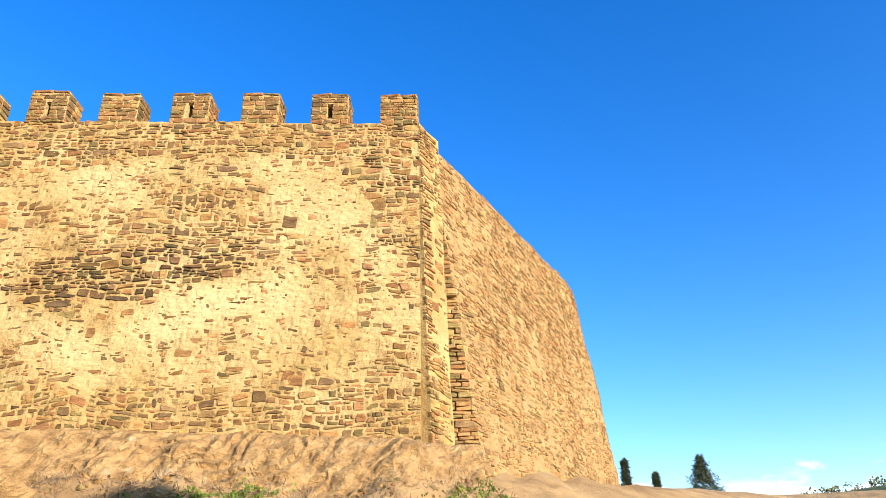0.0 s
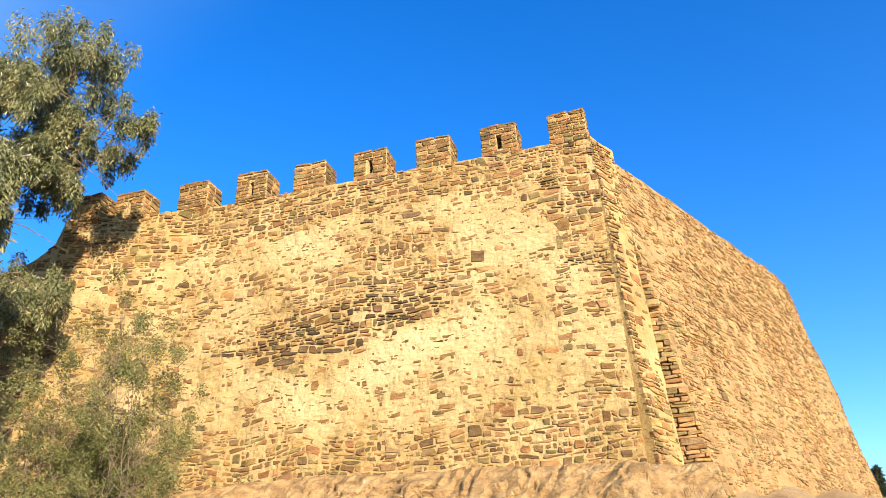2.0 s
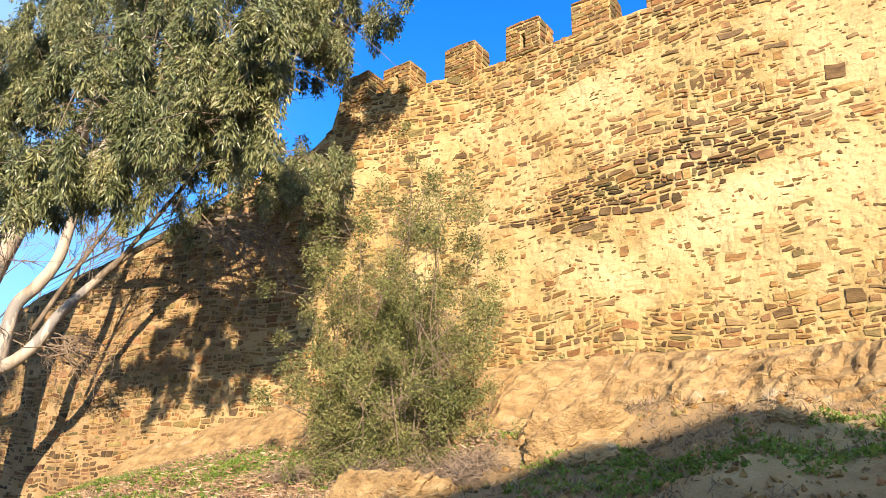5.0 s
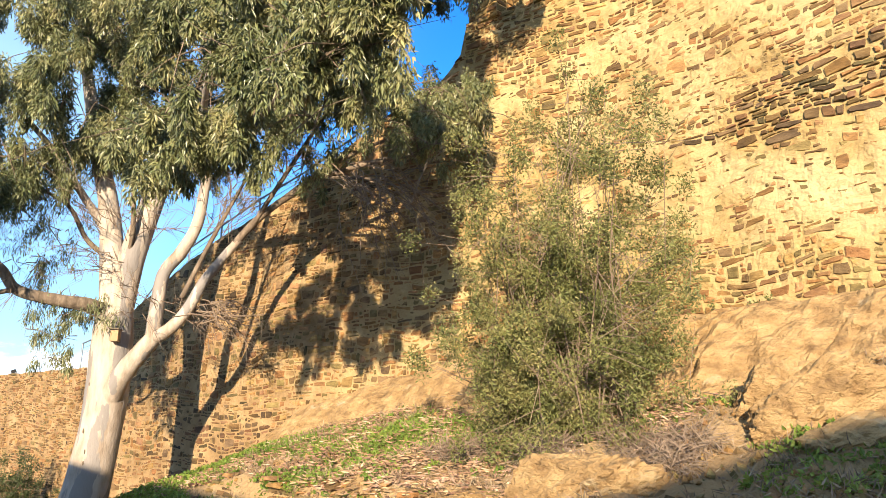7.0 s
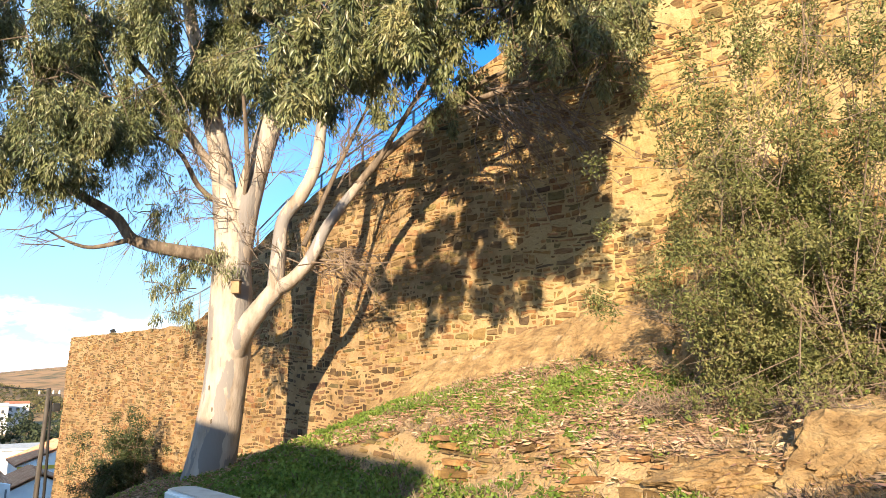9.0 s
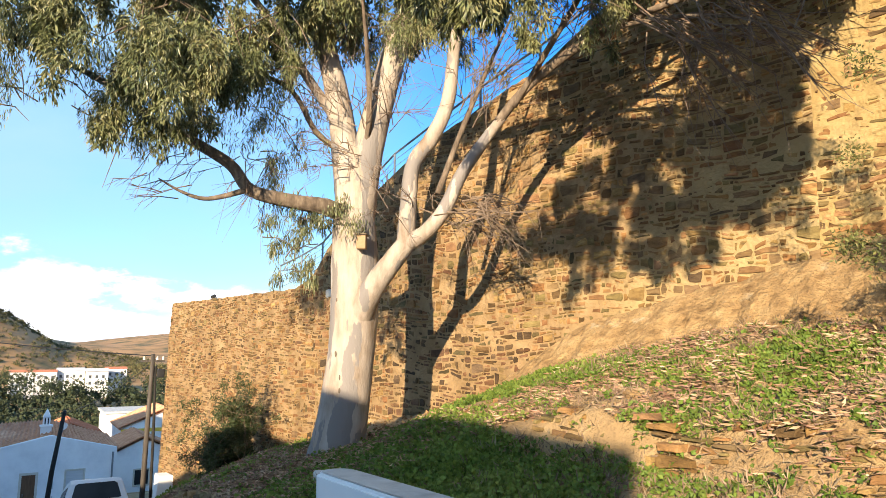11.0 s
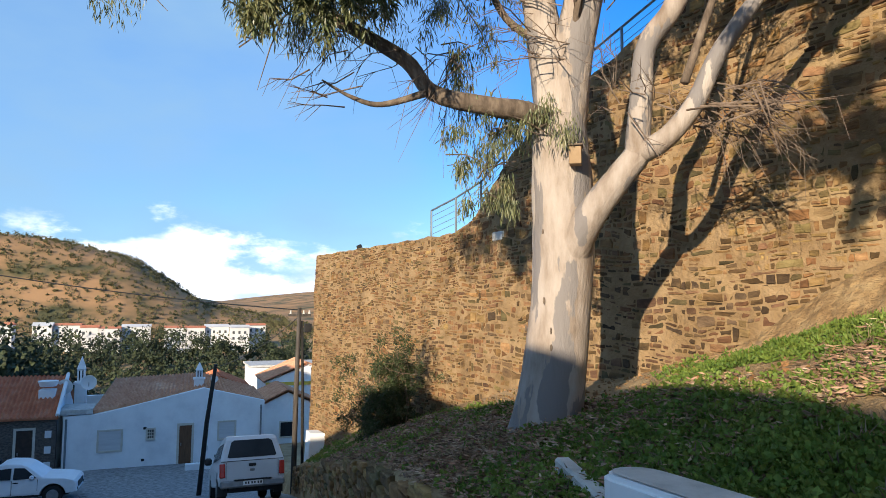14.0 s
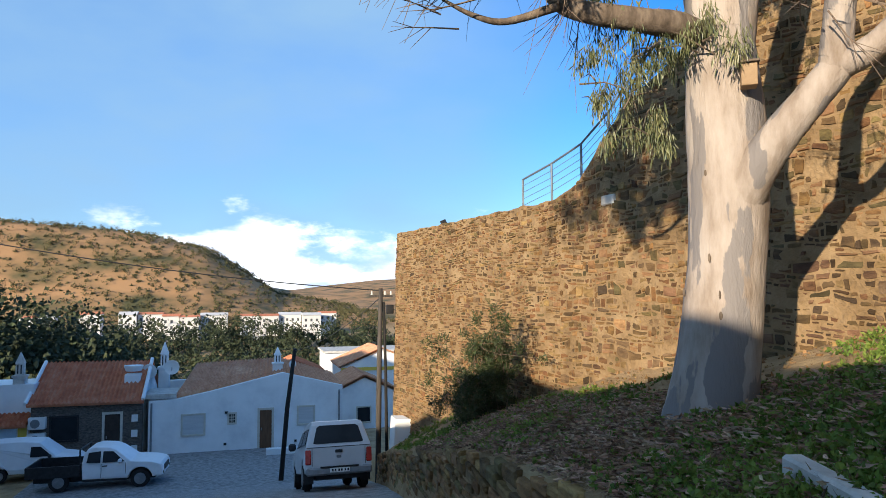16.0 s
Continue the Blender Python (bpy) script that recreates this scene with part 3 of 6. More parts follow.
def rubble_arrays(stones, place, rng, depth, chamfer=0.011):
    verts, faces = [], []
    for shape, proud in stones:
        n, k = len(shape), len(verts)
        um, zm = sum(c[0] for c in shape) / n, sum(c[1] for c in shape) / n
        tu, tz = rng.uniform(-0.06, 0.06), rng.uniform(-0.1, 0.1)
        for u, z in shape:
            verts.append(place(u, z, -depth))
        for u, z in shape:
            verts.append(place(u, z, proud - chamfer * rng.uniform(0.6, 1.6)))
        for u, z in shape:
            L = max(0.02, math.hypot(u - um, z - zm))
            f = max(0.6, 1 - 0.01 * rng.uniform(0.6, 1.6) / L)
            verts.append(place(um + (u - um) * f, zm + (z - zm) * f, proud + tu * (u - um) + tz * (z - zm) + rng.uniform(-0.004, 0.004)))
        for i in range(n):
            j = (i + 1) % n
            faces.append((k + i, k + j, k + n + j, k + n + i))
            faces.append((k + n + i, k + n + j, k + 2 * n + j, k + 2 * n + i))
        faces.append(tuple(range(k + 2 * n, k + 3 * n)))
    return verts, faces


def centre(st):
    return sum(c[0] for c in st[0]) / len(st[0]), sum(c[1] for c in st[0]) / len(st[0])


rng_wall = random.Random(5)


def front_place(u, z, out):
    """The castle's long front: a point at x = u, with a slight batter."""
    y = float(wall_y(u))
    a = float(wall_y(u + 0.4) - wall_y(u - 0.4)) / 0.8
    s = 1 / math.hypot(1, a)
    wob = 0.05 * fbm(u * 0.5, z * 0.5, 3.0, 3)
    o = out + wob + 0.03 * max(0.0, 10 - z)
    return Vector((u + a * s * o, y - s * o, z))


def top_z(u):
    return float(np.interp(u, TOP_X, TOP_Z)) + 0.05 * fbm(u * 1.7, 2.0, 5.0, 3)


def foot_z(u):
    return float(np.interp(u, FOOT_X, FOOT_Z))


def blob(u, z, cu, cz, ru, rz, slant=0.0):
    return max(0.0, 1 - ((u - cu) / ru) ** 2 - ((z - cz - slant * (u - cu)) / rz) ** 2)


def bare(u, z):
    """How bare of render the tower front is: below 0 covered, above 1 stripped."""
    b = 0.22 + 0.55 * fbm(u * 0.7, z * 1.1, 11.0, 5)
    head = float(np.interp(u, (-11.4, -8.0, -4.8, -3.0, -0.4, 0.85), (8.2, 8.8, 9.2, 9.25, 9.0, 8.2)))
    b += 1.0 * float(sstep(head - 0.15, head + 0.25, z + 0.2 * fbm(u * 1.3, z, 8.0, 3)))
    b += 1.1 * blob(u, z, -4.7, 6.75, 2.9, 0.85, 0.17)
    b += 0.9 * blob(u, z, -3.6, 7.7, 1.7, 0.95)
    foot = float(np.interp(u, (-11.4, -7.0, -3.0, -1.0, 0.2, 0.9), (4.4, 4.3, 4.25, 4.5, 4.8, 5.2)))
    b += 0.9 * float(sstep(foot + 0.25, foot - 0.2, z + 0.3 * fbm(u * 1.1, z, 18.0, 3)))
    b += 0.55 * float(sstep(-0.7, 0.1, u)) * float(sstep(5.0, 7.6, z))
    b += 0.25 * blob(u, z, -9.4, 7.2, 2.4, 1.4)
    b -= 1.0 * blob(u, z, -6.0, 5.35, 1.5, 0.6, -0.5)
    b -= 1.0 * blob(u, z, -3.5, 5.75, 2.1, 0.5, 0.42)
    b -= 0.35 * blob(u, z, -1.0, 5.7, 1.9, 1.0)
    b -= 0.7 * blob(u, z, -5.6, 8.6, 1.5, 0.5, 0.3)
    b -= 0.6 * blob(u, z, -1.2, 8.15, 1.1, 0.8)
    b -= 0.5 * blob(u, z, -7.8, 5.2, 1.0, 0.8)
    return b


def tower_cover(u, z):
    b = bare(u, z) + 0.5 * fbm(u * 2.6, z * 4.0, 31.0, 3)
    keep = 0.13 + 0.84 * float(sstep(-0.1, 0.85, b))
    if rng_wall.random() > keep:
        return None
    return 0.002 + 0.012 * min(max(b, 0), 1.2) + 0.02 * blob(u, z, -4.8, 6.5, 2.8, 0.7, 0.13) + rng_wall.uniform(-0.006, 0.01)


def chip_cover(u, z):
    if bare(u, z) > 0.7 or rng_wall.random() > 0.2:
        return None
    return rng_wall.uniform(0.004, 0.014)


def west_cover(u, z):
    b = fbm(u * 0.8, z * 1.2, 41.0, 4)
    if rng_wall.random() < 0.05 + 0.25 * float(sstep(0.1, 0.5, b)):
        return None
    return 0.012 + rng_wall.uniform(-0.012, 0.016)


def wall_body(name, us, zs, place, low, high, back, mat, label, lap=0.0):
    """The mortared body of a wall: a relief front, a top and a back."""
    verts, faces = [], []
    n = len(zs)
    for u in us:
        lo, hi = low(u), high(u)
        for t in zs:
            z = lo + (hi - lo) * t
            verts.append(place(u, z, 0.02 * fbm(u * 3.1, z * 3.1, 1.0, 4) + lap * fbm(u * 8.0, z * 11.0, 6.0, 3)))
    for u in us:
        hi, lo = high(u), low(u)
        verts.append(place(u, hi, -back))
        verts.append(place(u, lo, -back))
    base = len(us) * n
    for i in range(len(us) - 1):
        for j in range(n - 1):
            a = i * n + j
            faces.append((a, a + n, a + n + 1, a + 1))
        faces.append((i * n + n - 1, (i + 1) * n + n - 1, base + 2 * (i + 1), base + 2 * i))
        faces.append((base + 2 * i, base + 2 * (i + 1), base + 2 * (i + 1) + 1, base + 2 * i + 1))
    for i, turn in ((0, 1), (len(us) - 1, -1)):
        ring = [i * n + j for j in range(n)] + [base + 2 * i, base + 2 * i + 1]
        faces.append(tuple(ring[::turn]))
    ob = mesh_object(name, verts, faces, mat)
    return tagged(ob, label, "wall", kind="structure")


low_t = lambda u: foot_z(u) - 0.6
tower = wall_body("wall_south_tower", list(np.linspace(-11.45, 0.85, 330)), list(np.linspace(0, 1, 190)), front_place, low_t, lambda u: 10.08, 1.4, M_MORTAR,
                  "high sunlit tower wall of rubble stone with peeling cream render", 0.016)
lime = tower.data.attributes.new("lime", "FLOAT", "POINT")
co = np.empty(len(tower.data.vertices) * 3, np.float32)
tower.data.vertices.foreach_get("co", co)
lime.data.foreach_set("value", [min(1.0, max(0.0, 0.35 - 0.55 * bare(float(p[0]), float(p[2])))) for p in co.reshape(-1, 3)])
west = wall_body("wall_south_west", list(np.linspace(-33.4, -11.45, 190)), list(np.linspace(0, 1, 42)), front_place, low_t, top_z, 1.3, M_MORTAR_B,
                 "long brown rubble stone curtain wall stepping down the slope")

low_s = lambda u: foot_z(u) - 0.1
stones = rubble(rng_wall, -11.45, 0.85, low_s, lambda u: 10.1, 0.23, 0.092, tower_cover, 0.007, 0.07)
chips = rubble(rng_wall, -11.4, 0.8, low_s, lambda u: 10.0, 0.14, 0.058, chip_cover, 0.005, 0.12)
dark, plain = [], []
for st in stones:
    u, z = centre(st)
    (dark if blob(u, z, -4.9, 6.5, 2.7, 0.62, 0.12) > 0.1 and rng_wall.random() < 0.75 else plain).append(st)
brown = [st for i, st in enumerate(plain) if i * 7919 % 10 < 3]
plain = [st for i, st in enumerate(plain) if i * 7919 % 10 >= 3]
for rs, m in ((plain, M_STONE), (brown, M_STONE_W), (dark, M_STONE_D), (chips[::2], M_STONE), (chips[1::2], M_STONE_W)):
    ob = mesh_object("rubble_stones", *rubble_arrays(rs, front_place, rng_wall, 0.06), m, tower)
    ob["kind"] = "stuff"

stones = rubble(rng_wall, -33.4, -24.0, low_s, top_z, 0.17, 0.062, west_cover, 0.008, 0.02) + rubble(rng_wall, -24.0, -11.45, low_s, top_z, 0.2, 0.085, west_cover, 0.01, 0.025)
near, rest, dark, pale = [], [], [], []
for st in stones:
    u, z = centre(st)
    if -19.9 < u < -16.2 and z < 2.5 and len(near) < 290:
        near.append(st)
    elif rng_wall.random() < float(sstep(-20.0, -12.5, u)) * 0.8 + 0.1:
        pale.append(st)
    else:
        (dark if rng_wall.random() < 0.2 else rest).append(st)
for rs, m in ((rest, M_STONE_W), (dark, M_STONE_D), (pale, M_STONE)):
    ob = mesh_object("rubble_stones", *rubble_arrays(rs, front_place, rng_wall, 0.06), m, west)
    ob["kind"] = "stuff"


# the battered east side of the tower, behind the corner
def east_place(v, z, out):
    """v: metres north along the side."""
    y = 16.8 + v
    turn = max(0.0, v - 9.6)
    x = 1.02 + 0.525 * v + 0.13 * (10.4 - z) - 0.3 * turn * turn
    o = out + 0.06 * fbm(v * 0.5, z * 0.5, 9.0, 3)
    return Vector((x + 0.885 * o, y - 0.465 * o, z))


east_top = lambda v: float(np.interp(v, (0, 1.5, 6.0, 8.8, 9.3, 10.3, 11.1), (10.1, 10.2, 10.28, 10.33, 10.42, 10.1, 9.4))) + 0.05 * fbm(v * 1.5, 1.0, 2.0, 3)
east = wall_body("wall_east", list(np.linspace(0, 11.2, 80)), list(np.linspace(0, 1, 50)), east_place, lambda v: 2.2, east_top, 1.6, M_MORTAR_E,
                 "battered sunlit side wall of rubble stone and worn render")


def east_cover(v, z):
    b = 0.5 + 0.6 * fbm(v * 0.4, z * 0.6, 21.0, 4)
    if rng_wall.random() < 0.12 + 0.35 * float(sstep(0.6, 0.0, b)) * float(sstep(9.3, 8.2, z)):
        return None
    return 0.006 + 0.014 * min(max(b, 0), 1.2) + rng_wall.uniform(-0.01, 0.018)


stones = rubble(rng_wall, 0.0, 11.2, lambda v: 2.4, east_top, 0.17, 0.058, east_cover, 0.006, 0.06)
ob = mesh_object("rubble_stones", *rubble_arrays(stones, east_place, rng_wall, 0.06), M_STONE_E, east)
ob["kind"] = "stuff"


def cap_place(u, z, out):
    return Vector((u, 16.78 - out, z))


rects = []
z = 2.6
while z < 9.4:
    h = rng_wall.uniform(0.05, 0.12)
    x0, x1 = 1.1, float(east_place(0, z, 0.03).x)
    u = x0
    while u < x1 - 0.06:
        w = min(rng_wall.uniform(0.18, 0.45), x1 - u)
        rects.append((u, u + w - 0.01, z, z + h - 0.01, 0.02 + rng_wall.uniform(-0.01, 0.02)))
        u += w
    z += h
ob = mesh_object("rubble_stones", *stone_arrays(rects, cap_place, rng_wall, 0.1, 0.008), M_STONE_E, east)
ob["kind"] = "stuff"
part("quoin_block", box_bm((1.3, 16.62, 6.38), (1.6, 16.9, 6.52), 0.03), M_MORTAR, east, "pale squared stone block")


# the return of the front corner, running back to the side wall
def return_place(v, z, out):
    o = out + 0.03 * max(0.0, 10 - z) + 0.02 * fbm(v * 1.5, z * 0.6, 6.0, 3)
    return Vector((0.85 + 0.5 * v + 0.87 * o, 15.99 + 0.87 * v - 0.5 * o, z))


back = wall_body("wall_corner", list(np.linspace(0, 0.84, 9)), list(np.linspace(0, 1, 60)), return_place, lambda v: 2.4, lambda v: 10.1, 0.5, M_MORTAR,
                 "narrow rendered return of the tower corner")
stones = rubble(rng_wall, 0.0, 0.81, lambda v: 2.6, lambda v: 10.1, 0.2, 0.085, lambda v, z: tower_cover(-2.0 + v * 3, z * 1.3 - 2.0) if v > 0.3 else 0.03)
ob = mesh_object("rubble_stones", *rubble_arrays(stones, return_place, rng_wall, 0.06), M_STONE, back)
ob["kind"] = "stuff"


# merlons, every second one pierced by a slit
def merlon(u, slit, width=0.82, high=0.74):
    y = float(wall_y(u + width / 2))
    z0 = 10.06 if u > -9 else 9.98
    bm = bmesh.new()
    d = 0.55
    if slit:
        a, b = width / 2 - 0.055, width / 2 + 0.055
        for lo, hi in (((0, 0, 0), (a, d, high)), ((b, 0, 0), (width, d, high)), ((a, 0, 0), (b, d, 0.14)), ((a, 0, 0.52), (b, d, high))):
            box_bm(lo, hi, 0.0, bm)
    else:
        box_bm((0, 0, 0), (width, d, high), 0.0, bm)
    ob = part("merlon", bm, M_MORTAR_B, tower)
    ob.matrix_basis = pose(u, y, z0)
    rs = []
    z = 0.0
    while z < high - 0.05:
        h = min(rng_wall.uniform(0.05, 0.13), high - z + 0.02)
        x = 0.0
        while x < width - 0.05:
            w = min(rng_wall.uniform(0.09, 0.3), width - x)
            if slit and z + h > 0.14 and z < 0.52 and x < width / 2 + 0.06 and x + w > width / 2 - 0.06:
                if x < width / 2 - 0.14:
                    rs.append((x, width / 2 - 0.06, z, z + h - 0.01, 0.02))
                x = width / 2 + 0.065
                continue
            rs.append((x, x + w - 0.01, z, z + h - 0.008, 0.014 + rng_wall.uniform(0, 0.016)))
            x += w
        z += h
    st = mesh_object("stone_facing", *stone_arrays(rs, lambda a, b, o: Vector((a, -o, b)), rng_wall, 0.04, 0.009), M_STONE, ob)
    side = []
    z = 0.0
    while z < high - 0.05:
        h = min(rng_wall.uniform(0.09, 0.17), high - z + 0.02)
        side.append((0.0, rng_wall.uniform(0.2, 0.3), z, z + h - 0.015, 0.02))
        side.append((side[-1][1] + 0.02, d, z, z + h - 0.015, 0.03))
        z += h
    mesh_object("stone_facing", *stone_arrays(side, lambda a, b, o: Vector((width + o, a, b)), rng_wall, 0.04, 0.009), M_STONE, ob)
    capr = [(0.0, width * 0.55, high - 0.02, high + 0.05, 0.03), (width * 0.56, width, high - 0.02, high + 0.035, 0.03)]
    mesh_object("cap_stone", *stone_arrays(capr, lambda a, b, o: Vector((a, -o if o > 0 else d, b)), rng_wall, 0.5), M_STONE, ob)
    return ob


for k in range(9):
    merlon(max(-11.46, 0.02 - 1.485 * k - (0.06 if k > 5 else 0)), k % 2 == 1, 0.8, 0.74 + 0.06 * rng_wall.uniform(-1, 1))


# ---------------------------------------------------------------- the great eucalyptus
rng_tree = random.Random(12)
nr = np.random.default_rng(4)
tree = empty("eucalyptus_tree", (-16.75, 10.3, surface_z(-16.75, 10.3)), "tall eucalyptus with pale peeling trunk and drooping grey-green leaves", "tree")
TREE_AT = tree.matrix_basis.translation.copy()


def limb(name, pts, rad, mat, sides=12, wob=0.03, n=6, label=""):
    p, r = smooth_line(pts, rad, n)
    v, f = tube_arrays([a - TREE_AT for a in p], r, sides, wob, rng_tree)
    return mesh_object(name, v, f, mat, tree, True, label)


limb("trunk", [(-16.8, 10.18, -0.25), (-16.75, 10.22, 0.15), (-16.68, 10.3, 0.8), (-16.62, 10.4, 1.8), (-16.6, 10.44, 2.6), (-16.6, 10.43, 3.3), (-16.62, 10.4, 4.2)],
     [0.54, 0.47, 0.405, 0.375, 0.39, 0.39, 0.33], M_BARK, 20, 0.012)
limb("limb", [(-16.62, 10.4, 3.9), (-16.66, 10.3, 4.8), (-16.75, 10.1, 6.2), (-16.9, 9.7, 7.8), (-17.0, 9.3, 9.6), (-16.8, 9.0, 11.2)], [0.29, 0.25, 0.2, 0.15, 0.1, 0.05], M_BARK)
limb("limb", [(-16.6, 10.42, 3.9), (-16.45, 10.55, 5.2), (-16.2, 10.8, 6.6), (-15.95, 11.1, 7.9), (-15.5, 11.4, 9.4), (-15.0, 11.5, 11.2), (-14.6, 11.4, 12.6)], [0.3, 0.26, 0.22, 0.18, 0.14, 0.09, 0.05], M_BARK)
limb("limb", [(-16.55, 10.42, 2.3), (-16.15, 10.5, 2.85), (-15.8, 10.7, 3.3), (-15.6, 10.86, 3.6)], [0.25, 0.19, 0.165, 0.155], M_BARK)
limb("limb", [(-15.62, 10.84, 3.55), (-15.48, 10.8, 4.2), (-15.42, 10.85, 4.8), (-15.2, 11.05, 5.2), (-15.05, 11.25, 5.8), (-14.9, 11.3, 6.8), (-14.5, 11.4, 8.2), (-13.6, 11.6, 9.6)], [0.15, 0.13, 0.12, 0.12, 0.11, 0.09, 0.07, 0.04], M_BARK)
limb("limb", [(-15.62, 10.86, 3.58), (-15.3, 10.98, 3.7), (-15.08, 11.2, 4.05), (-14.9, 11.4, 4.6), (-14.65, 11.65, 5.1), (-14.45, 11.85, 5.45)],
     [0.14, 0.12, 0.11, 0.1, 0.085, 0.07], M_BARK)
# boughs that arch over the wall towards the tower
limb("limb", [(-14.9, 11.3, 6.9), (-13.2, 11.2, 7.0), (-11.35, 11.0, 7.35), (-10.34, 10.8, 7.66), (-9.8, 10.6, 8.1), (-8.13, 10.4, 7.9), (-7.3, 10.3, 7.8)], [0.075, 0.07, 0.065, 0.06, 0.05, 0.035, 0.015], M_BARK, 8)
limb("limb", [(-12.4, 11.1, 7.15), (-11.4, 10.9, 7.75), (-10.47, 10.7, 7.85), (-9.33, 10.5, 7.65)], [0.05, 0.045, 0.035, 0.015], M_BARK, 8)
limb("limb", [(-11.3, 11.0, 7.36), (-10.4, 11.0, 7.2), (-9.65, 11.0, 7.06), (-8.67, 10.9, 6.9)], [0.045, 0.04, 0.03, 0.012], M_BARK, 8)
# the darker brown bark of these boughs paints in the shade on them
limb("bough", [(-14.5, 11.8, 5.38), (-14.1, 12.1, 5.9), (-13.4, 12.5, 6.35), (-12.6, 12.9, 6.6), (-11.7, 13.3, 6.7), (-10.8, 13.6, 6.6)], [0.075, 0.07, 0.062, 0.05, 0.04, 0.015], M_BARK_D, 9)
limb("bough", [(-14.7, 11.6, 5.0), (-14.35, 12.0, 5.7), (-13.8, 12.4, 6.25), (-13.0, 12.8, 6.75), (-12.1, 13.2, 7.05), (-11.2, 13.5, 7.15)], [0.06, 0.06, 0.055, 0.045, 0.035, 0.012], M_BARK_D, 8)
limb("bough", [(-14.3, 11.95, 5.6), (-13.6, 12.2, 6.5), (-12.9, 12.4, 7.3), (-12.2, 12.5, 7.9), (-11.4, 12.6, 8.3)], [0.05, 0.045, 0.04, 0.03, 0.012], M_BARK_D, 8)
limb("bough", [(-13.0, 12.7, 6.5), (-12.4, 12.8, 6.4), (-11.7, 12.9, 6.2), (-11.0, 13.1, 5.9)], [0.04, 0.032, 0.025, 0.01], M_BARK_D, 7)
limb("bough", [(-15.1, 11.1, 4.3), (-15.0, 11.5, 5.4), (-14.9, 11.9, 6.4), (-14.6, 12.2, 7.3)], [0.05, 0.045, 0.035, 0.015], M_BARK_D, 7)
limb("bough", [(-16.7, 10.2, 5.2), (-16.9, 9.8, 5.55), (-17.0, 9.4, 6.2), (-17.2, 8.7, 6.6), (-17.3, 8.2, 7.3)], [0.055, 0.05, 0.04, 0.03, 0.012], M_BARK_D, 8)
limb("bough", [(-16.5, 10.5, 4.9), (-16.1, 10.4, 5.7), (-15.8, 10.2, 6.6), (-15.4, 9.9, 7.4)], [0.06, 0.05, 0.04, 0.02], M_BARK_D, 8)
limb("limb", [(-16.62, 10.35, 4.1), (-16.5, 9.85, 4.2), (-16.5, 9.4, 4.22), (-16.7, 8.72, 4.36), (-16.8, 8.4, 4.75), (-16.95, 7.8, 5.1), (-17.05, 7.2, 5.4), (-17.1, 6.6, 5.8), (-17.2, 5.8, 6.1), (-17.2, 4.9, 6.2)],
     [0.15, 0.14, 0.12, 0.1, 0.09, 0.08, 0.065, 0.05, 0.035, 0.015], M_BARK_D)
limb("limb", [(-16.68, 8.6, 4.34), (-16.8, 8.1, 4.18), (-16.85, 7.75, 4.24), (-16.9, 7.4, 4.42)], [0.05, 0.035, 0.025, 0.01], M_BARK_D, 7)
limb("limb", [(-16.7, 10.2, 5.6), (-16.8, 9.6, 6.4), (-16.7, 8.9, 7.2), (-16.6, 8.0, 7.9), (-16.5, 7.0, 8.3)], [0.1, 0.08, 0.06, 0.045, 0.02], M_BARK, 8)
limb("limb", [(-16.0, 11.0, 7.6), (-15.4, 11.6, 8.3), (-14.3, 12.1, 8.9), (-13.0, 12.5, 9.4), (-11.6, 12.7, 9.7), (-10.2, 12.8, 9.8)], [0.11, 0.09, 0.075, 0.06, 0.04, 0.02], M_BARK, 8)
limb("limb", [(-14.9, 11.3, 6.9), (-13.6, 10.6, 7.3), (-12.0, 10.0, 7.5), (-10.2, 9.5, 7.5), (-8.2, 9.6, 7.2)], [0.07, 0.06, 0.05, 0.04, 0.015], M_BARK, 8)
limb("limb", [(-15.0, 11.4, 10.6), (-13.8, 11.8, 11.2), (-12.4, 12.2, 11.6), (-10.8, 12.6, 11.8)], [0.08, 0.06, 0.04, 0.02], M_BARK, 8)

# where the leaves hang: places along the limbs, in metres
crown_left = [(-16.4, 6.9, 7.4), (-16.7, 7.9, 8.2), (-16.0, 8.8, 7.9), (-16.3, 7.4, 6.5), (-16.6, 8.6, 6.7), (-15.9, 7.0, 5.5), (-16.5, 5.8, 6.6), (-17.2, 5.4, 7.6)]
crown_mid = [(-16.6, 10.4, 8.7), (-15.1, 11.2, 8.5), (-16.8, 9.9, 7.6), (-16.0, 11.5, 7.9), (-17.2, 9.6, 10.2), (-16.0, 10.4, 10.8), (-16.8, 8.4, 10.0), (-15.6, 9.6, 9.4), (-14.6, 10.6, 9.6)]
crown_high = [(-9.4, 12.2, 11.0), (-13.5, 11.0, 11.9), (-12.9, 12.0, 12.1), (-11.2, 12.5, 11.2), (-10.0, 12.6, 11.8), (-14.8, 11.2, 12.8), (-16.2, 10.0, 12.4), (-13.1, 11.5, 9.9), (-14.4, 10.6, 11.0)]
crown_right = [(-8.9, 12.8, 10.4), (-9.2, 12.6, 9.4), (-10.2, 12.5, 9.4), (-10.9, 12.3, 8.3), (-13.3, 11.5, 8.1), (-12.8, 12.2, 7.5)]
crown_sparse = [(-10.0, 12.9, 7.1), (-10.2, 12.8, 6.2), (-11.0, 12.6, 6.6), (-13.0, 12.0, 6.6)]
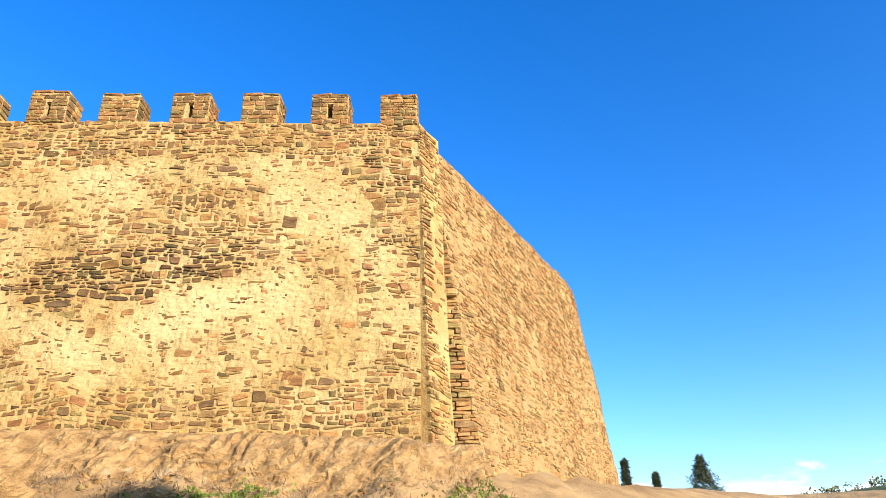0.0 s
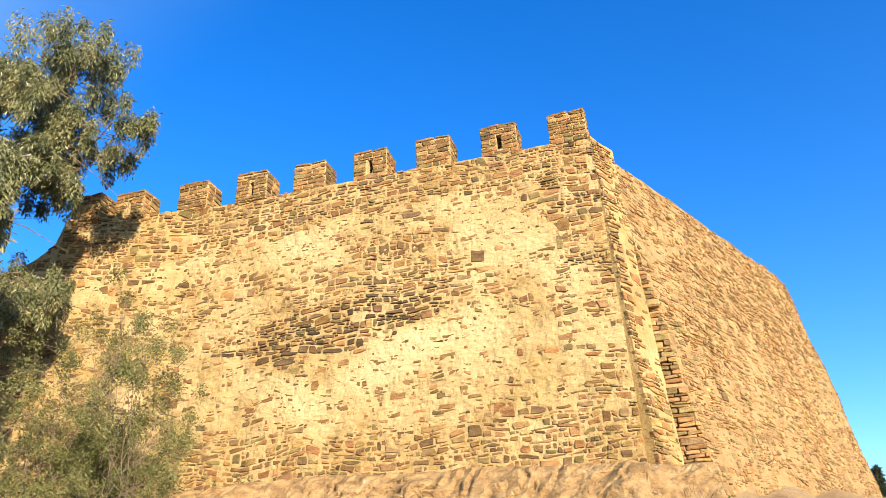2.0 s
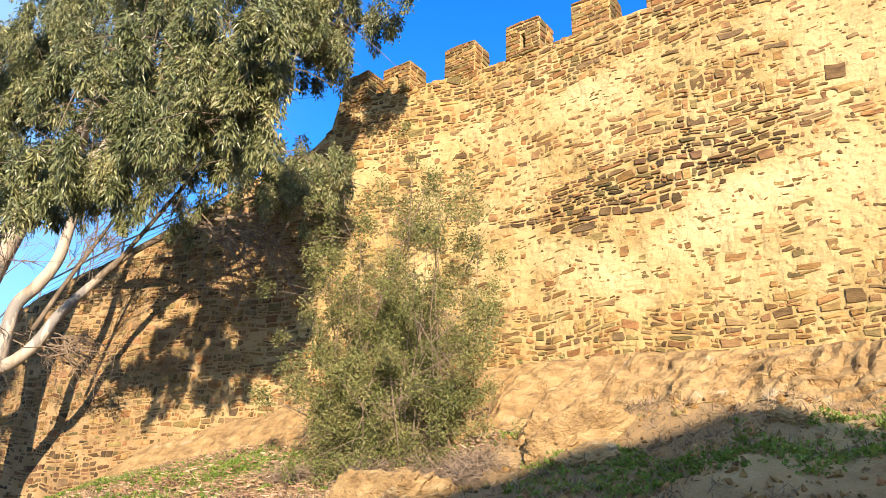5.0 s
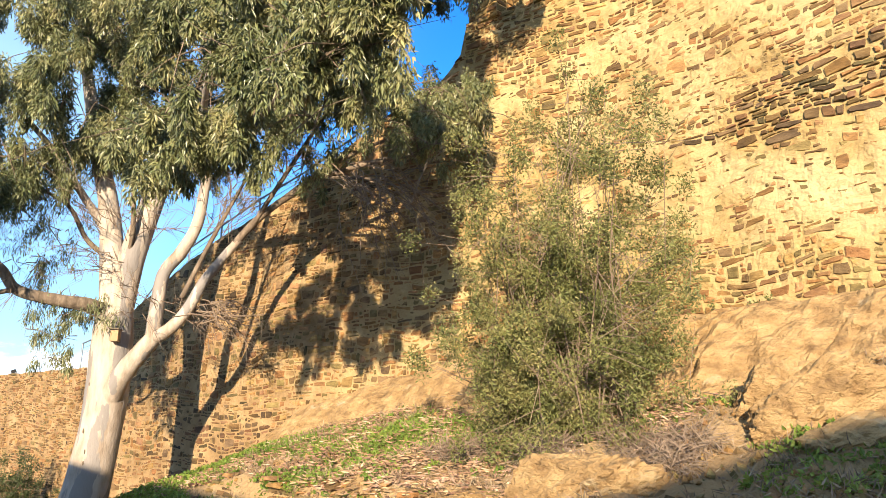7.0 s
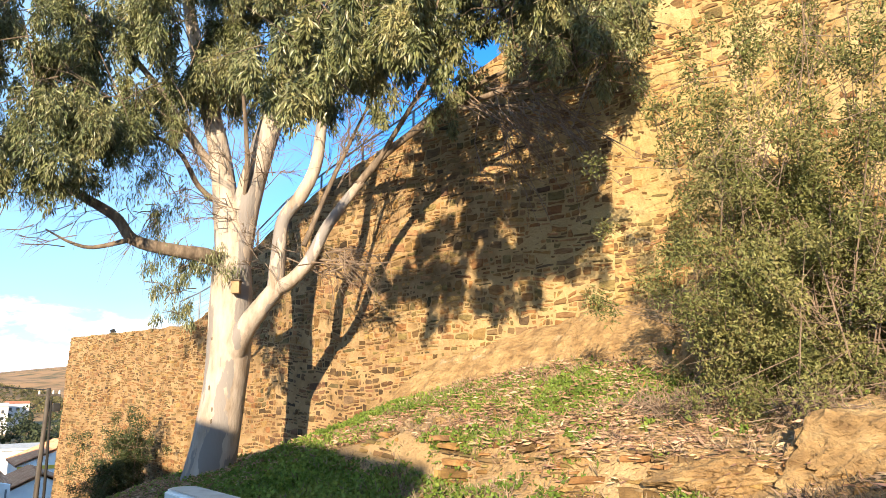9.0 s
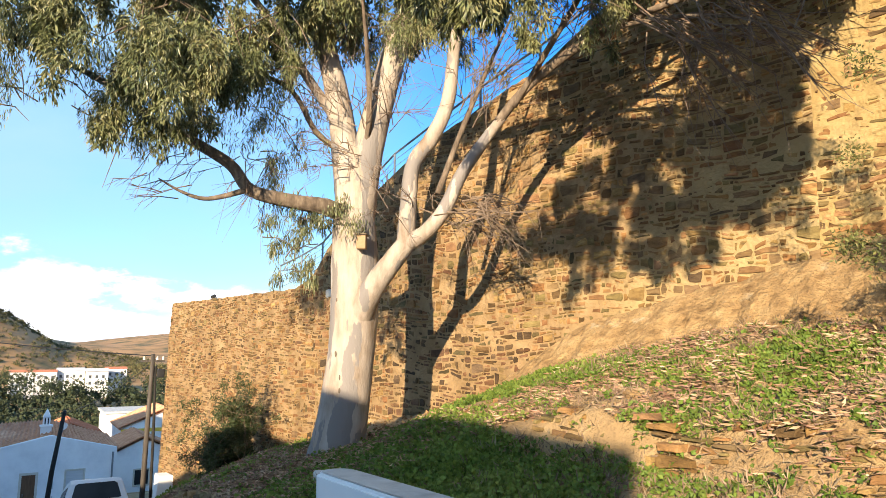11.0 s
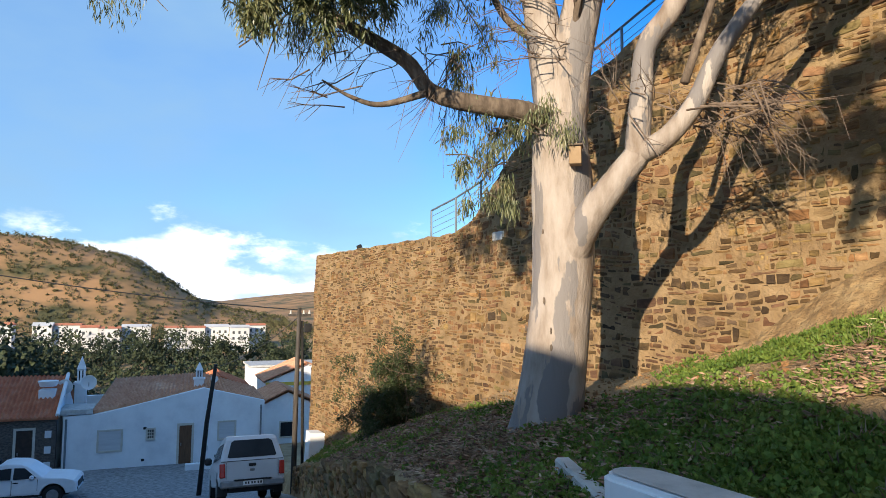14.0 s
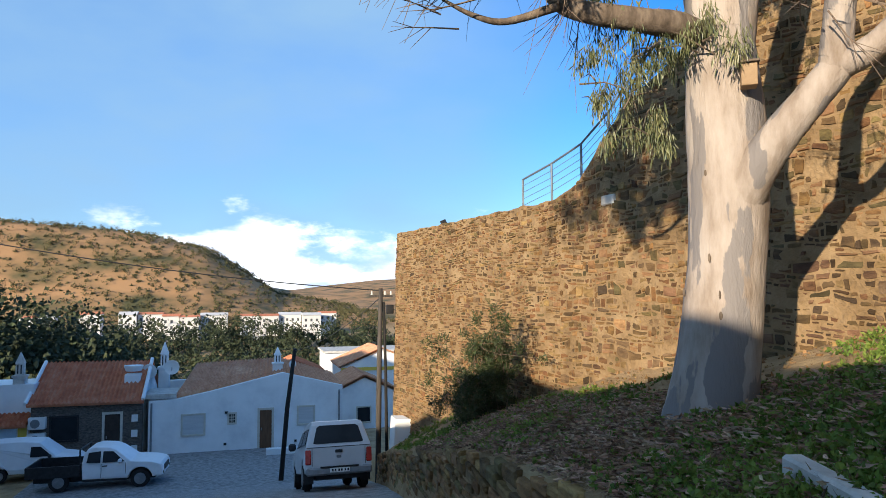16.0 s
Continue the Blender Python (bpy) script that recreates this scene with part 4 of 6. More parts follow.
crown_front = [(-7.9, 9.8, 7.3), (-8.4, 9.6, 6.6), (-9.2, 9.4, 5.9), (-10.0, 9.2, 6.5), (-10.6, 9.1, 5.5), (-9.4, 9.4, 7.3), (-8.6, 9.6, 5.6), (-8.0, 9.7, 6.0), (-11.5, 9.3, 5.9), (-7.5, 9.9, 6.6)]
crown_wall = [(-12.1, 12.9, 7.9), (-11.5, 13.3, 7.7), (-10.7, 13.7, 7.3), (-10.2, 13.8, 7.1), (-14.1, 12.0, 8.5), (-13.2, 12.4, 8.0)]
crown_low = [(-17.1, 5.5, 5.6), (-17.1, 6.3, 5.6), (-16.9, 6.9, 5.0), (-17.2, 7.6, 5.5), (-17.0, 8.4, 6.0), (-16.8, 9.1, 5.6), (-16.7, 9.4, 6.2), (-17.3, 7.0, 6.0), (-17.2, 4.8, 5.9)]
crown_trunk = [(-16.8, 9.55, 3.55), (-16.7, 9.65, 3.95), (-16.9, 9.45, 3.2), (-16.35, 9.95, 4.0), (-16.5, 9.6, 4.1), (-16.75, 9.3, 4.3), (-16.95, 9.1, 3.6), (-16.8, 9.0, 4.9)]


crown_inner = [(-16.9, 9.5, 7.0), (-16.3, 10.2, 7.1), (-15.9, 10.8, 7.0), (-15.4, 11.2, 7.2), (-14.8, 11.6, 7.0), (-17.1, 8.9, 6.6)]


def foliage(centres, radius, count, length=0.112, width=0.013, label="", droop=0.68, dense=220, tight=1.0, twigs=16):
    """A spray of hanging leaf tufts round each centre."""
    cs, rs, ks = [], [], []
    for c in centres:
        tufts = max(3, round(count / 64))
        subs = []
        for i in range(max(4, round(9 * radius))):
            d = Vector((rng_tree.gauss(0, 1), rng_tree.gauss(0, 1), rng_tree.gauss(0, 0.9)))
            subs.append(d.normalized() * radius * (0.35 + 0.65 * rng_tree.random()))
        for i in range(tufts):
            d = rng_tree.choice(subs) + Vector((rng_tree.gauss(0, 0.21), rng_tree.gauss(0, 0.21), rng_tree.gauss(0, 0.17))) * radius
            p = Vector(c) + d - TREE_AT
            w = radius * rng_tree.uniform(0.09, 0.21) * tight
            cs.append(p)
            rs.append((w, w, w * 2.2))
            ks.append(dense)
    v, f = leaf_arrays(nr, cs, rs, ks, length, width, droop, 0.1)
    mesh_object("crown", v, f, M_LEAF, tree, False, label)
    # thin twigs that carry the tufts
    tv, tf = [], []
    for c in centres:
        for i in range(twigs):
            a = Vector(c) - TREE_AT
            e = a + Vector((rng_tree.gauss(0, 0.5), rng_tree.gauss(0, 0.5), rng_tree.gauss(-0.1, 0.45))) * radius * 1.2
            s = a + Vector((rng_tree.gauss(0, 0.3), rng_tree.gauss(0, 0.3), rng_tree.gauss(0, 0.3))) * radius
            v2, f2 = tube_arrays([s, (s + e) / 2 + Vector((0, 0, 0.12 * radius)), e], [0.011, 0.008, 0.003], 4)
            k = len(tv)
            tv += v2
            tf += [tuple(x + k for x in q2) for q2 in f2]
    mesh_object("twig_spray", tv, tf, M_BARK_D, tree)["kind"] = "stuff"


foliage(crown_left, 1.0, 2900)
foliage(crown_mid, 1.1, 3300)
foliage(crown_high, 1.25, 3600)
foliage(crown_right, 0.95, 3400)
foliage(crown_sparse, 0.8, 800)
foliage(crown_front, 0.75, 2200)
foliage(crown_wall, 0.85, 1500)
foliage(crown_low, 0.7, 1500, 0.12, 0.007, droop=0.75, dense=46, tight=1.2, twigs=7)
foliage(crown_trunk, 0.42, 750, 0.11, 0.007, droop=0.85, dense=48, tight=1.5, twigs=4)
foliage(crown_inner, 0.75, 900, 0.09, 0.009, droop=0.7, dense=90, twigs=12)


# dark eyes and scars on the trunk
for k in range(11):
    z = rng_tree.uniform(0.5, 4.0)
    i = z / 4.2
    ax = Vector((-16.72, 10.26, z)).lerp(Vector((-16.61, 10.41, z)), min(1, z / 2.5))
    ang = rng_tree.uniform(-1.9, 0.6)
    r = 0.43 - 0.03 * z if z < 2 else 0.365
    bm = bmesh.new()
    bmesh.ops.create_icosphere(bm, subdivisions=2, radius=1, matrix=Matrix.Diagonal((0.012, 0.01 + 0.01 * rng_tree.random(), 0.025 + 0.03 * rng_tree.random(), 1)))
    kn = part("knot", bm, M_BARK_D, tree)
    kn.matrix_basis = Matrix.Translation(ax + Vector((math.cos(ang), math.sin(ang), 0)) * r - TREE_AT) @ Matrix.Rotation(ang, 4, "Z")


def twig_spray(start, way, count, length, spread, rad=0.012):
    """Bare hanging twigs, each forked once."""
    tv, tf = [], []
    for i in range(count):
        d = (Vector(way).normalized() + Vector((rng_tree.gauss(0, spread), rng_tree.gauss(0, spread), rng_tree.gauss(0, spread)))).normalized()
        L = length * rng_tree.uniform(0.5, 1.1)
        s = Vector(start) + Vector((rng_tree.uniform(-0.35, 0.35), rng_tree.uniform(-0.35, 0.35), rng_tree.uniform(-0.2, 0.2))) - TREE_AT
        kink = lambda k: Vector((rng_tree.gauss(0, k), rng_tree.gauss(0, k), rng_tree.gauss(0, k))) * L
        p = [s, s + d * L * 0.35 + kink(0.06), s + d * L * 0.7 + Vector((0, 0, -0.1 * L)) + kink(0.09), s + d * L + Vector((0, 0, -0.34 * L)) + kink(0.14)]
        v2, f2 = tube_arrays(p, [rad, rad * 0.8, rad * 0.5, rad * 0.2], 5)
        k = len(tv)
        tv += v2
        tf += [tuple(x + k for x in q2) for q2 in f2]
        for m in range(5):
            a = p[1] + (p[2] - p[1]) * rng_tree.random()
            e = a + (d + Vector((rng_tree.gauss(0, 0.5), rng_tree.gauss(0, 0.5), rng_tree.gauss(-0.3, 0.4)))).normalized() * L * 0.4
            v2, f2 = tube_arrays([a, (a + e) / 2, e], [rad * 0.5, rad * 0.35, rad * 0.15], 4)
            k = len(tv)
            tv += v2
            tf += [tuple(x + k for x in q2) for q2 in f2]
    mesh_object("dead_twig_spray", tv, tf, M_TWIG, tree, False, "bare grey-brown dead twigs")["kind"] = "stuff"


twig_spray((-15.1, 11.2, 4.0), (0.5, 0.75, -0.1), 12, 1.3, 0.3)
twig_spray((-12.2, 12.8, 6.5), (0.8, 0.2, -0.6), 22, 1.9, 0.3)
twig_spray((-11.2, 13.0, 6.2), (0.8, 0.3, -0.6), 16, 1.4, 0.35)
twig_spray((-16.3, 10.1, 5.0), (0.1, -0.6, 0.3), 12, 1.3, 0.6, 0.009)
twig_spray((-14.8, 11.5, 4.2), (0.35, 0.8, -0.35), 14, 1.1, 0.35)
twig_spray((-16.9, 7.9, 5.0), (0.0, -0.8, -0.3), 9, 1.0, 0.4, 0.008)
twig_spray((-16.8, 8.9, 4.9), (0.0, -0.3, -0.6), 10, 1.1, 0.5, 0.008)
twig_spray((-16.85, 7.5, 4.4), (0.0, -0.8, 0.0), 5, 0.7, 0.3, 0.01)
twig_spray((-15.3, 10.6, 4.1), (0.2, -0.1, 0.2), 12, 0.9, 0.7, 0.008)
twig_spray((-16.4, 9.9, 5.8), (0.1, -0.3, 0.6), 14, 1.3, 0.6, 0.009)
twig_spray((-16.0, 10.5, 5.6), (0.3, -0.1, 0.5), 14, 1.3, 0.6, 0.009)
twig_spray((-15.0, 11.7, 5.6), (0.4, 0.2, 0.7), 14, 1.5, 0.45, 0.01)
twig_spray((-13.6, 12.3, 6.5), (0.6, -0.1, 0.6), 16, 1.4, 0.5, 0.009)
twig_spray((-15.3, 11.5, 4.2), (0.3, 0.5, -0.8), 14, 1.2, 0.35, 0.008)
twig_spray((-14.6, 11.6, 6.2), (0.5, -0.1, 0.5), 12, 1.3, 0.6, 0.009)


# ---------------------------------------------------------------- shrubs on the bank
def shrub(at, size, leaves, label, leaf=0.05, wide=0.012, stems=26, seed=1, mat=M_SHRUB, droop=0.1):
    r = random.Random(seed)
    g = np.random.default_rng(seed)
    ob = empty("shrub", at, label, "shrub")
    tv, tf, tips = [], [], []
    for i in range(stems):
        a = r.uniform(0, 2 * math.pi)
        out = r.random() ** 0.6
        e = Vector((math.cos(a) * size[0] * out, math.sin(a) * size[1] * out, size[2] * (0.08 + 0.92 * r.random()) * (1.05 - 0.4 * out * out)))
        s = Vector((r.uniform(-0.4, 0.4) * size[0], r.uniform(-0.4, 0.4) * size[1], -0.2))
        mid = (s + e) / 2 + Vector((r.uniform(-0.35, 0.35), r.uniform(-0.35, 0.35), 0.06 * size[2]))
        v2, f2 = tube_arrays([s, mid, e], [0.008, 0.006, 0.002], 5)
        k = len(tv)
        tv += v2
        tf += [tuple(x + k for x in q2) for q2 in f2]
        for t in (0.12, 0.25, 0.4, 0.55, 0.75, 0.9, 1.0):
            tips.append(s.lerp(mid, t * 2) if t < 0.5 else mid.lerp(e, (t - 0.5) * 2))
        for m in range(11):
            b = s.lerp(mid, 0.15 + 0.85 * r.random()) if m < 5 else mid.lerp(e, r.random())
            c = b + Vector((r.gauss(0, 0.25), r.gauss(0, 0.25), r.gauss(0.02, 0.25))) * size[0] * 0.8
            v2, f2 = tube_arrays([b, (b + c) / 2, c], [0.005, 0.0035, 0.0015], 4)
            k = len(tv)
            tv += v2
            tf += [tuple(x + k for x in q2) for q2 in f2]
            tips.append(c)
    mesh_object("stem_tangle", tv, tf, M_TWIG, ob, False, "tangled bare brown stems")
    w = 0.1 * (size[0] + size[1]) / 2
    tips = [q for q in tips if fbm(q.x * 1.3 + seed, q.y * 1.3, q.z * 1.3, 2) > -0.12 and r.random() < 0.8]
    v, f = leaf_arrays(g, tips, [(w, w, w * 1.2)] * len(tips), [max(4, leaves // len(tips))] * len(tips), leaf, wide, droop, 0.05)
    mesh_object("foliage", v, f, mat, ob)
    return ob


shrub((-7.55, 12.75, surface_z(-7.55, 12.75)), (2.05, 1.3, 4.5), 125000, "large loose olive-green shrub with bare stems on the bank", 0.05, 0.0095, 80, 3)
shrub((-25.0, 10.7, surface_z(-25.0, 10.7)), (1.5, 1.1, 2.5), 20000, "dark green oleander shrub beside the stone wall", 0.1, 0.012, 34, 5, M_OLEANDER)
shrub((-6.6, 15.1, surface_z(-6.6, 15.1)), (0.5, 0.4, 0.75), 1500, "small green shrub on the rock below the tower", 0.05, 0.014, 12, 8)


# ---------------------------------------------------------------- street
M_PLAIN = material("plain_wall_paint", [(0.5, 0.48, 0.45), (0.62, 0.6, 0.57)], 0.8, 0.9, 0.2, 15)
M_TILE_OLD = material("weathered_roof_tile", [(0.4, 0.18, 0.1), (0.57, 0.29, 0.165), (0.68, 0.41, 0.26)], 2.5, 0.9, 0.4, 15)
M_TILE = material("orange_roof_tile", [(0.4, 0.115, 0.055), (0.54, 0.185, 0.09), (0.62, 0.28, 0.16)], 2.0, 0.85, 0.4, 15)
M_BRICK = material("dark_stone_cladding", [(0.05, 0.045, 0.04), (0.12, 0.1, 0.085), (0.2, 0.17, 0.14)], 7.0, 0.9, 0.9, 12, stretch=(1, 1, 2.6), bump_dist=0.04)
M_DOOR = material("brown_door_wood", [(0.10, 0.05, 0.025), (0.18, 0.09, 0.045)], 5.0, 0.6, 0.2, 30, stretch=(3, 3, 0.4))
M_DARKDOOR = material("dark_door_wood", [(0.03, 0.022, 0.018), (0.06, 0.04, 0.03)], 5.0, 0.6, 0.2, 30)
M_SHUTTER = material("grey_white_shutter", [(0.5, 0.5, 0.5), (0.6, 0.6, 0.59)], 3.0, 0.6, 0.4, 40, stretch=(0.2, 0.2, 3))
M_TRIM = material("cream_stone_trim", [(0.5, 0.46, 0.38), (0.62, 0.57, 0.48)], 3.0, 0.85, 0.2, 25)
M_YELLOW = material("ochre_paint", [(0.55, 0.38, 0.05), (0.68, 0.5, 0.09)], 2.0, 0.8, 0.1, 20)
M_METAL = material("painted_grey_metal", [(0.2, 0.21, 0.22), (0.3, 0.31, 0.32)], 6.0, 0.5, 0.1, 30, metal=0.6)
M_DARK = material("black_plastic", [(0.012, 0.012, 0.013), (0.03, 0.03, 0.032)], 6.0, 0.5, 0.1, 40)
M_TYRE = material("tyre_rubber", [(0.012, 0.012, 0.012), (0.028, 0.027, 0.026)], 9.0, 0.85, 0.3, 50)
M_SILVER = material("silver_car_paint", [(0.5, 0.52, 0.54), (0.58, 0.6, 0.62)], 1.5, 0.35, 0.0, metal=0.15, spec=0.5)
M_CARWHITE = material("white_car_paint", [(0.68, 0.69, 0.7), (0.78, 0.79, 0.8)], 1.5, 0.35, 0.0, spec=0.5)
M_GLASS = material("dark_window_glass", [(0.012, 0.015, 0.018), (0.03, 0.035, 0.04)], 0.7, 0.2, 0.0, spec=0.12)
M_RED = material("red_lamp_lens", [(0.35, 0.02, 0.015), (0.5, 0.035, 0.02)], 9.0, 0.25, 0.0, spec=0.6)
M_PLATE = material("white_plate", [(0.7, 0.7, 0.68), (0.75, 0.75, 0.73)], 9.0, 0.4, 0.0)
M_POLE = material("weathered_pole_wood", [(0.035, 0.031, 0.028), (0.07, 0.06, 0.052), (0.11, 0.095, 0.08)], 4.0, 0.9, 0.4, 25, stretch=(4, 4, 0.4))
M_BLACKPOLE = material("tarred_pole", [(0.012, 0.011, 0.01), (0.03, 0.027, 0.024)], 5.0, 0.8, 0.2, 25)
M_CONCRETE = material("pale_concrete", [(0.36, 0.34, 0.31), (0.5, 0.48, 0.44), (0.6, 0.58, 0.54)], 3.0, 0.92, 0.5, 25)
M_BOXWOOD = material("pale_box_wood", [(0.238, 0.154, 0.084), (0.336, 0.238, 0.14)], 6.0, 0.8, 0.2, 30)

# the setts of the road, laid over the ground
rx, ry = lines([(-58, -20, 0.7), (-20, 8, 1.0)]), lines([(0, 1, 0.08)])
rv, rf = [], []
for x in rx:
    ke = float(np.interp(x, KERB_X, KERB_Y)) - 0.06
    for t in ry:
        y = -3.5 + (ke + 3.5) * t
        rv.append((x, y, float(ground_z(x, y)) + 0.05 + 0.015 * fbm(x, y, 0.0, 3)))
m = len(ry)
for i in range(len(rx) - 1):
    for j in range(m - 1):
        a = i * m + j
        rf.append((a, a + m, a + m + 1, a + 1))
road = mesh_object("road", rv, rf, M_COBBLE, None, True)
tagged(road, "grey worn cobbled street running downhill", "road", kind="structure")


def kerb_place(u, z, out):
    return Vector((u, float(np.interp(u, KERB_X, KERB_Y)) - out + 0.05, z))


rng_kerb = random.Random(9)
rects = courses(rng_kerb, -33.5, -12.9, lambda u: float(np.interp(u, ROAD_X, ROAD_Z)) - 0.05, lambda u: float(np.interp(u, EDGE_X, EDGE_Z)) + 0.06, 0.1, 0.22, 0.2, 0.5, 0.02, lambda u, z: 0.03 + rng_kerb.uniform(-0.02, 0.03))
kerb = mesh_object("retaining_wall", *stone_arrays(rects, kerb_place, rng_kerb, 0.15), M_STONE)
tagged(kerb, "low rough stone retaining wall along the road", "wall", kind="structure")


# unseen plain blocks across the road, behind the walker, sized to shade bank and houses
def shade_house(x0, x1, z_top, y_front=-1.5, depth=7.0, gable=None):
    zb = min(float(np.interp(x0, ROAD_X, ROAD_Z)), float(np.interp(x1, ROAD_X, ROAD_Z))) - 0.5
    bm = bmesh.new()
    if gable:
        prof = [(x0, zb), (x1, zb), (x1, z_top), (gable[0], gable[1]), (x0, z_top)]
        a = [bm.verts.new((x, y_front, z)) for x, z in prof]
        b = [bm.verts.new((x, y_front - depth, z)) for x, z in prof]
        bm.faces.new(a)
        bm.faces.new(b[::-1])
        for i in range(5):
            j = (i + 1) % 5
            bm.faces.new((a[i], b[i], b[j], a[j]))
    else:
        box_bm((x0, y_front - depth, zb), (x1, y_front, z_top), 0.0, bm)
    return bm


south = empty("shade_across_road", (0, 0, 0), "unseen plain pale blocks across the road, added to cast shade", "wall", kind="structure")
for args in ((-6.9, 0.25, 5.42), (-13.0, -6.95, 4.4), (-19.0, -13.05, 2.5), (-29.0, -19.05, 1.2), (-49.0, -23.0, 5.6, -9.5)):
    part("house_front", shade_house(*args), M_PLAIN, south)
part("house_front", shade_house(7.4, 14.5, 6.7, gable=(10.9, 8.05)), M_PLAIN, south)


# ---------------------------------------------------------------- houses below
def tile_roof(name, corners, ribs, mat, parent, thick=0.09):
    """A slope of barrel tiles between eave a-b and ridge d-c."""
    a, b, c, d = [Vector(p) for p in corners]
    nrm = (b - a).cross(d - a).normalized()
    if nrm.z < 0:
        nrm = -nrm
    verts, faces = [], []
    steps = ribs * 4
    rows = 14
    for j in range(rows + 1):
        for lip in (0, 1):
            t = min(1.0, j / rows)
            for i in range(steps + 1):
                s = i / steps
                p = a.lerp(b, s).lerp(d.lerp(c, s), t)
                h = 0.055 * math.cos(2 * math.pi * s * ribs) + (0.03 if lip else 0.0)
                verts.append(p + nrm * (h + 0.05))
    w = steps + 1
    for j in range(2 * rows + 1):
        for i in range(steps):
            k = j * w + i
            faces.append((k, k + 1, k + w + 1, k + w))
    k = len(verts)
    for p in (a, b, c, d):
        verts.append(p - nrm * thick)
    last = (2 * rows + 1) * w
    faces += [(k, k + 1, k + 2, k + 3), tuple([k + 1, k] + list(range(0, w))), tuple([k + 3, k + 2] + list(range(last + w - 1, last - 1, -1)))]
    return mesh_object(name, verts, faces, mat, parent)


def window_part(parent, x, y0, y1, z0, z1, pane, trim=M_TRIM, bars=0):
    """A window: its pane, with the four pieces of its frame and its glazing bars as parts."""
    w = part("window", box_bm((x - 0.03, y0 + 0.002, z0 + 0.002), (x + 0.012, y1 - 0.002, z1 - 0.002)), pane, parent)
    for lo, hi in (((x, y0 - 0.1, z0 - 0.1), (x + 0.05, y0, z1 + 0.1)), ((x, y1, z0 - 0.1), (x + 0.05, y1 + 0.1, z1 + 0.1)), ((x, y0, z1), (x + 0.05, y1, z1 + 0.1))):
        box_part("window_frame", lo, hi, trim, w, 0.006)
    box_part("window_sill", (x, y0, z0 - 0.1), (x + 0.08, y1, z0), trim, w, 0.006)
    for i in range(bars):
        yy = y0 + (y1 - y0) * (i + 1) / (bars + 1)
        zz = z0 + (z1 - z0) * (i + 1) / (bars + 1)
        box_part("glazing_bar", (x + 0.012, yy - 0.02, z0), (x + 0.04, yy + 0.02, z1), trim, w)
        box_part("glazing_bar", (x + 0.014, y0, zz - 0.02), (x + 0.038, y1, zz + 0.02), trim, w)
    return w


def door_part(parent, x, y0, y1, z0, z1, mat, trim=M_TRIM):
    bm = bmesh.new()
    for lo, hi in (((x, y0 - 0.12, z0), (x + 0.05, y0, z1 + 0.12)), ((x, y1, z0), (x + 0.05, y1 + 0.12, z1 + 0.12)), ((x, y0, z1), (x + 0.05, y1, z1 + 0.12))):
        box_bm(lo, hi, 0.0, bm)
    f = part("door_frame", bm, trim, parent)
    part("door", box_bm((x - 0.03, y0 + 0.003, z0), (x + 0.02, y1 - 0.003, z1 - 0.003)), mat, f)
    part("door_handle", box_bm((x + 0.02, y0 + 0.08, z0 + 1.0), (x + 0.07, y0 + 0.12, z0 + 1.14)), M_METAL, f)
    return f


def spire_chimney(parent, x, y, z0, z1, w=0.55, mat=M_WHITE):
    """A white chimney: a shaft, a louvred lantern and a pointed cap."""
    bm = bmesh.new()
    h = z1 - z0
    box_bm((x - w / 2, y - w / 2, z0), (x + w / 2, y + w / 2, z0 + h * 0.42), 0.02, bm)
    box_bm((x - w * 0.6, y - w * 0.6, z0 + h * 0.42), (x + w * 0.6, y + w * 0.6, z0 + h * 0.47), 0.0, bm)
    box_bm((x - w * 0.34, y - w * 0.34, z0 + h * 0.47), (x + w * 0.34, y + w * 0.34, z0 + h * 0.74), 0.01, bm)
    c = bmesh.ops.create_cone(bm, cap_ends=True, segments=4, radius1=w * 0.55, radius2=0.02, depth=h * 0.26, matrix=Matrix.Translation((x, y, z0 + h * 0.87)) @ Matrix.Rotation(math.pi / 4, 4, "Z"))
    ch = part("chimney", bm, mat, parent)
    sl = bmesh.new()
    for k in (-1, 1):
        box_bm((x + w * 0.335, y + k * w * 0.14 - 0.03, z0 + h * 0.5), (x + w * 0.35, y + k * w * 0.14 + 0.03, z0 + h * 0.71), 0.0, sl)
    part("vent_slot", sl, M_DARK, ch)
    return ch


def sat_dish(parent, x, y, z, r=0.45):
    bm = bmesh.new()
    v, rings = [], 5
    ctr = bm.verts.new((x, y, z))
    prev = None
    for k in range(1, rings + 1):
        ring = [bm.verts.new((x + 0.22 * (k / rings) ** 2 * r, y + r * k / rings * math.cos(a), z + r * k / rings * math.sin(a))) for a in [2 * math.pi * i / 18 for i in range(18)]]
        for i in range(18):
            j = (i + 1) % 18
            bm.faces.new((ctr, ring[i], ring[j]) if prev is None else (prev[i], ring[i], ring[j], prev[j]))
        prev = ring
    d = part("satellite_dish", bm, M_PLATE, parent)
    d.modifiers.new("thick", "SOLIDIFY").thickness = 0.02
    part("arm", box_bm((x, y - 0.02, z - 0.55), (x + 0.05, y + 0.02, z), 0.0), M_METAL, d)


white_house = empty("house", (-51, 6, -7.2), "white limewashed house with weathered tile roof and brown door", "house", "village houses")
O = Vector((-51, 6, -7.2))


def rel(*p):
    return Vector(p) - O


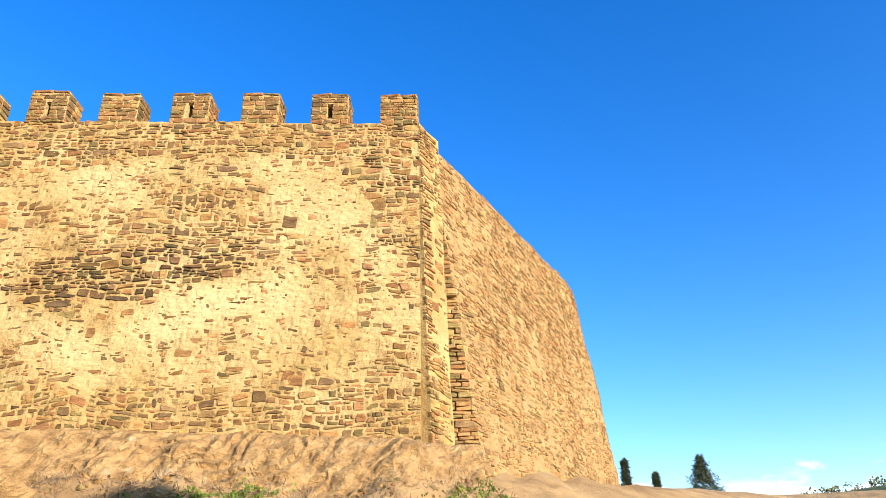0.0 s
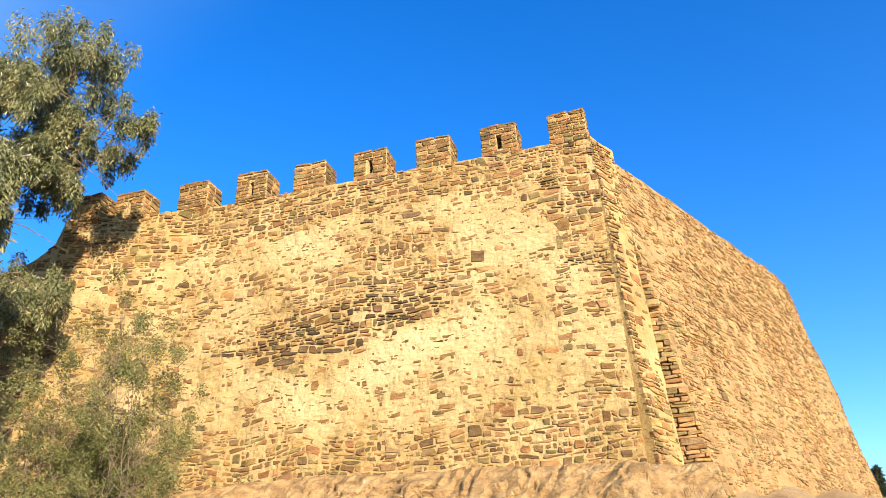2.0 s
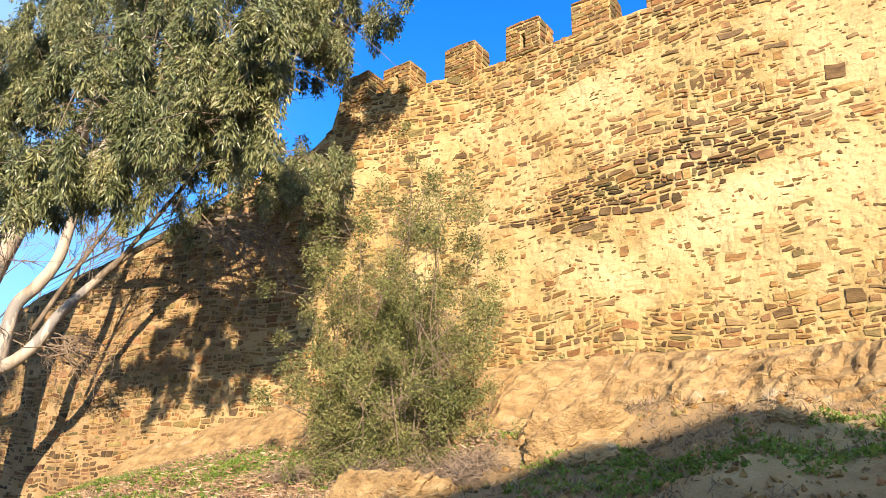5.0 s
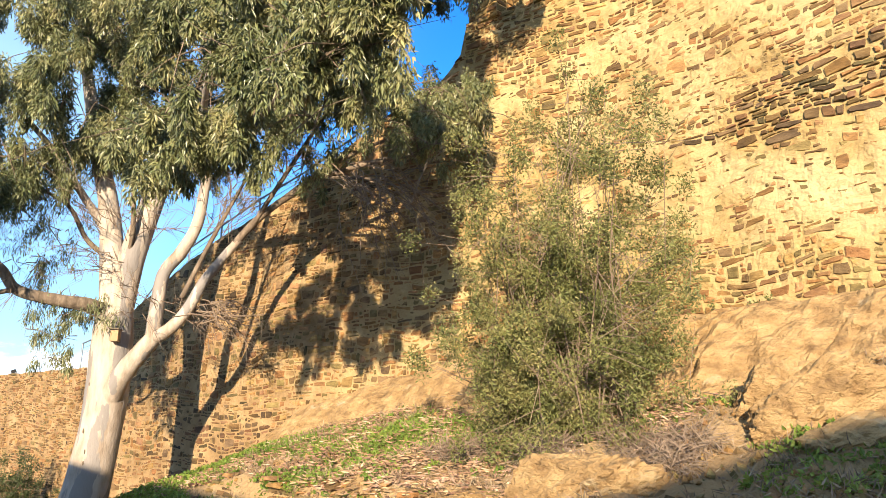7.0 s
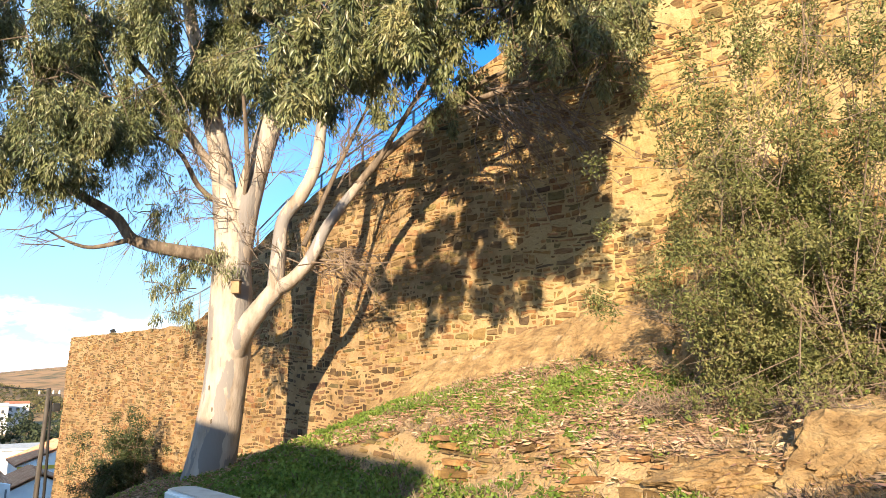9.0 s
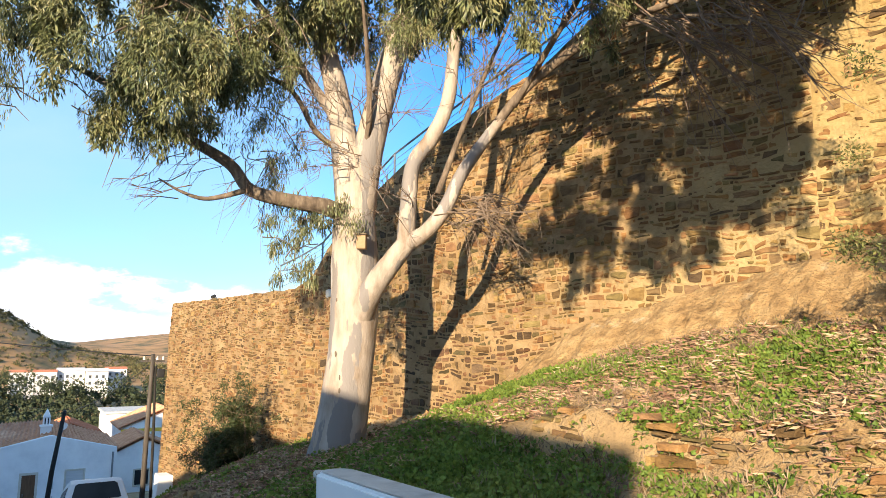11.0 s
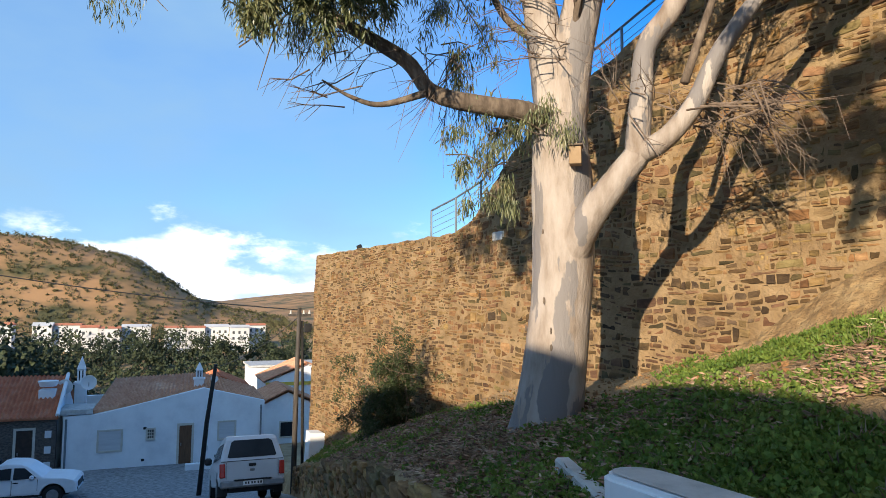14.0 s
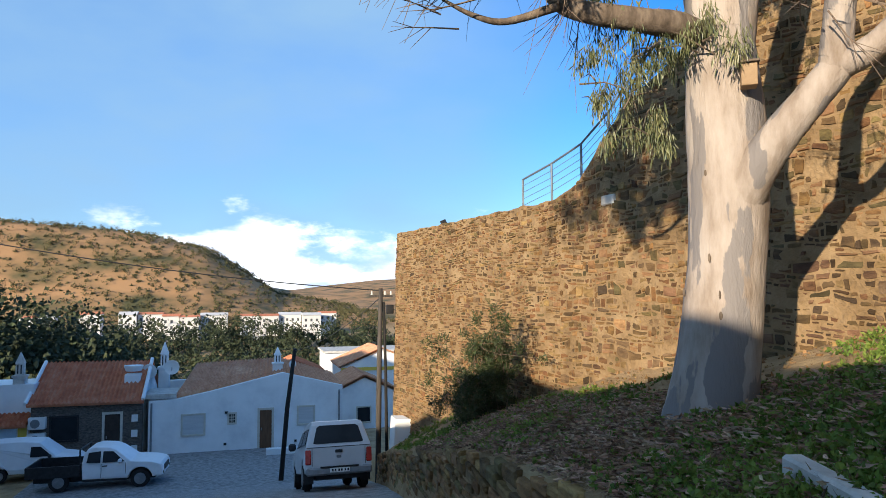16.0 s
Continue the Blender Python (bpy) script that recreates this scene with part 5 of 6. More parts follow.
bm = bmesh.new()
prof = [(0.85, -7.3), (11.2, -7.3), (11.2, -3.67), (7.83, -2.83), (3.9, -3.72), (2.3, -4.05), (0.85, -4.09)]
fa = [bm.verts.new(rel(-50.7, y, z)) for y, z in prof]
fb = [bm.verts.new(rel(-51.1, y, z)) for y, z in prof]
bm.faces.new(fa)
bm.faces.new(fb[::-1])
for i in range(len(prof)):
    j = (i + 1) % len(prof)
    bm.faces.new((fa[i], fb[i], fb[j], fa[j]))
part("facade", bm, M_WHITE, white_house)
bm = bmesh.new()
for lo, hi in (((-57.5, 10.8, -7.3), (-51.1, 11.2, -3.75)), ((-57.5, 0.85, -7.3), (-51.1, 1.2, -4.3)), ((-57.9, 0.85, -7.3), (-57.5, 11.2, -3.8))):
    box_bm(rel(*lo), rel(*hi), 0.0, bm)
part("wall", bm, M_WHITE, white_house)
tile_roof("roof", [rel(-51.15, 7.85, -2.9), rel(-51.15, 2.2, -3.95), rel(-57.8, 2.9, -2.85), rel(-57.8, 8.0, -2.65)], 26, M_TILE_OLD, white_house)
tile_roof("roof", [rel(-51.15, 11.3, -3.75), rel(-51.15, 7.8, -2.88), rel(-57.8, 7.95, -2.63), rel(-57.8, 11.3, -3.7)], 16, M_TILE_OLD, white_house)
fx = 0.3
for y0, y1, z0, z1, pane, bars in ((2.58, 3.65, -5.95, -4.95, M_SHUTTER, 0), (8.72, 9.55, -5.7, -4.8, M_SHUTTER, 0), (4.98, 5.28, -5.45, -4.98, M_GLASS, 2)):
    window_part(white_house, fx, y0 - 6, y1 - 6, z0 + 7.2, z1 + 7.2, pane, M_TRIM, bars)
door_part(white_house, fx, 0.6, 1.25, 0.25, 2.35, M_DOOR)
box_part("doorstep", (0.3, 0.4, -0.1), (1.0, 1.45, 0.24), M_CONCRETE, white_house, 0.02)
box_part("plinth", (0.305, -5.15, -0.1), (0.36, 0.38, 0.16), M_CONCRETE, white_house)
box_part("meter_box", (0.3, 1.9, 1.55), (0.38, 2.12, 1.9), M_SHUTTER, white_house)
box_part("meter_box", (0.3, 1.95, 0.9), (0.38, 2.12, 1.15), M_SHUTTER, white_house)
box_part("wall_vent", (0.3, -1.25, 2.25), (0.34, -1.08, 2.38), M_DARK, white_house)
box_part("wall_vent", (0.3, -1.3, 0.55), (0.34, -1.15, 0.68), M_DARK, white_house)
box_part("wall_vent", (0.3, 2.5, 0.5), (0.34, 2.62, 0.62), M_DARK, white_house)
pv, pf = tube_arrays([rel(-50.64, 11.0, -7.2), rel(-50.64, 11.0, -3.9)], [0.05, 0.05], 8)
mesh_object("downpipe", pv, pf, M_METAL, white_house)
pv, pf = tube_arrays([rel(-50.64, 1.0, -7.2), rel(-50.64, 1.0, -4.2)], [0.05, 0.05], 8)
mesh_object("downpipe", pv, pf, M_METAL, white_house)
spire_chimney(white_house, *rel(-54.5, 1.22, 0).xy, rel(0, 0, -3.9).z, rel(0, 0, -1.17).z, 0.6)
spire_chimney(white_house, *rel(-52.4, 7.62, 0).xy, rel(0, 0, -3.2).z, rel(0, 0, -1.5).z, 0.55)
sat_dish(white_house, *rel(-53.2, 0.55, -2.75), 0.42)
sat_dish(white_house, *rel(-53.2, 1.75, -2.55), 0.42)
sat_dish(white_house, *rel(-52.8, 8.5, -2.55), 0.22)
bm = box_bm(rel(-52.7, -0.55, -4.6), rel(-51.9, 0.25, -2.75), 0.03)
bmesh.ops.create_cone(bm, cap_ends=True, segments=14, radius1=0.4, radius2=0.52, depth=0.3, matrix=Matrix.Translation(rel(-52.3, -0.15, -2.45)))
part("water_tank_chimney", bm, M_WHITE, white_house)
box_part("flat_roof_edge", rel(-53.5, 0.6, -4.0), rel(-50.85, 2.2, -3.75), M_CONCRETE, white_house)

stone_house = empty("house", (-50.6, -2, -7.2), "small house with dark stone front and orange tile roof", "house", "village houses")
O = Vector((-50.6, -2, -7.2))
box_part("facade", rel(-51.0, -4.7, -7.4), rel(-50.6, 0.55, -4.0), M_BRICK, stone_house)
bm = bmesh.new()
prof = [(-57.2, -7.4), (-51.0, -7.4), (-51.0, -4.05), (-54.0, -2.55), (-57.2, -4.05)]
for y in (-4.7, 0.2):
    bm = bmesh.new()
    a = [bm.verts.new(rel(x, y, z)) for x, z in prof]
    b = [bm.verts.new(rel(x, y + 0.35, z)) for x, z in prof]
    bm.faces.new(a)
    bm.faces.new(b[::-1])
    for i in range(5):
        j = (i + 1) % 5
        bm.faces.new((a[i], b[i], b[j], a[j]))
    part("gable_wall", bm, M_WHITE, stone_house)
tile_roof("roof", [rel(-50.3, 0.65, -4.05), rel(-50.3, -4.85, -4.0), rel(-54.0, -4.85, -2.2), rel(-54.0, 0.65, -2.25)], 26, M_TILE, stone_house)
tile_roof("roof", [rel(-57.4, -4.85, -4.0), rel(-57.4, 0.65, -4.05), rel(-54.0, 0.65, -2.25), rel(-54.0, -4.85, -2.2)], 26, M_TILE, stone_house)
pv, pf = tube_arrays([rel(-54.0, 0.6, -2.1), rel(-50.3, 0.62, -3.9)], [0.1, 0.1], 8)
mesh_object("verge_tile", pv, pf, M_WHITE, stone_house)
pv, pf = tube_arrays([rel(-54.0, -4.9, -2.1), rel(-50.3, -4.9, -3.9)], [0.1, 0.1], 8)
mesh_object("verge_tile", pv, pf, M_WHITE, stone_house)
window_part(stone_house, 0.0, -1.75, -0.55, 1.35, 2.5, M_GLASS, M_DARK)
door_part(stone_house, 0.0, 0.75, 1.5, 0.3, 2.55, M_DARKDOOR)
for z in (2.3, 1.5):
    bm = box_bm((0.0, -2.75, z - 0.3), (0.32, -1.95, z + 0.3), 0.03)
    ac = part("air_conditioner", bm, M_PLATE, stone_house)
    fan = bmesh.new()
    bmesh.ops.create_cone(fan, cap_ends=True, segments=20, radius1=0.22, radius2=0.22, depth=0.02, matrix=Matrix.Translation((0.33, -2.42, z)) @ Matrix.Rotation(math.pi / 2, 4, "Y"))
    part("fan_grille", fan, M_METAL, ac)
for z in (2.3, 1.5, 0.7):
    box_part("meter_box", (0.0, 2.05, z - 0.18), (0.08, 2.35, z + 0.18), M_PLATE, stone_house)
spire_chimney(stone_house, *rel(-51.6, -5.5, 0).xy, rel(0, 0, -3.6).z, rel(0, 0, -1.35).z, 0.55, M_CONCRETE)

annex = empty("house", (-50.4, -7, -7.2), "low white annex with blue door and small tile roof", "house", "village houses")
O = Vector((-50.4, -7, -7.2))
box_part("wall", rel(-54, -9.5, -7.4), rel(-50.4, -4.75, -4.9), M_WHITE, annex)
box_part("upper_wall", rel(-54, -9.5, -4.9), rel(-51.2, -4.75, -3.0), M_WHITE, annex)
tile_roof("roof", [rel(-50.0, -4.75, -4.95), rel(-50.0, -9.5, -4.95), rel(-51.2, -9.5, -4.5), rel(-51.2, -4.75, -4.5)], 22, M_TILE, annex)
bm = box_bm((0.0, 0.3, 0.3), (0.05, 1.75, 2.2))
part("door", bm, material("blue_grey_door", [(0.35, 0.5, 0.62), (0.45, 0.6, 0.7)], 2, 0.6, 0.1), annex)
box_part("corner_band", (0.0, 1.8, 0.0), (0.04, 2.2, 2.2), M_YELLOW, annex)


def back_house(x, y0, y1, z0, eave, ridge, depth, tile, label, band=None):
    ob = empty("house", (x, (y0 + y1) / 2, z0), label, "house", "village houses")
    w = (y1 - y0) / 2
    h, r = eave - z0, ridge - z0
    bm = bmesh.new()
    prof = [(-w, -0.5), (w, -0.5), (w, h), (0, r), (-w, h)]
    a = [bm.verts.new((0, y, z)) for y, z in prof]
    b = [bm.verts.new((-depth, y, z)) for y, z in prof]
    bm.faces.new(a)
    bm.faces.new(b[::-1])
    for i in range(5):
        j = (i + 1) % 5
        bm.faces.new((a[i], b[i], b[j], a[j]))
    part("wall", bm, M_WHITE, ob)
    n = max(6, int(depth * 4))
    tile_roof("roof", [(0.15, -w - 0.15, h + 0.02), (-depth - 0.15, -w - 0.15, h + 0.02), (-depth - 0.15, 0, r + 0.12), (0.15, 0, r + 0.12)], n, tile, ob)
    tile_roof("roof", [(-depth - 0.15, w + 0.15, h + 0.02), (0.15, w + 0.15, h + 0.02), (0.15, 0, r + 0.12), (-depth - 0.15, 0, r + 0.12)], n, tile, ob)
    if band:
        box_part("cornice", (0.0, -w, h - 0.3), (0.06, w, h - 0.02), band, ob)
    window_part(ob, 0.0, -0.5, 0.4, h * 0.35, h * 0.35 + 1.0, M_GLASS)
    return ob


back_house(-60.0, 11.6, 16.5, -8.6, -5.5, -4.4, 6.0, M_TILE_OLD, "white house with old brown tile roof")
back_house(-69.0, 13.6, 20.5, -10.5, -4.6, -3.2, 6.0, M_TILE_OLD, "white house with ochre band under a brown tile roof", M_YELLOW)
back_house(-69.5, 7.6, 12.4, -10.5, -5.2, -4.2, 7.0, M_TILE, "white house with red tile roof")
flat = empty("house", (-84, 18, -12), "white flat-roofed building among trees", "house", "village houses")
box_part("wall", (-6, -4, -0.5), (0, 6, 7.4), M_WHITE, flat, 0.03)
box_part("roof_slab", (-6.2, -4.2, 7.4), (0.2, 6.2, 7.6), M_CONCRETE, flat)
window_part(flat, 0.0, -1.5, -0.3, 4.6, 5.9, M_GLASS)

lw = tagged(mesh_object("wall_low_white", *(lambda bm: (lambda vs, fs: (vs, fs))([v.co.copy() for v in bm.verts], [tuple(v.index for v in f.verts) for f in bm.faces]))((lambda b: (b.verts.index_update(), b)[1])(box_bm((-48.9, 6.9, -7.4), (-48.55, 9.6, -6.55), 0.03))), M_WHITE), "low white wall beside the doorstep", "wall", kind="structure")


# ---------------------------------------------------------------- vehicles
def wheel(parent, x, y, r=0.37, w=0.24):
    bm = bmesh.new()
    bmesh.ops.create_cone(bm, cap_ends=True, segments=28, radius1=r, radius2=r, depth=w, matrix=Matrix.Translation((x, y, r)) @ Matrix.Rotation(math.pi / 2, 4, "X"))
    bmesh.ops.bevel(bm, geom=[e for e in bm.edges if len(e.link_faces) == 2 and any(len(f.verts) > 4 for f in e.link_faces)], offset=0.05, segments=2, affect="EDGES")
    wh = part("wheel", bm, M_TYRE, parent)
    rim = bmesh.new()
    s = 1 if y > 0 else -1
    bmesh.ops.create_cone(rim, cap_ends=True, segments=20, radius1=r * 0.6, radius2=r * 0.6, depth=0.03, matrix=Matrix.Translation((x, y + s * (w / 2), r)) @ Matrix.Rotation(math.pi / 2, 4, "X"))
    for k in range(5):
        a = 2 * math.pi * k / 5
        box_bm((x + math.cos(a) * r * 0.32 - 0.03, y + s * (w / 2 + 0.01) - 0.012, r + math.sin(a) * r * 0.32 - 0.03), (x + math.cos(a) * r * 0.32 + 0.03, y + s * (w / 2 + 0.01) + 0.012, r + math.sin(a) * r * 0.32 + 0.03), 0.0, rim)
    part("rim", rim, M_METAL, wh)


def arch(x, r, z0):
    """The points of a wheel opening, from tail to nose."""
    return [(x + r * math.cos(math.pi * k / 10), max(z0, 0.38 + r * math.sin(math.pi * k / 10))) for k in range(11)]


def shell(name, outline, width, mat, parent, label="", waist=1.05, lean=0.28, bevel=0.035):
    """A car body from its side outline (x, z); above the waist the sides lean in."""
    bm = bmesh.new()
    far = lambda z: width - lean * max(0.0, z - waist) - 0.1 * max(0.0, 0.6 - z)
    sides = []
    for s in (-1, 1):
        sides.append([bm.verts.new((x, s * far(z), z)) for x, z in outline])
    k = len(outline)
    for i in range(k):
        j = (i + 1) % k
        bm.faces.new((sides[0][i], sides[0][j], sides[1][j], sides[1][i]))
    caps = [bm.faces.new(sides[0]), bm.faces.new(sides[1][::-1])]
    bmesh.ops.recalc_face_normals(bm, faces=bm.faces)
    rim = [e for f in caps for e in f.edges]
    bmesh.ops.bevel(bm, geom=rim, offset=bevel, segments=3, profile=0.6, affect="EDGES", clamp_overlap=True)
    return part(name, bm, mat, parent, label)


def pane(name, pts, y, waist, width, lean, mat, parent, s):
    """A side window lying on the leaning flank; pts are (x, z)."""
    bm = bmesh.new()
    at_y = lambda z: width - lean * max(0.0, z - waist)
    a = [bm.verts.new((x, s * (at_y(z) + y), z)) for x, z in pts]
    b = [bm.verts.new((x, s * (at_y(z) - 0.03), z)) for x, z in pts]
    bm.faces.new(a)
    bm.faces.new(b[::-1])
    for i in range(len(pts)):
        j = (i + 1) % len(pts)
        bm.faces.new((a[i], b[i], b[j], a[j]))
    return part(name, bm, mat, parent)


# silver pickup with a hard canopy, parked nose downhill; x runs to its tail
pickup = empty("pickup_truck", (-31.4, 8.15, -4.05), "silver pickup truck with dark-windowed canopy parked downhill", "vehicle")
pickup.matrix_basis = pose(-31.4, 8.15, float(np.interp(-31.4, ROAD_X, ROAD_Z)) + 0.05, 0, -13.6, 0)
tail = [(2.44, 0.52), (2.46, 1.08), (2.43, 1.16), (2.24, 1.68), (2.12, 1.78), (1.6, 1.83), (0.2, 1.82), (-0.35, 1.74), (-1.15, 1.16), (-2.2, 1.02), (-2.48, 0.88), (-2.52, 0.5)]
shell("body", tail + arch(-1.55, 0.46, 0.45)[::-1] + arch(1.5, 0.46, 0.45)[::-1], 0.88, M_SILVER, pickup, "", 1.08, 0.3, 0.05)
bm = bmesh.new()
ring = [(-0.66, 0.02), (-0.6, 0.0), (0.6, 0.0), (0.66, 0.02), (0.56, 0.44), (0.48, 0.5), (-0.48, 0.5), (-0.56, 0.44)]
a = [bm.verts.new((0.012, y, z)) for y, z in ring]
b = [bm.verts.new((-0.02, y, z)) for y, z in ring]
bm.faces.new(a)
bm.faces.new(b[::-1])
for i in range(8):
    j = (i + 1) % 8
    bm.faces.new((a[i], b[i], b[j], a[j]))
rw = part("rear_window", bm, M_GLASS, pickup, "dark tinted rear window")
rw.matrix_basis = pose(2.425, 0, 1.2, 0, -20, 0)
for s in (-1, 1):
    pane("side_window", [(0.75, 1.2), (2.0, 1.22), (1.88, 1.62), (0.75, 1.63)], 0.006, 1.08, 0.88, 0.3, M_GLASS, pickup, s)
    pane("side_window", [(-0.75, 1.18), (0.6, 1.2), (0.6, 1.63), (-0.2, 1.6)], 0.006, 1.08, 0.88, 0.3, M_GLASS, pickup, s)
    box_part("tail_lamp", (2.4, s * 0.8 - 0.075, 0.68), (2.475, s * 0.8 + 0.075, 1.06), M_RED, pickup, 0.025)
    part("wing_mirror", box_bm((-0.75, s * 1.0 - 0.11, 1.12), (-0.6, s * 1.0 + 0.11, 1.34), 0.05), M_DARK, pickup)
    for x in (-1.55, 1.5):
        wheel(pickup, x, s * 0.76)
    part("mudflap", box_bm((1.96, s * 0.76 - 0.13, 0.2), (1.99, s * 0.76 + 0.13, 0.56)), M_DARK, pickup)
box_part("bumper", (2.42, -0.86, 0.4), (2.6, 0.86, 0.6), M_METAL, pickup, 0.04, "grey metal rear bumper")
box_part("bumper_step", (2.45, -0.5, 0.58), (2.62, 0.5, 0.62), M_DARK, pickup, 0.01)
for y in (-0.7, 0.7):
    box_part("tailgate_seam", (2.452, y - 0.006, 0.64), (2.466, y + 0.006, 1.08), M_DARK, pickup)
box_part("tailgate_seam", (2.44, -0.84, 1.1), (2.466, 0.84, 1.115), M_DARK, pickup)
box_part("tailgate_handle", (2.455, -0.1, 0.95), (2.49, 0.1, 1.03), M_DARK, pickup, 0.015)
box_part("badge", (2.456, -0.06, 0.82), (2.475, 0.06, 0.89), M_METAL, pickup, 0.01)
plate = box_part("number_plate", (2.6, -0.26, 0.46), (2.615, 0.26, 0.57), M_PLATE, pickup)
for i in range(6):
    y = -0.19 + 0.072 * i + (0.02 if i > 1 else 0) + (0.02 if i > 3 else 0)
    box_part("character_bar", (2.613, y - 0.02, 0.485), (2.619, y + 0.02, 0.545), M_DARK, plate)
box_part("underbody", (-2.2, -0.6, 0.28), (2.3, 0.6, 0.5), M_DARK, pickup)

# white pickup with a black flatbed, standing across the street; its nose points north
work = empty("pickup_truck", (-45.0, -0.3, -6.8), "white pickup truck with black cargo bed parked by houses", "vehicle")
work.matrix_basis = pose(-44.6, -0.25, float(ground_z(-44.6, -0.25)) + 0.05, 0, 0, -94)
nose = [(0.58, 0.45), (0.6, 1.1), (0.55, 1.5), (0.42, 1.7), (0.1, 1.78), (-0.45, 1.74), (-0.75, 1.62), (-1.35, 1.16), (-2.2, 1.08), (-2.55, 0.98), (-2.66, 0.84), (-2.68, 0.5)]
shell("body", nose + arch(-1.75, 0.5, 0.44)[::-1], 0.91, M_CARWHITE, work, "", 1.08, 0.3, 0.05)
for s in (-1, 1):
    pane("side_window", [(-1.1, 1.16), (-0.22, 1.14), (-0.22, 1.6), (-0.62, 1.58)], 0.006, 1.08, 0.91, 0.3, M_GLASS, work, s)
    pane("side_window", [(-0.12, 1.14), (0.42, 1.16), (0.36, 1.56), (-0.12, 1.6)], 0.006, 1.08, 0.91, 0.3, M_GLASS, work, s)
    box_part("door_seam", (-0.18, s * 0.905 - 0.012, 0.5), (-0.165, s * 0.905 + 0.012, 1.1), M_DARK, work)
    box_part("door_seam", (-1.16, s * 0.905 - 0.012, 0.62), (-1.145, s * 0.905 + 0.012, 1.1), M_DARK, work)
    box_part("head_lamp", (-2.64, s * 0.7 - 0.15, 0.82), (-2.42, s * 0.7 + 0.18, 0.95), M_PLATE, work, 0.04)
    box_part("fog_lamp", (-2.69, s * 0.7 - 0.1, 0.52), (-2.6, s * 0.7 + 0.1, 0.64), M_DARK, work, 0.02)
    part("wing_mirror", box_bm((-1.02, s * 1.0 - 0.11, 1.12), (-0.86, s * 1.0 + 0.1, 1.3), 0.05), M_CARWHITE, work)
    box_part("door_handle", (-0.42, s * 0.91 - 0.02, 0.98), (-0.22, s * 0.91 + 0.03, 1.02), M_DARK, work, 0.008)
    for x in (-1.75, 1.5):
        wheel(work, x, s * 0.8, 0.4)
ws = part("windscreen", box_bm((-0.012, -0.68, 0), (0.012, 0.68, 0.66)), M_GLASS, work)
ws.matrix_basis = pose(-1.3, 0, 1.17, 0, 52, 0)
box_part("grille", (-2.7, -0.5, 0.62), (-2.64, 0.5, 0.86), M_DARK, work, 0.02)
bm = bmesh.new()
for lo, hi in (((0.66, -0.94, 0.6), (2.8, 0.94, 0.68)), ((0.66, -0.94, 0.68), (2.8, -0.88, 1.08)), ((0.66, 0.88, 0.68), (2.8, 0.94, 1.08)), ((2.74, -0.88, 0.68), (2.8, 0.88, 1.08)), ((0.66, -0.88, 0.68), (0.72, 0.88, 1.1))):
    box_bm(lo, hi, 0.0, bm)
part("cargo_bed", bm, M_DARK, work, "black open cargo bed")
for y in (-0.8, 0.8):
    box_part("rack_post", (0.67, y - 0.03, 1.08), (0.73, y + 0.03, 1.72), M_DARK, work, 0.01)
box_part("rack_bar", (0.67, -0.83, 1.68), (0.73, 0.83, 1.74), M_DARK, work, 0.01)
box_part("underbody", (-2.3, -0.5, 0.3), (2.6, 0.5, 0.6), M_DARK, work)
box_part("sill", (-1.2, -0.9, 0.36), (0.56, 0.9, 0.46), M_DARK, work, 0.02)

van = empty("car", (-47.2, -4.2, -7.0), "white small van parked before the stone house", "vehicle")
van.matrix_basis = pose(-47.6, -3.6, float(ground_z(-47.6, -3.6)) + 0.05, 0, 0, -92)
side = [(2.02, 0.4), (2.05, 1.0), (1.95, 1.62), (1.75, 1.76), (0.6, 1.8), (-0.3, 1.72), (-1.05, 1.1), (-1.75, 0.98), (-1.98, 0.82), (-2.02, 0.4)]
shell("body", side + [(x, z - 0.06) for x, z in arch(-1.3, 0.38, 0.42)[::-1]] + [(x, z - 0.06) for x, z in arch(1.3, 0.38, 0.42)[::-1]], 0.84, M_CARWHITE, van, "", 1.02, 0.26, 0.06)
for s in (-1, 1):
    pane("side_window", [(-0.85, 1.12), (0.05, 1.1), (0.05, 1.55), (-0.35, 1.54)], 0.006, 1.02, 0.84, 0.26, M_GLASS, van, s)
    part("wing_mirror", box_bm((-0.85, s * 0.92 - 0.1, 1.04), (-0.72, s * 0.92 + 0.08, 1.2), 0.04), M_DARK, van)
    for x in (-1.3, 1.3):
        wheel(van, x, s * 0.74, 0.31, 0.2)


# ---------------------------------------------------------------- poles, wire and small things along the wall
def pole(pts, rad, mat, label, name="utility_pole"):
    v, f = tube_arrays(pts, rad, 12)
    return tagged(mesh_object(name, v, f, mat, None, True), label, "pole")


p1 = pole([(-33.5, 10.0, -5.6), (-33.5, 10.05, -1.0), (-33.48, 10.1, 1.75)], [0.1, 0.085, 0.07], M_POLE, "grey weathered wooden utility pole at the wall end")
p2 = pole([(-33.6, 10.35, -5.6), (-33.55, 10.28, -1.0), (-33.5, 10.2, 1.3)], [0.055, 0.05, 0.045], M_BLACKPOLE, "second wooden pole braced against the first")
bm = box_bm((-33.52, 9.7, 1.45), (-33.44, 10.5, 1.53), 0.01)
part("crossarm", bm, M_POLE, p1)
for k, y in enumerate((9.8, 10.25, 10.45)):
    bm = bmesh.new()
    bmesh.ops.create_cone(bm, cap_ends=True, segments=10, radius1=0.045, radius2=0.025, depth=0.13, matrix=Matrix.Translation((-33.48, y, 1.595)))
    part("insulator", bm, M_CONCRETE, p1)
box_part("junction_box", (-33.42, 10.25, 0.9), (-33.25, 10.5, 1.2), M_DARK, p1, 0.02)
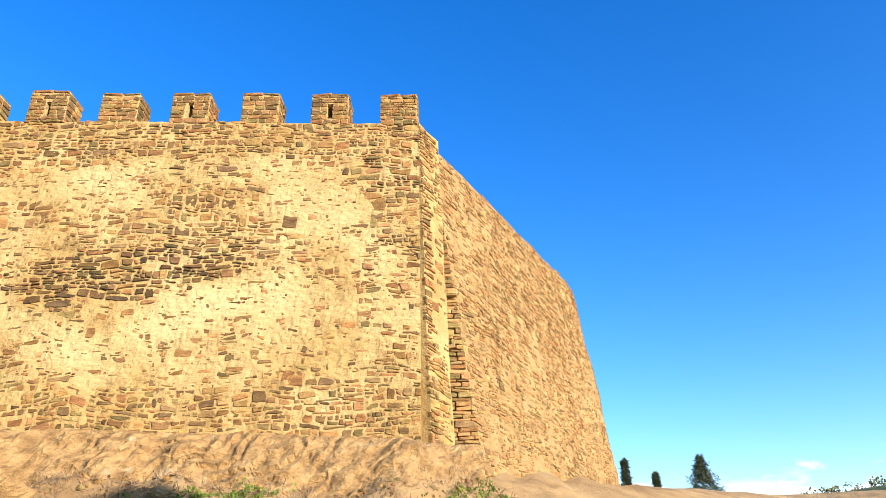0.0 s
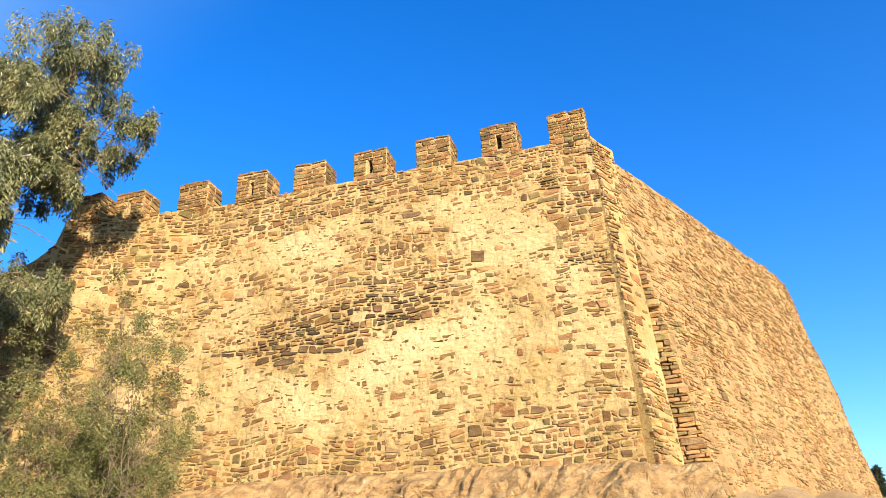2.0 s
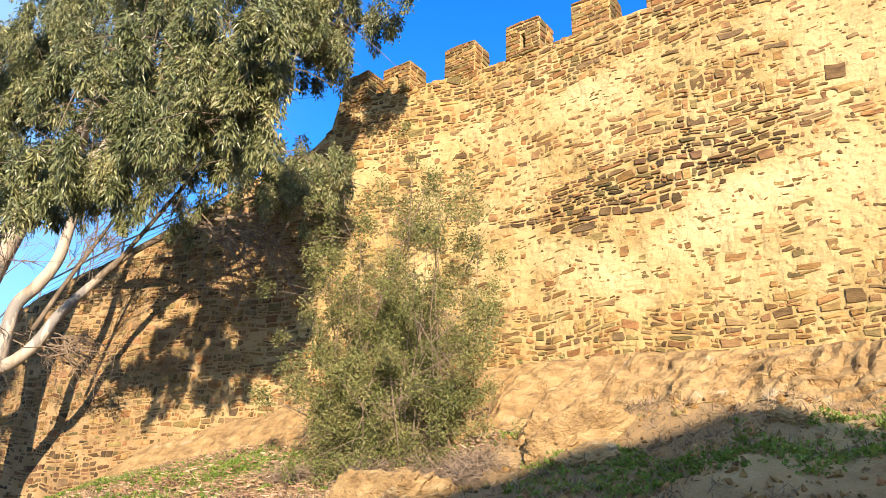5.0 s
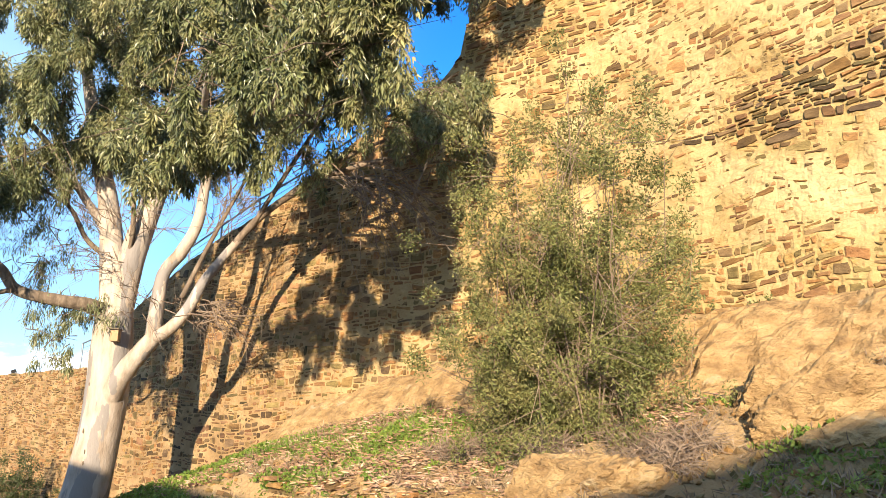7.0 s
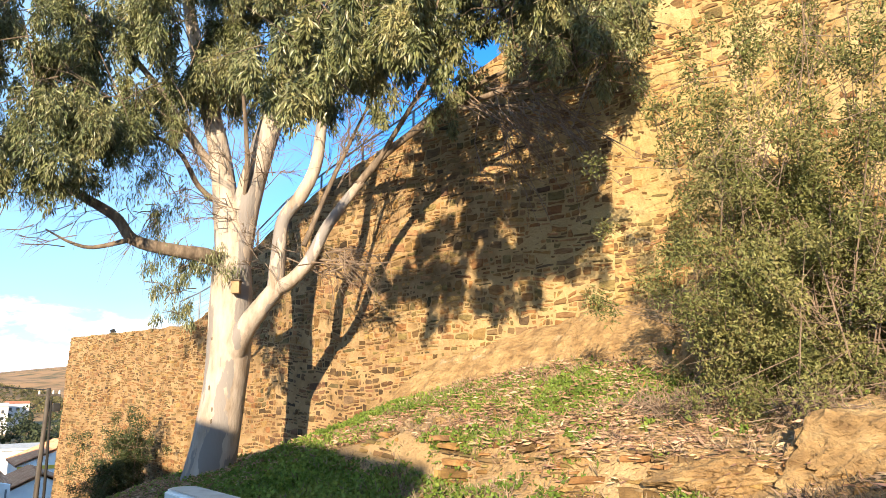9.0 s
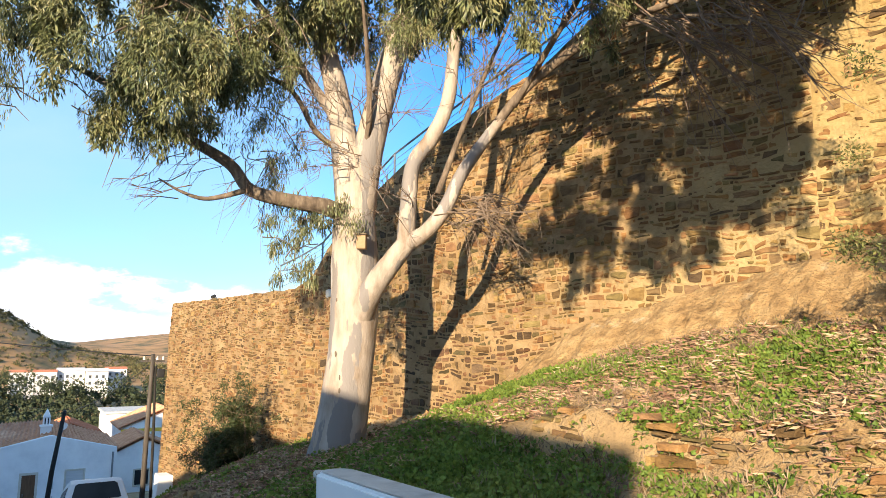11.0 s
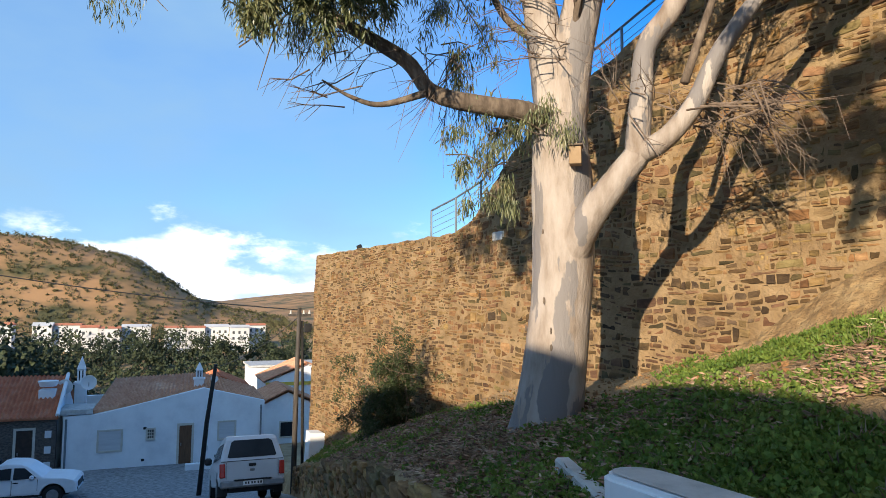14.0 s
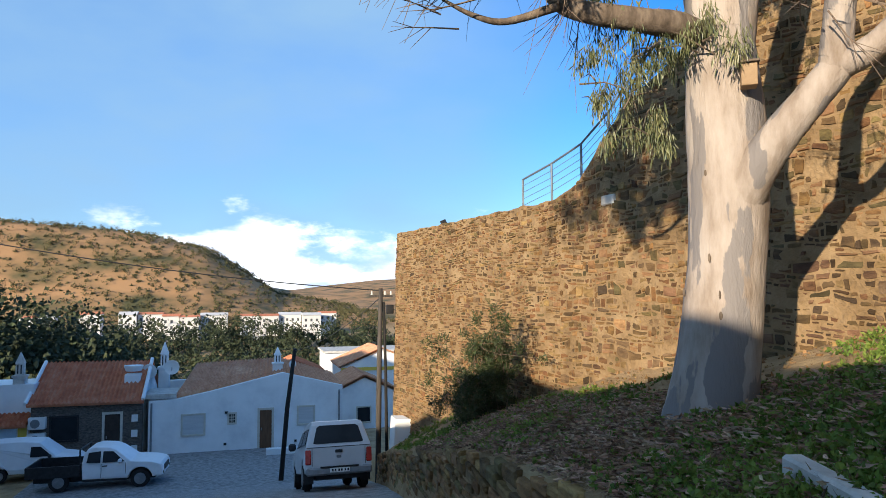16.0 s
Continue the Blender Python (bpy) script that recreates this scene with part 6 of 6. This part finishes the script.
pole([(-42.75, 7.35, -7.0), (-42.5, 7.6, -3.5), (-42.25, 7.9, -0.85)], [0.11, 0.1, 0.08], M_BLACKPOLE, "leaning black tarred pole before the white house")


def cable(name, a, b, sag, label, rad=0.018):
    a, b = Vector(a), Vector(b)
    pts = [a.lerp(b, t / 16) - Vector((0, 0, sag * 4 * (t / 16) * (1 - t / 16))) for t in range(17)]
    v, f = tube_arrays(pts, [rad] * 17, 6)
    return tagged(mesh_object(name, v, f, M_DARK), label, "cable")


cable("overhead_cable", (-33.48, 10.05, 1.68), (-34.9, -6.5, 4.2), 0.35, "black overhead cable running from the pole across the street", 0.02)
cable("overhead_cable", (-33.48, 10.2, 1.55), (-42.25, 7.9, -0.95), 0.3, "thin cable from utility pole to leaning pole", 0.012)

# white plinth with a slanted dark panel
plinth = empty("information_plinth", (-32.2, 10.6, surface_z(-32.2, 10.6)), "white masonry plinth with slanted dark panel", "plinth")
bm = bmesh.new()
prof = [(-0.45, -0.9), (0.55, -0.9), (0.75, -0.1), (0.25, 0.75), (-0.35, 0.78)]
a = [bm.verts.new((0.35, y, z)) for y, z in prof]
b = [bm.verts.new((-0.35, y, z)) for y, z in prof]
bm.faces.new(a)
bm.faces.new(b[::-1])
for i in range(5):
    j = (i + 1) % 5
    bm.faces.new((a[i], b[i], b[j], a[j]))
part("block", bm, M_WHITE, plinth)
pn = part("panel", box_bm((-0.3, -0.42, 0), (0.3, 0.42, 0.03), 0.005), M_DARK, plinth, "dark slanted information panel")
pn.matrix_basis = pose(0, 0.53, 0.35, -60, 0, 0)

# the white parapet by the road
parapet = new("parapet")
parapet.matrix_basis = pose(-10.9, 8.55, 0.0)
tagged(parapet, "low white rendered parapet with worn top", "parapet", kind="structure")
bm = bmesh.new()
n = 24
top, bot = [], []
outline = []
for i in range(9):
    a = math.pi / 2 + math.pi * i / 8
    outline.append((-1.82 + 0.2 * math.cos(a), 0.2 * math.sin(a)))
outline += [(-0.6, -0.2), (2.6, -0.16), (2.6, 0.22), (-0.6, 0.2)]
for z in (-0.6, 0.78):
    ring = [bm.verts.new((x, y, z + (0.06 * (x + 2) / 2 if z > 0 else 0))) for x, y in outline]
    (bot if z < 0 else top).extend(ring)
bm.faces.new(top)
bm.faces.new(bot[::-1])
for i in range(len(outline)):
    j = (i + 1) % len(outline)
    bm.faces.new((bot[i], bot[j], top[j], top[i]))
bmesh.ops.recalc_face_normals(bm, faces=bm.faces)
bmesh.ops.bevel(bm, geom=[e for e in bm.edges if e.verts[0].co.z > 0 and e.verts[1].co.z > 0], offset=0.03, segments=2, affect="EDGES")
part("render_body", bm, M_WHITE, parapet)
bm = bmesh.new()
ring = [bm.verts.new((x * 0.97 - 0.02, y * 0.8, 0.79 + 0.06 * (x + 2) / 2)) for x, y in outline]
bm.faces.new(ring)
part("coping", bm, M_CONCRETE, parapet, "grey worn mortar coping")

slab = new("kerb_slab", None)
slab.matrix_basis = pose(-13.6, 8.82, surface_z(-13.6, 8.82) + 0.05, 0, 3, -14)
tagged(slab, "pale broken concrete kerb slab lying on the bank", "slab")
part("stone", box_bm((-0.75, -0.07, -0.12), (0.75, 0.07, 0.05), 0.02), M_CONCRETE, slab)

# railing along the wall's stepped top
M_RAIL = material("galvanised_rail", [(0.14, 0.17, 0.2), (0.22, 0.25, 0.28)], 5.0, 0.5, 0.05, 40, metal=0.5)
rail = empty("railing", (-25.6, 12.9, 3.6), "blue-grey metal railing with thin wires along the wall walk", "railing")
RAIL_AT = Vector((-25.6, 12.9, 3.6))
posts = [(-27.38, 12.73, 3.6, 4.55), (-26.06, 12.94, 3.6, 4.74), (-24.87, 13.13, 3.6, 4.99), (-23.9, 13.3, 4.2, 5.5), (-22.9, 13.45, 5.0, 6.25), (-21.5, 13.68, 5.6, 6.9), (-20.0, 13.92, 6.0, 7.3), (-18.4, 14.2, 6.6, 7.75), (-16.8, 14.6, 7.0, 8.2), (-15.2, 15.0, 7.6, 8.8)]
for x, y, z0, z1 in posts:
    v, f = tube_arrays([Vector((x, y, z0 - 0.6)) - RAIL_AT, Vector((x, y, z1)) - RAIL_AT], [0.03, 0.03], 8)
    mesh_object("post", v, f, M_RAIL, rail)
for a, b in zip(posts, posts[1:]):
    for k in range(5):
        t = k / 5.5
        pa = Vector((a[0], a[1], a[3] - 0.95 * t)) - RAIL_AT
        pb = Vector((b[0], b[1], b[3] - 0.95 * t)) - RAIL_AT
        r = 0.026 if k == 0 else 0.007
        v, f = tube_arrays([pa, pb], [r, r], 6)
        mesh_object("handrail" if k == 0 else "wire", v, f, M_RAIL, rail)

spot = empty("floodlight", (-30.5, 11.5, top_z(-30.5)), "small dark floodlight on the wall top", "lamp")
part("housing", box_bm((-0.1, -0.07, 0.06), (0.1, 0.07, 0.2), 0.02), M_DARK, spot).rotation_euler = (radians(25), 0, 0)
part("bracket", box_bm((-0.12, -0.03, -0.05), (0.12, 0.03, 0.09), 0.0), M_METAL, spot)
blk = new("pale_block")
blk.matrix_basis = pose(-22.42, float(wall_y(-22.42)) - 0.2, 3.33, 0, 0, 10)
tagged(blk, "pale squared stone set high in the wall", "stone")
part("stone", box_bm((-0.2, -0.06, -0.1), (0.2, 0.14, 0.1), 0.025), M_CONCRETE, blk)

nest = empty("nest_box", (-15.98, 10.15, 3.55), "small pale wooden nest box hung on the trunk", "nest box")
nest.matrix_basis = pose(-16.17, 10.36, 3.62, 0, 0, 55) @ Matrix.Diagonal((0.72, 0.72, 0.72, 1))
part("box_body", box_bm((-0.1, -0.22, -0.16), (0.1, 0.02, 0.14), 0.008), M_BOXWOOD, nest)
part("lid", box_bm((-0.13, -0.27, 0.14), (0.13, 0.04, 0.17), 0.005), M_BARK_D, nest)


# ---------------------------------------------------------------- far side of the valley
rng_far = random.Random(21)
M_HOUSE_FAR = material("far_white_wall", [(0.496, 0.488, 0.48), (0.6, 0.592, 0.584)], 0.2, 0.9, 0.0)
M_PANE_FAR = material("far_dark_pane", [(0.05, 0.055, 0.06), (0.08, 0.085, 0.09)], 0.3, 0.4, 0.0)
y = -128.0
while y < 42:
    w = rng_far.uniform(6, 12)
    x = -352 + rng_far.uniform(-6, 6)
    z = float(ground_z(x, y + w / 2)) + 11.5
    h = rng_far.uniform(2.6, 4.6)
    th = empty("house", (x, y + w / 2, z - h), "distant white village house with red tile roof", "house", "houses across the valley")
    part("wall", box_bm((-8, -w / 2, -13), (0, w / 2, h)), M_HOUSE_FAR, th)
    bm = bmesh.new()
    prof = [(0.4, h), (-8.4, h), (-4, h + rng_far.uniform(0.8, 1.5))]
    a = [bm.verts.new((px, -w / 2 - 0.3, pz)) for px, pz in prof]
    b = [bm.verts.new((px, w / 2 + 0.3, pz)) for px, pz in prof]
    bm.faces.new(a)
    bm.faces.new(b[::-1])
    for i in range(3):
        j = (i + 1) % 3
        bm.faces.new((a[i], b[i], b[j], a[j]))
    part("roof", bm, M_TILE if rng_far.random() < 0.6 else M_HOUSE_FAR, th)
    for k in range(int(w // 2.6)):
        yy = -w / 2 + 1.3 + 2.6 * k
        for zz in (h - 2.3, h - 5.0):
            part("window", box_bm((0.0, yy - 0.5, zz - 0.7), (0.06, yy + 0.5, zz + 0.6)), M_PANE_FAR, th)
    y += w + (rng_far.uniform(1, 9) if rng_far.random() < 0.35 else 0.3)

far_rng = np.random.default_rng(8)
cs, rs, ks = [], [], []
for i in range(1250):
    x = -far_rng.uniform(92, 338)
    yy = far_rng.uniform(-190, 75)
    g = float(ground_z(x, yy))
    hh = (4 + 11 * far_rng.random() ** 1.6) * (1.3 if yy < -34 and x > -210 else 1.0)
    if i < 60:
        x, yy = -far_rng.uniform(118, 165), far_rng.uniform(-60, -15)
        g = float(ground_z(x, yy))
        hh = max(8.0, far_rng.uniform(-6.0, 2.5) - 0.04 * max(0.0, yy + 30) ** 2 - g)
    for k in range(18 if i < 60 else 7):
        cs.append((x + far_rng.normal() * hh * 0.22, yy + far_rng.normal() * hh * 0.22, g + hh * far_rng.uniform(0.25, 0.95)))
        r = hh * far_rng.uniform(0.1, 0.24)
        rs.append((r, r, r))
        ks.append(60)
v, f = leaf_arrays(far_rng, cs, rs, [32] * len(ks), 0.95, 0.42, 0.15, 0.4)
woods = mesh_object("river_woods", v, f, M_TREE_FAR)
tagged(woods, "dark green trees along the valley floor", "woods", kind="stuff")

cs, rs, ks = [], [], []
for i in range(4300):
    x, yy = -far_rng.uniform(385, 620), far_rng.uniform(-330, 90)
    g = float(ground_z(x, yy))
    r = 0.6 + 2.4 * far_rng.random() ** 2
    cs.append((x, yy, g + r * 0.5))
    rs.append((r, r, r * 0.8))
    ks.append(24)
v, f = leaf_arrays(far_rng, cs, rs, ks, 1.6, 0.7, -0.2, 0.4)
M_SCRUB = material("hill_scrub_leaf", [(0.0585, 0.0585, 0.0228), (0.091, 0.0845, 0.0358), (0.13, 0.111, 0.0488)], 0.1, 0.85, 0.0, island=0.3)
for i in range(900):
    x, yy = far_rng.uniform(25, 330), far_rng.uniform(90, 420)
    cs.append((x, yy, float(ground_z(x, yy)) + 1.2))
    r = far_rng.uniform(1.0, 2.6)
    rs.append((r, r, r))
    ks.append(12)
v, f = leaf_arrays(far_rng, cs, rs, ks, 0.9, 0.42, 0.0, 0.3)
scrub = mesh_object("hill_scrub", v, f, M_SCRUB)
tagged(scrub, "low olive-green scrub dotting the hillside", "scrub", kind="stuff")


def conifer(at, height, width, seed):
    r = random.Random(seed)
    g = np.random.default_rng(seed)
    ob = empty("conifer", at, "dark pointed conifer standing beyond the bank", "tree", "conifers")
    v, f = tube_arrays([(0, 0, -1), (0, 0, height * 0.5), (0, 0, height)], [0.22, 0.14, 0.02], 8)
    mesh_object("trunk", v, f, M_BARK_D, ob)
    cs, rs, ks = [], [], []
    for i in range(int(height * 40)):
        t = r.random() ** 0.8
        a = r.uniform(0, 6.28)
        d = width * (1 - t) * r.uniform(0.3, 1.0)
        cs.append((math.cos(a) * d, math.sin(a) * d, height * (0.08 + 0.92 * t)))
        rs.append((0.35, 0.35, 0.2))
        ks.append(14)
    v, f = leaf_arrays(g, cs, rs, ks, 0.5, 0.05, 0.2, 0.1)
    mesh_object("crown", v, f, M_TREE_FAR, ob)


for k, (x, yy, top, w) in enumerate(((36.7, 97.0, 13.4, 5.2), (31.2, 99.0, 11.5, 1.0), (27.5, 100.1, 13.4, 1.3))):
    g = float(ground_z(x, yy))
    conifer((x, yy, g), max(3.0, top - g), w, 40 + k)


# ---------------------------------------------------------------- bedrock, boulders and litter on the bank
rng_rock = random.Random(17)
verts, faces = [], []
us, ts = list(np.linspace(-9.6, 1.9, 320)), list(np.linspace(0, 1, 60))
for u in us:
    wy = float(wall_y(min(u, 0.85))) + (0.3 if u > 0.85 else 0)
    reach = 1.7 + 0.7 * fbm(u * 0.5, 0.0, 3.0, 3) - 0.8 * float(sstep(-0.5, 1.9, u)) + 0.6 * float(sstep(-4.5, -6.5, u))
    for t in ts:
        y = wy - 0.12 - reach * (1 - t)
        g = surface_z(u, y)
        lift = (foot_z(u) + 0.2 - g) * float(sstep(0.0, 0.75, t)) * 0.95
        zz = g + lift
        q = (1.1 * u - zz) * 2.6 + 1.6 * fbm(u * 0.7, zz * 0.9, 2.0, 3)
        p = q - math.floor(q)
        hard = 0.5 + 0.5 * math.sin(math.floor(q) * 12.9)
        step = (0.03 + 0.08 * hard) * (p / 0.85 if p < 0.85 else (1 - p) / 0.15) + 0.08 * fbm(u * 2.6, zz * 3.6, 1.0, 5) + 0.1 * abs(fbm(u * 0.8, zz * 1.2, 5.0, 3))
        k = math.sin(math.pi * min(1.0, t + 0.12))
        verts.append((u + 0.05 * fbm(u * 3, y * 3, 9.0, 2), y - step * k, zz - 0.03 + 0.45 * step * k))
m = len(ts)
for i in range(len(us) - 1):
    for j in range(m - 1):
        a = i * m + j
        faces.append((a, a + m, a + m + 1, a + 1))
bed = mesh_object("bedrock", verts, faces, M_ROCK)
tagged(bed, "tilted brown bedrock outcrop under the tower wall", "rock", kind="structure")
verts, faces = [], []
us = list(np.linspace(-17.2, -9.5, 110))
for u in us:
    wy = float(wall_y(u))
    reach = 1.25 + 0.4 * fbm(u * 0.5, 0.0, 8.0, 3)
    for t in ts:
        y = wy - 0.1 - reach * (1 - t)
        g = surface_z(u, y)
        lift = 0.55 * float(sstep(0.0, 0.8, t)) * float(sstep(-17.3, -15.0, u))
        verts.append((u, y, g - 0.05 + lift + (0.1 * abs(fbm(u * 2.2 + y, y * 0.6, 2.0, 4)) + 0.04 * fbm(u * 6, y * 6, 3.0, 3)) * math.sin(math.pi * min(1.0, t + 0.15))))
for i in range(len(us) - 1):
    for j in range(m - 1):
        a = i * m + j
        faces.append((a, a + m, a + m + 1, a + 1))
bed2 = mesh_object("bedrock", verts, faces, M_ROCK)
tagged(bed2, "smooth tan bedrock shelf at the foot of the wall", "rock", kind="structure")


def boulder(at, size, turn, label="angular brown boulder half sunk in the bank", seed=0):
    r = random.Random(seed)
    bm = bmesh.new()
    bmesh.ops.create_icosphere(bm, subdivisions=5 if size[0] > 0.9 else 4, radius=1)
    cuts = [Vector((r.gauss(0, 1), r.gauss(0, 1), r.gauss(0, 1))).normalized() for _ in range(20)]
    for v in bm.verts:
        n = v.co.normalized()
        k = 1.25
        for c in cuts:
            d = n.dot(c)
            if d > 0.1:
                k = min(k, 0.66 / d)
        p = n * k
        p += n * (0.14 * abs(fbm(p.x * 1.8 + seed, p.y * 1.8, p.z * 3.5, 4)) + 0.07 * fbm(p.x * 6, p.y * 6, p.z * 9, 4))
        p -= n * 0.16 * math.exp(-(fbm(p.x * 1.3 + 5 * seed, p.y * 1.3, p.z * 0.6, 3) / 0.035) ** 2)
        v.co = Vector((p.x * size[0], p.y * size[1], p.z * size[2])) * 0.62
    me = bpy.data.meshes.new("boulder")
    bm.to_mesh(me)
    bm.free()
    me.materials.append(M_ROCK)
    ob = new("boulder", me)
    ob.matrix_basis = pose(at[0], at[1], surface_z(at[0], at[1]) + at[2], *turn)
    return tagged(ob, label, "rock", "boulders on the bank")


for k, (at, size, turn) in enumerate((((-6.6, 11.5, 0.0), (1.7, 0.75, 0.6), (25, -22, 12)), ((-4.9, 13.0, 0.1), (1.5, 0.5, 0.75), (15, -40, 18)), ((-5.4, 13.3, 0.05), (0.95, 0.5, 0.55), (20, -35, 20)), ((-4.5, 12.6, 0.0), (0.8, 0.5, 0.4), (0, -20, 40)), ((-6.1, 11.7, -0.05), (0.9, 0.55, 0.42), (10, -15, 10)),
                                     ((-5.0, 11.6, -0.1), (0.55, 0.4, 0.35), (0, 10, 60)), ((-7.6, 11.3, -0.18), (1.1, 0.6, 0.4), (0, -8, 15)), ((-2.6, 13.6, -0.05), (0.5, 0.3, 0.22), (0, 10, 10)),
                                     ((-1.6, 13.4, -0.05), (0.34, 0.25, 0.2), (10, 0, 30)), ((-0.8, 14.6, 0.0), (0.5, 0.3, 0.28), (0, -20, 10)), ((0.4, 15.2, 0.05), (0.45, 0.3, 0.3), (0, 10, 0)),
                                     ((-9.2, 11.2, -0.15), (0.8, 0.45, 0.3), (0, 5, -10)), ((-11.6, 11.4, 0.02), (0.26, 0.18, 0.12), (0, 5, 0)), ((-3.5, 14.4, 0.1), (0.55, 0.3, 0.3), (0, -30, 15)))):
    boulder(at, size, turn, seed=k)


# a low broken face of rubble in the bank
def ledge_place(u, z, out):
    return Vector((u, 10.8 + 0.1 * (u + 11) - out + 0.08 * fbm(u, z, 0.0, 2) + 0.3 * (z - 1.0), z))


stones = rubble(rng_rock, -12.4, -7.0, lambda u: surface_z(u, 10.45 + 0.1 * (u + 11)) - 0.06, lambda u: surface_z(u, 11.1 + 0.1 * (u + 11)) + 0.02, 0.2, 0.075, lambda u, z: 0.04 + rng_rock.uniform(-0.05, 0.05) if fbm(u * 1.2, z * 2, 5.0, 3) > -0.3 else None)
ledge = mesh_object("stone_ledge", *rubble_arrays(stones, ledge_place, rng_rock, 0.25), M_STONE)
tagged(ledge, "crumbling face of rubble stones in the bank", "stones", kind="stuff")

pebbles, pf = [], []
rng_peb = random.Random(31)
for i in range(7500):
    x = rng_peb.uniform(-6.5, 2.5) if i < 5600 else rng_peb.uniform(-22, -6)
    ke = float(np.interp(x, KERB_X, KERB_Y))
    yy = rng_peb.uniform(ke + 2.2, float(wall_y(min(x, 0.8))) - 0.3)
    z = surface_z(x, yy)
    s = 0.014 + 0.07 * rng_peb.random() ** 3.5
    k = len(pebbles)
    q = Euler((rng_peb.uniform(0, 6), rng_peb.uniform(0, 6), rng_peb.uniform(0, 6))).to_matrix()
    for p in ((1, 0, 0), (-1, 0.1, 0), (0.1, 0.8, 0.1), (0, -0.8, 0), (0, 0.1, 0.55), (0.1, 0, -0.55)):
        pebbles.append(Vector((x, yy, z)) + q @ Vector(p) * s * rng_peb.uniform(0.7, 1.2))
    for a, b, c in ((0, 2, 4), (2, 1, 4), (1, 3, 4), (3, 0, 4), (2, 0, 5), (1, 2, 5), (3, 1, 5), (0, 3, 5)):
        pf.append((k + a, k + b, k + c))
peb = mesh_object("loose_stones", pebbles, pf, M_STONE)
tagged(peb, "loose brown stones and rubble strewn on the bank", "stones", kind="stuff")

# weeds, thick near the tree and in bands across the bank
wr = np.random.default_rng(77)


def weeds(count, box, want, length, width, leaves, mat, name, label, droop=-0.8, spread=0.06, lift=0.02, flat=1.0):
    cs, rs, ks = [], [], []
    tries = 0
    while len(cs) < count and tries < count * 12:
        tries += 1
        x, yy = wr.uniform(box[0], box[1]), wr.uniform(box[2], box[3])
        ke = float(np.interp(x, KERB_X, KERB_Y))
        if yy < ke + 0.15 or yy > float(wall_y(min(x, 0.85))) - 0.25:
            continue
        if want(x, yy) < wr.random():
            continue
        cs.append((x, yy, surface_z(x, yy) + lift))
        s = spread * wr.uniform(0.6, 1.5)
        rs.append((s, s, s * 0.5))
        ks.append(leaves)
    v, f = leaf_arrays(wr, cs, rs, ks, length, width, droop, 0.1, flat)
    ob = mesh_object(name, v, f, mat)
    return tagged(ob, label, "weeds", kind="stuff")


def green_mask(x, y):
    n = fbm(x * 0.35, y * 0.5, 2.0, 4)
    shade = float(sstep(11.6, 10.6, y - 0.1 * (x + 14))) * float(sstep(-16.6, -14.2, x)) * float(sstep(-8.5, -11.5, x))
    band = math.exp(-((y - 12.6 - 0.12 * (x + 12)) / 0.75) ** 2) * float(sstep(-17, -14.5, x)) * float(sstep(-6.0, -8.5, x))
    rim = 0.35 * float(sstep(0.15, 0.4, n)) * (1 if x > -6 else 0.35)
    return min(1.0, max(shade * (0.55 + n), 0) + band * (0.75 + n) + rim)


weeds(9000, (-20, 2.5, 8.0, 15.6), green_mask, 0.058, 0.017, 9, M_GRASS, "green_weeds", "fresh green weeds growing on the bank", -0.75, 0.07)
weeds(3600, (-23, -9, 7.9, 11.3), lambda x, y: green_mask(x, y) * 0.8 + 0.03, 0.045, 0.026, 8, M_GRASS, "broad_weeds", "low broad-leaved weeds in the shade", -0.35, 0.09, 0.05)
weeds(600, (-29, -19, 8.8, 11.5), lambda x, y: 0.5 + fbm(x * 0.6, y * 0.6, 5.0, 3), 0.08, 0.025, 8, M_GRASS, "bank_weeds", "sparse green weeds on the lower bank", -0.6, 0.08)
weeds(650, (-9.2, -5.6, 11.9, 12.6), lambda x, y: 0.5 + fbm(x * 1.2, y * 1.2, 9.0, 3), 0.24, 0.005, 7, M_TWIG, "dry_stems", "dead grey stems hanging below the large shrub", 0.35, 0.12, 0.1)
weeds(5200, (-14, 3, 8.0, 15.6), lambda x, y: 0.35 + 0.8 * fbm(x * 0.5, y * 0.7, 13.0, 3), 0.13, 0.006, 7, M_STRAW, "dry_grass", "thin dry grass on the bank", -0.6, 0.06)
weeds(9500, (-24, -13.0, 7.6, 11.2), lambda x, y: float(sstep(11.6, 9.9, y)) * (0.85 + 0.6 * fbm(x * 0.7, y * 0.7, 3.0, 3)), 0.085, 0.013, 6, M_LITTER, "bark_litter", "fallen bark strips and dead leaves under the tree", 0.0, 0.12, 0.02, 0.15)
weeds(4200, (-14, -6.0, 10.9, 13.8), lambda x, y: 0.45 + fbm(x * 0.7, y * 0.7, 23.0, 3), 0.11, 0.011, 5, M_LITTER, "bark_litter", "fallen bark strips scattered over the bank", 0.0, 0.12, 0.02, 0.15)

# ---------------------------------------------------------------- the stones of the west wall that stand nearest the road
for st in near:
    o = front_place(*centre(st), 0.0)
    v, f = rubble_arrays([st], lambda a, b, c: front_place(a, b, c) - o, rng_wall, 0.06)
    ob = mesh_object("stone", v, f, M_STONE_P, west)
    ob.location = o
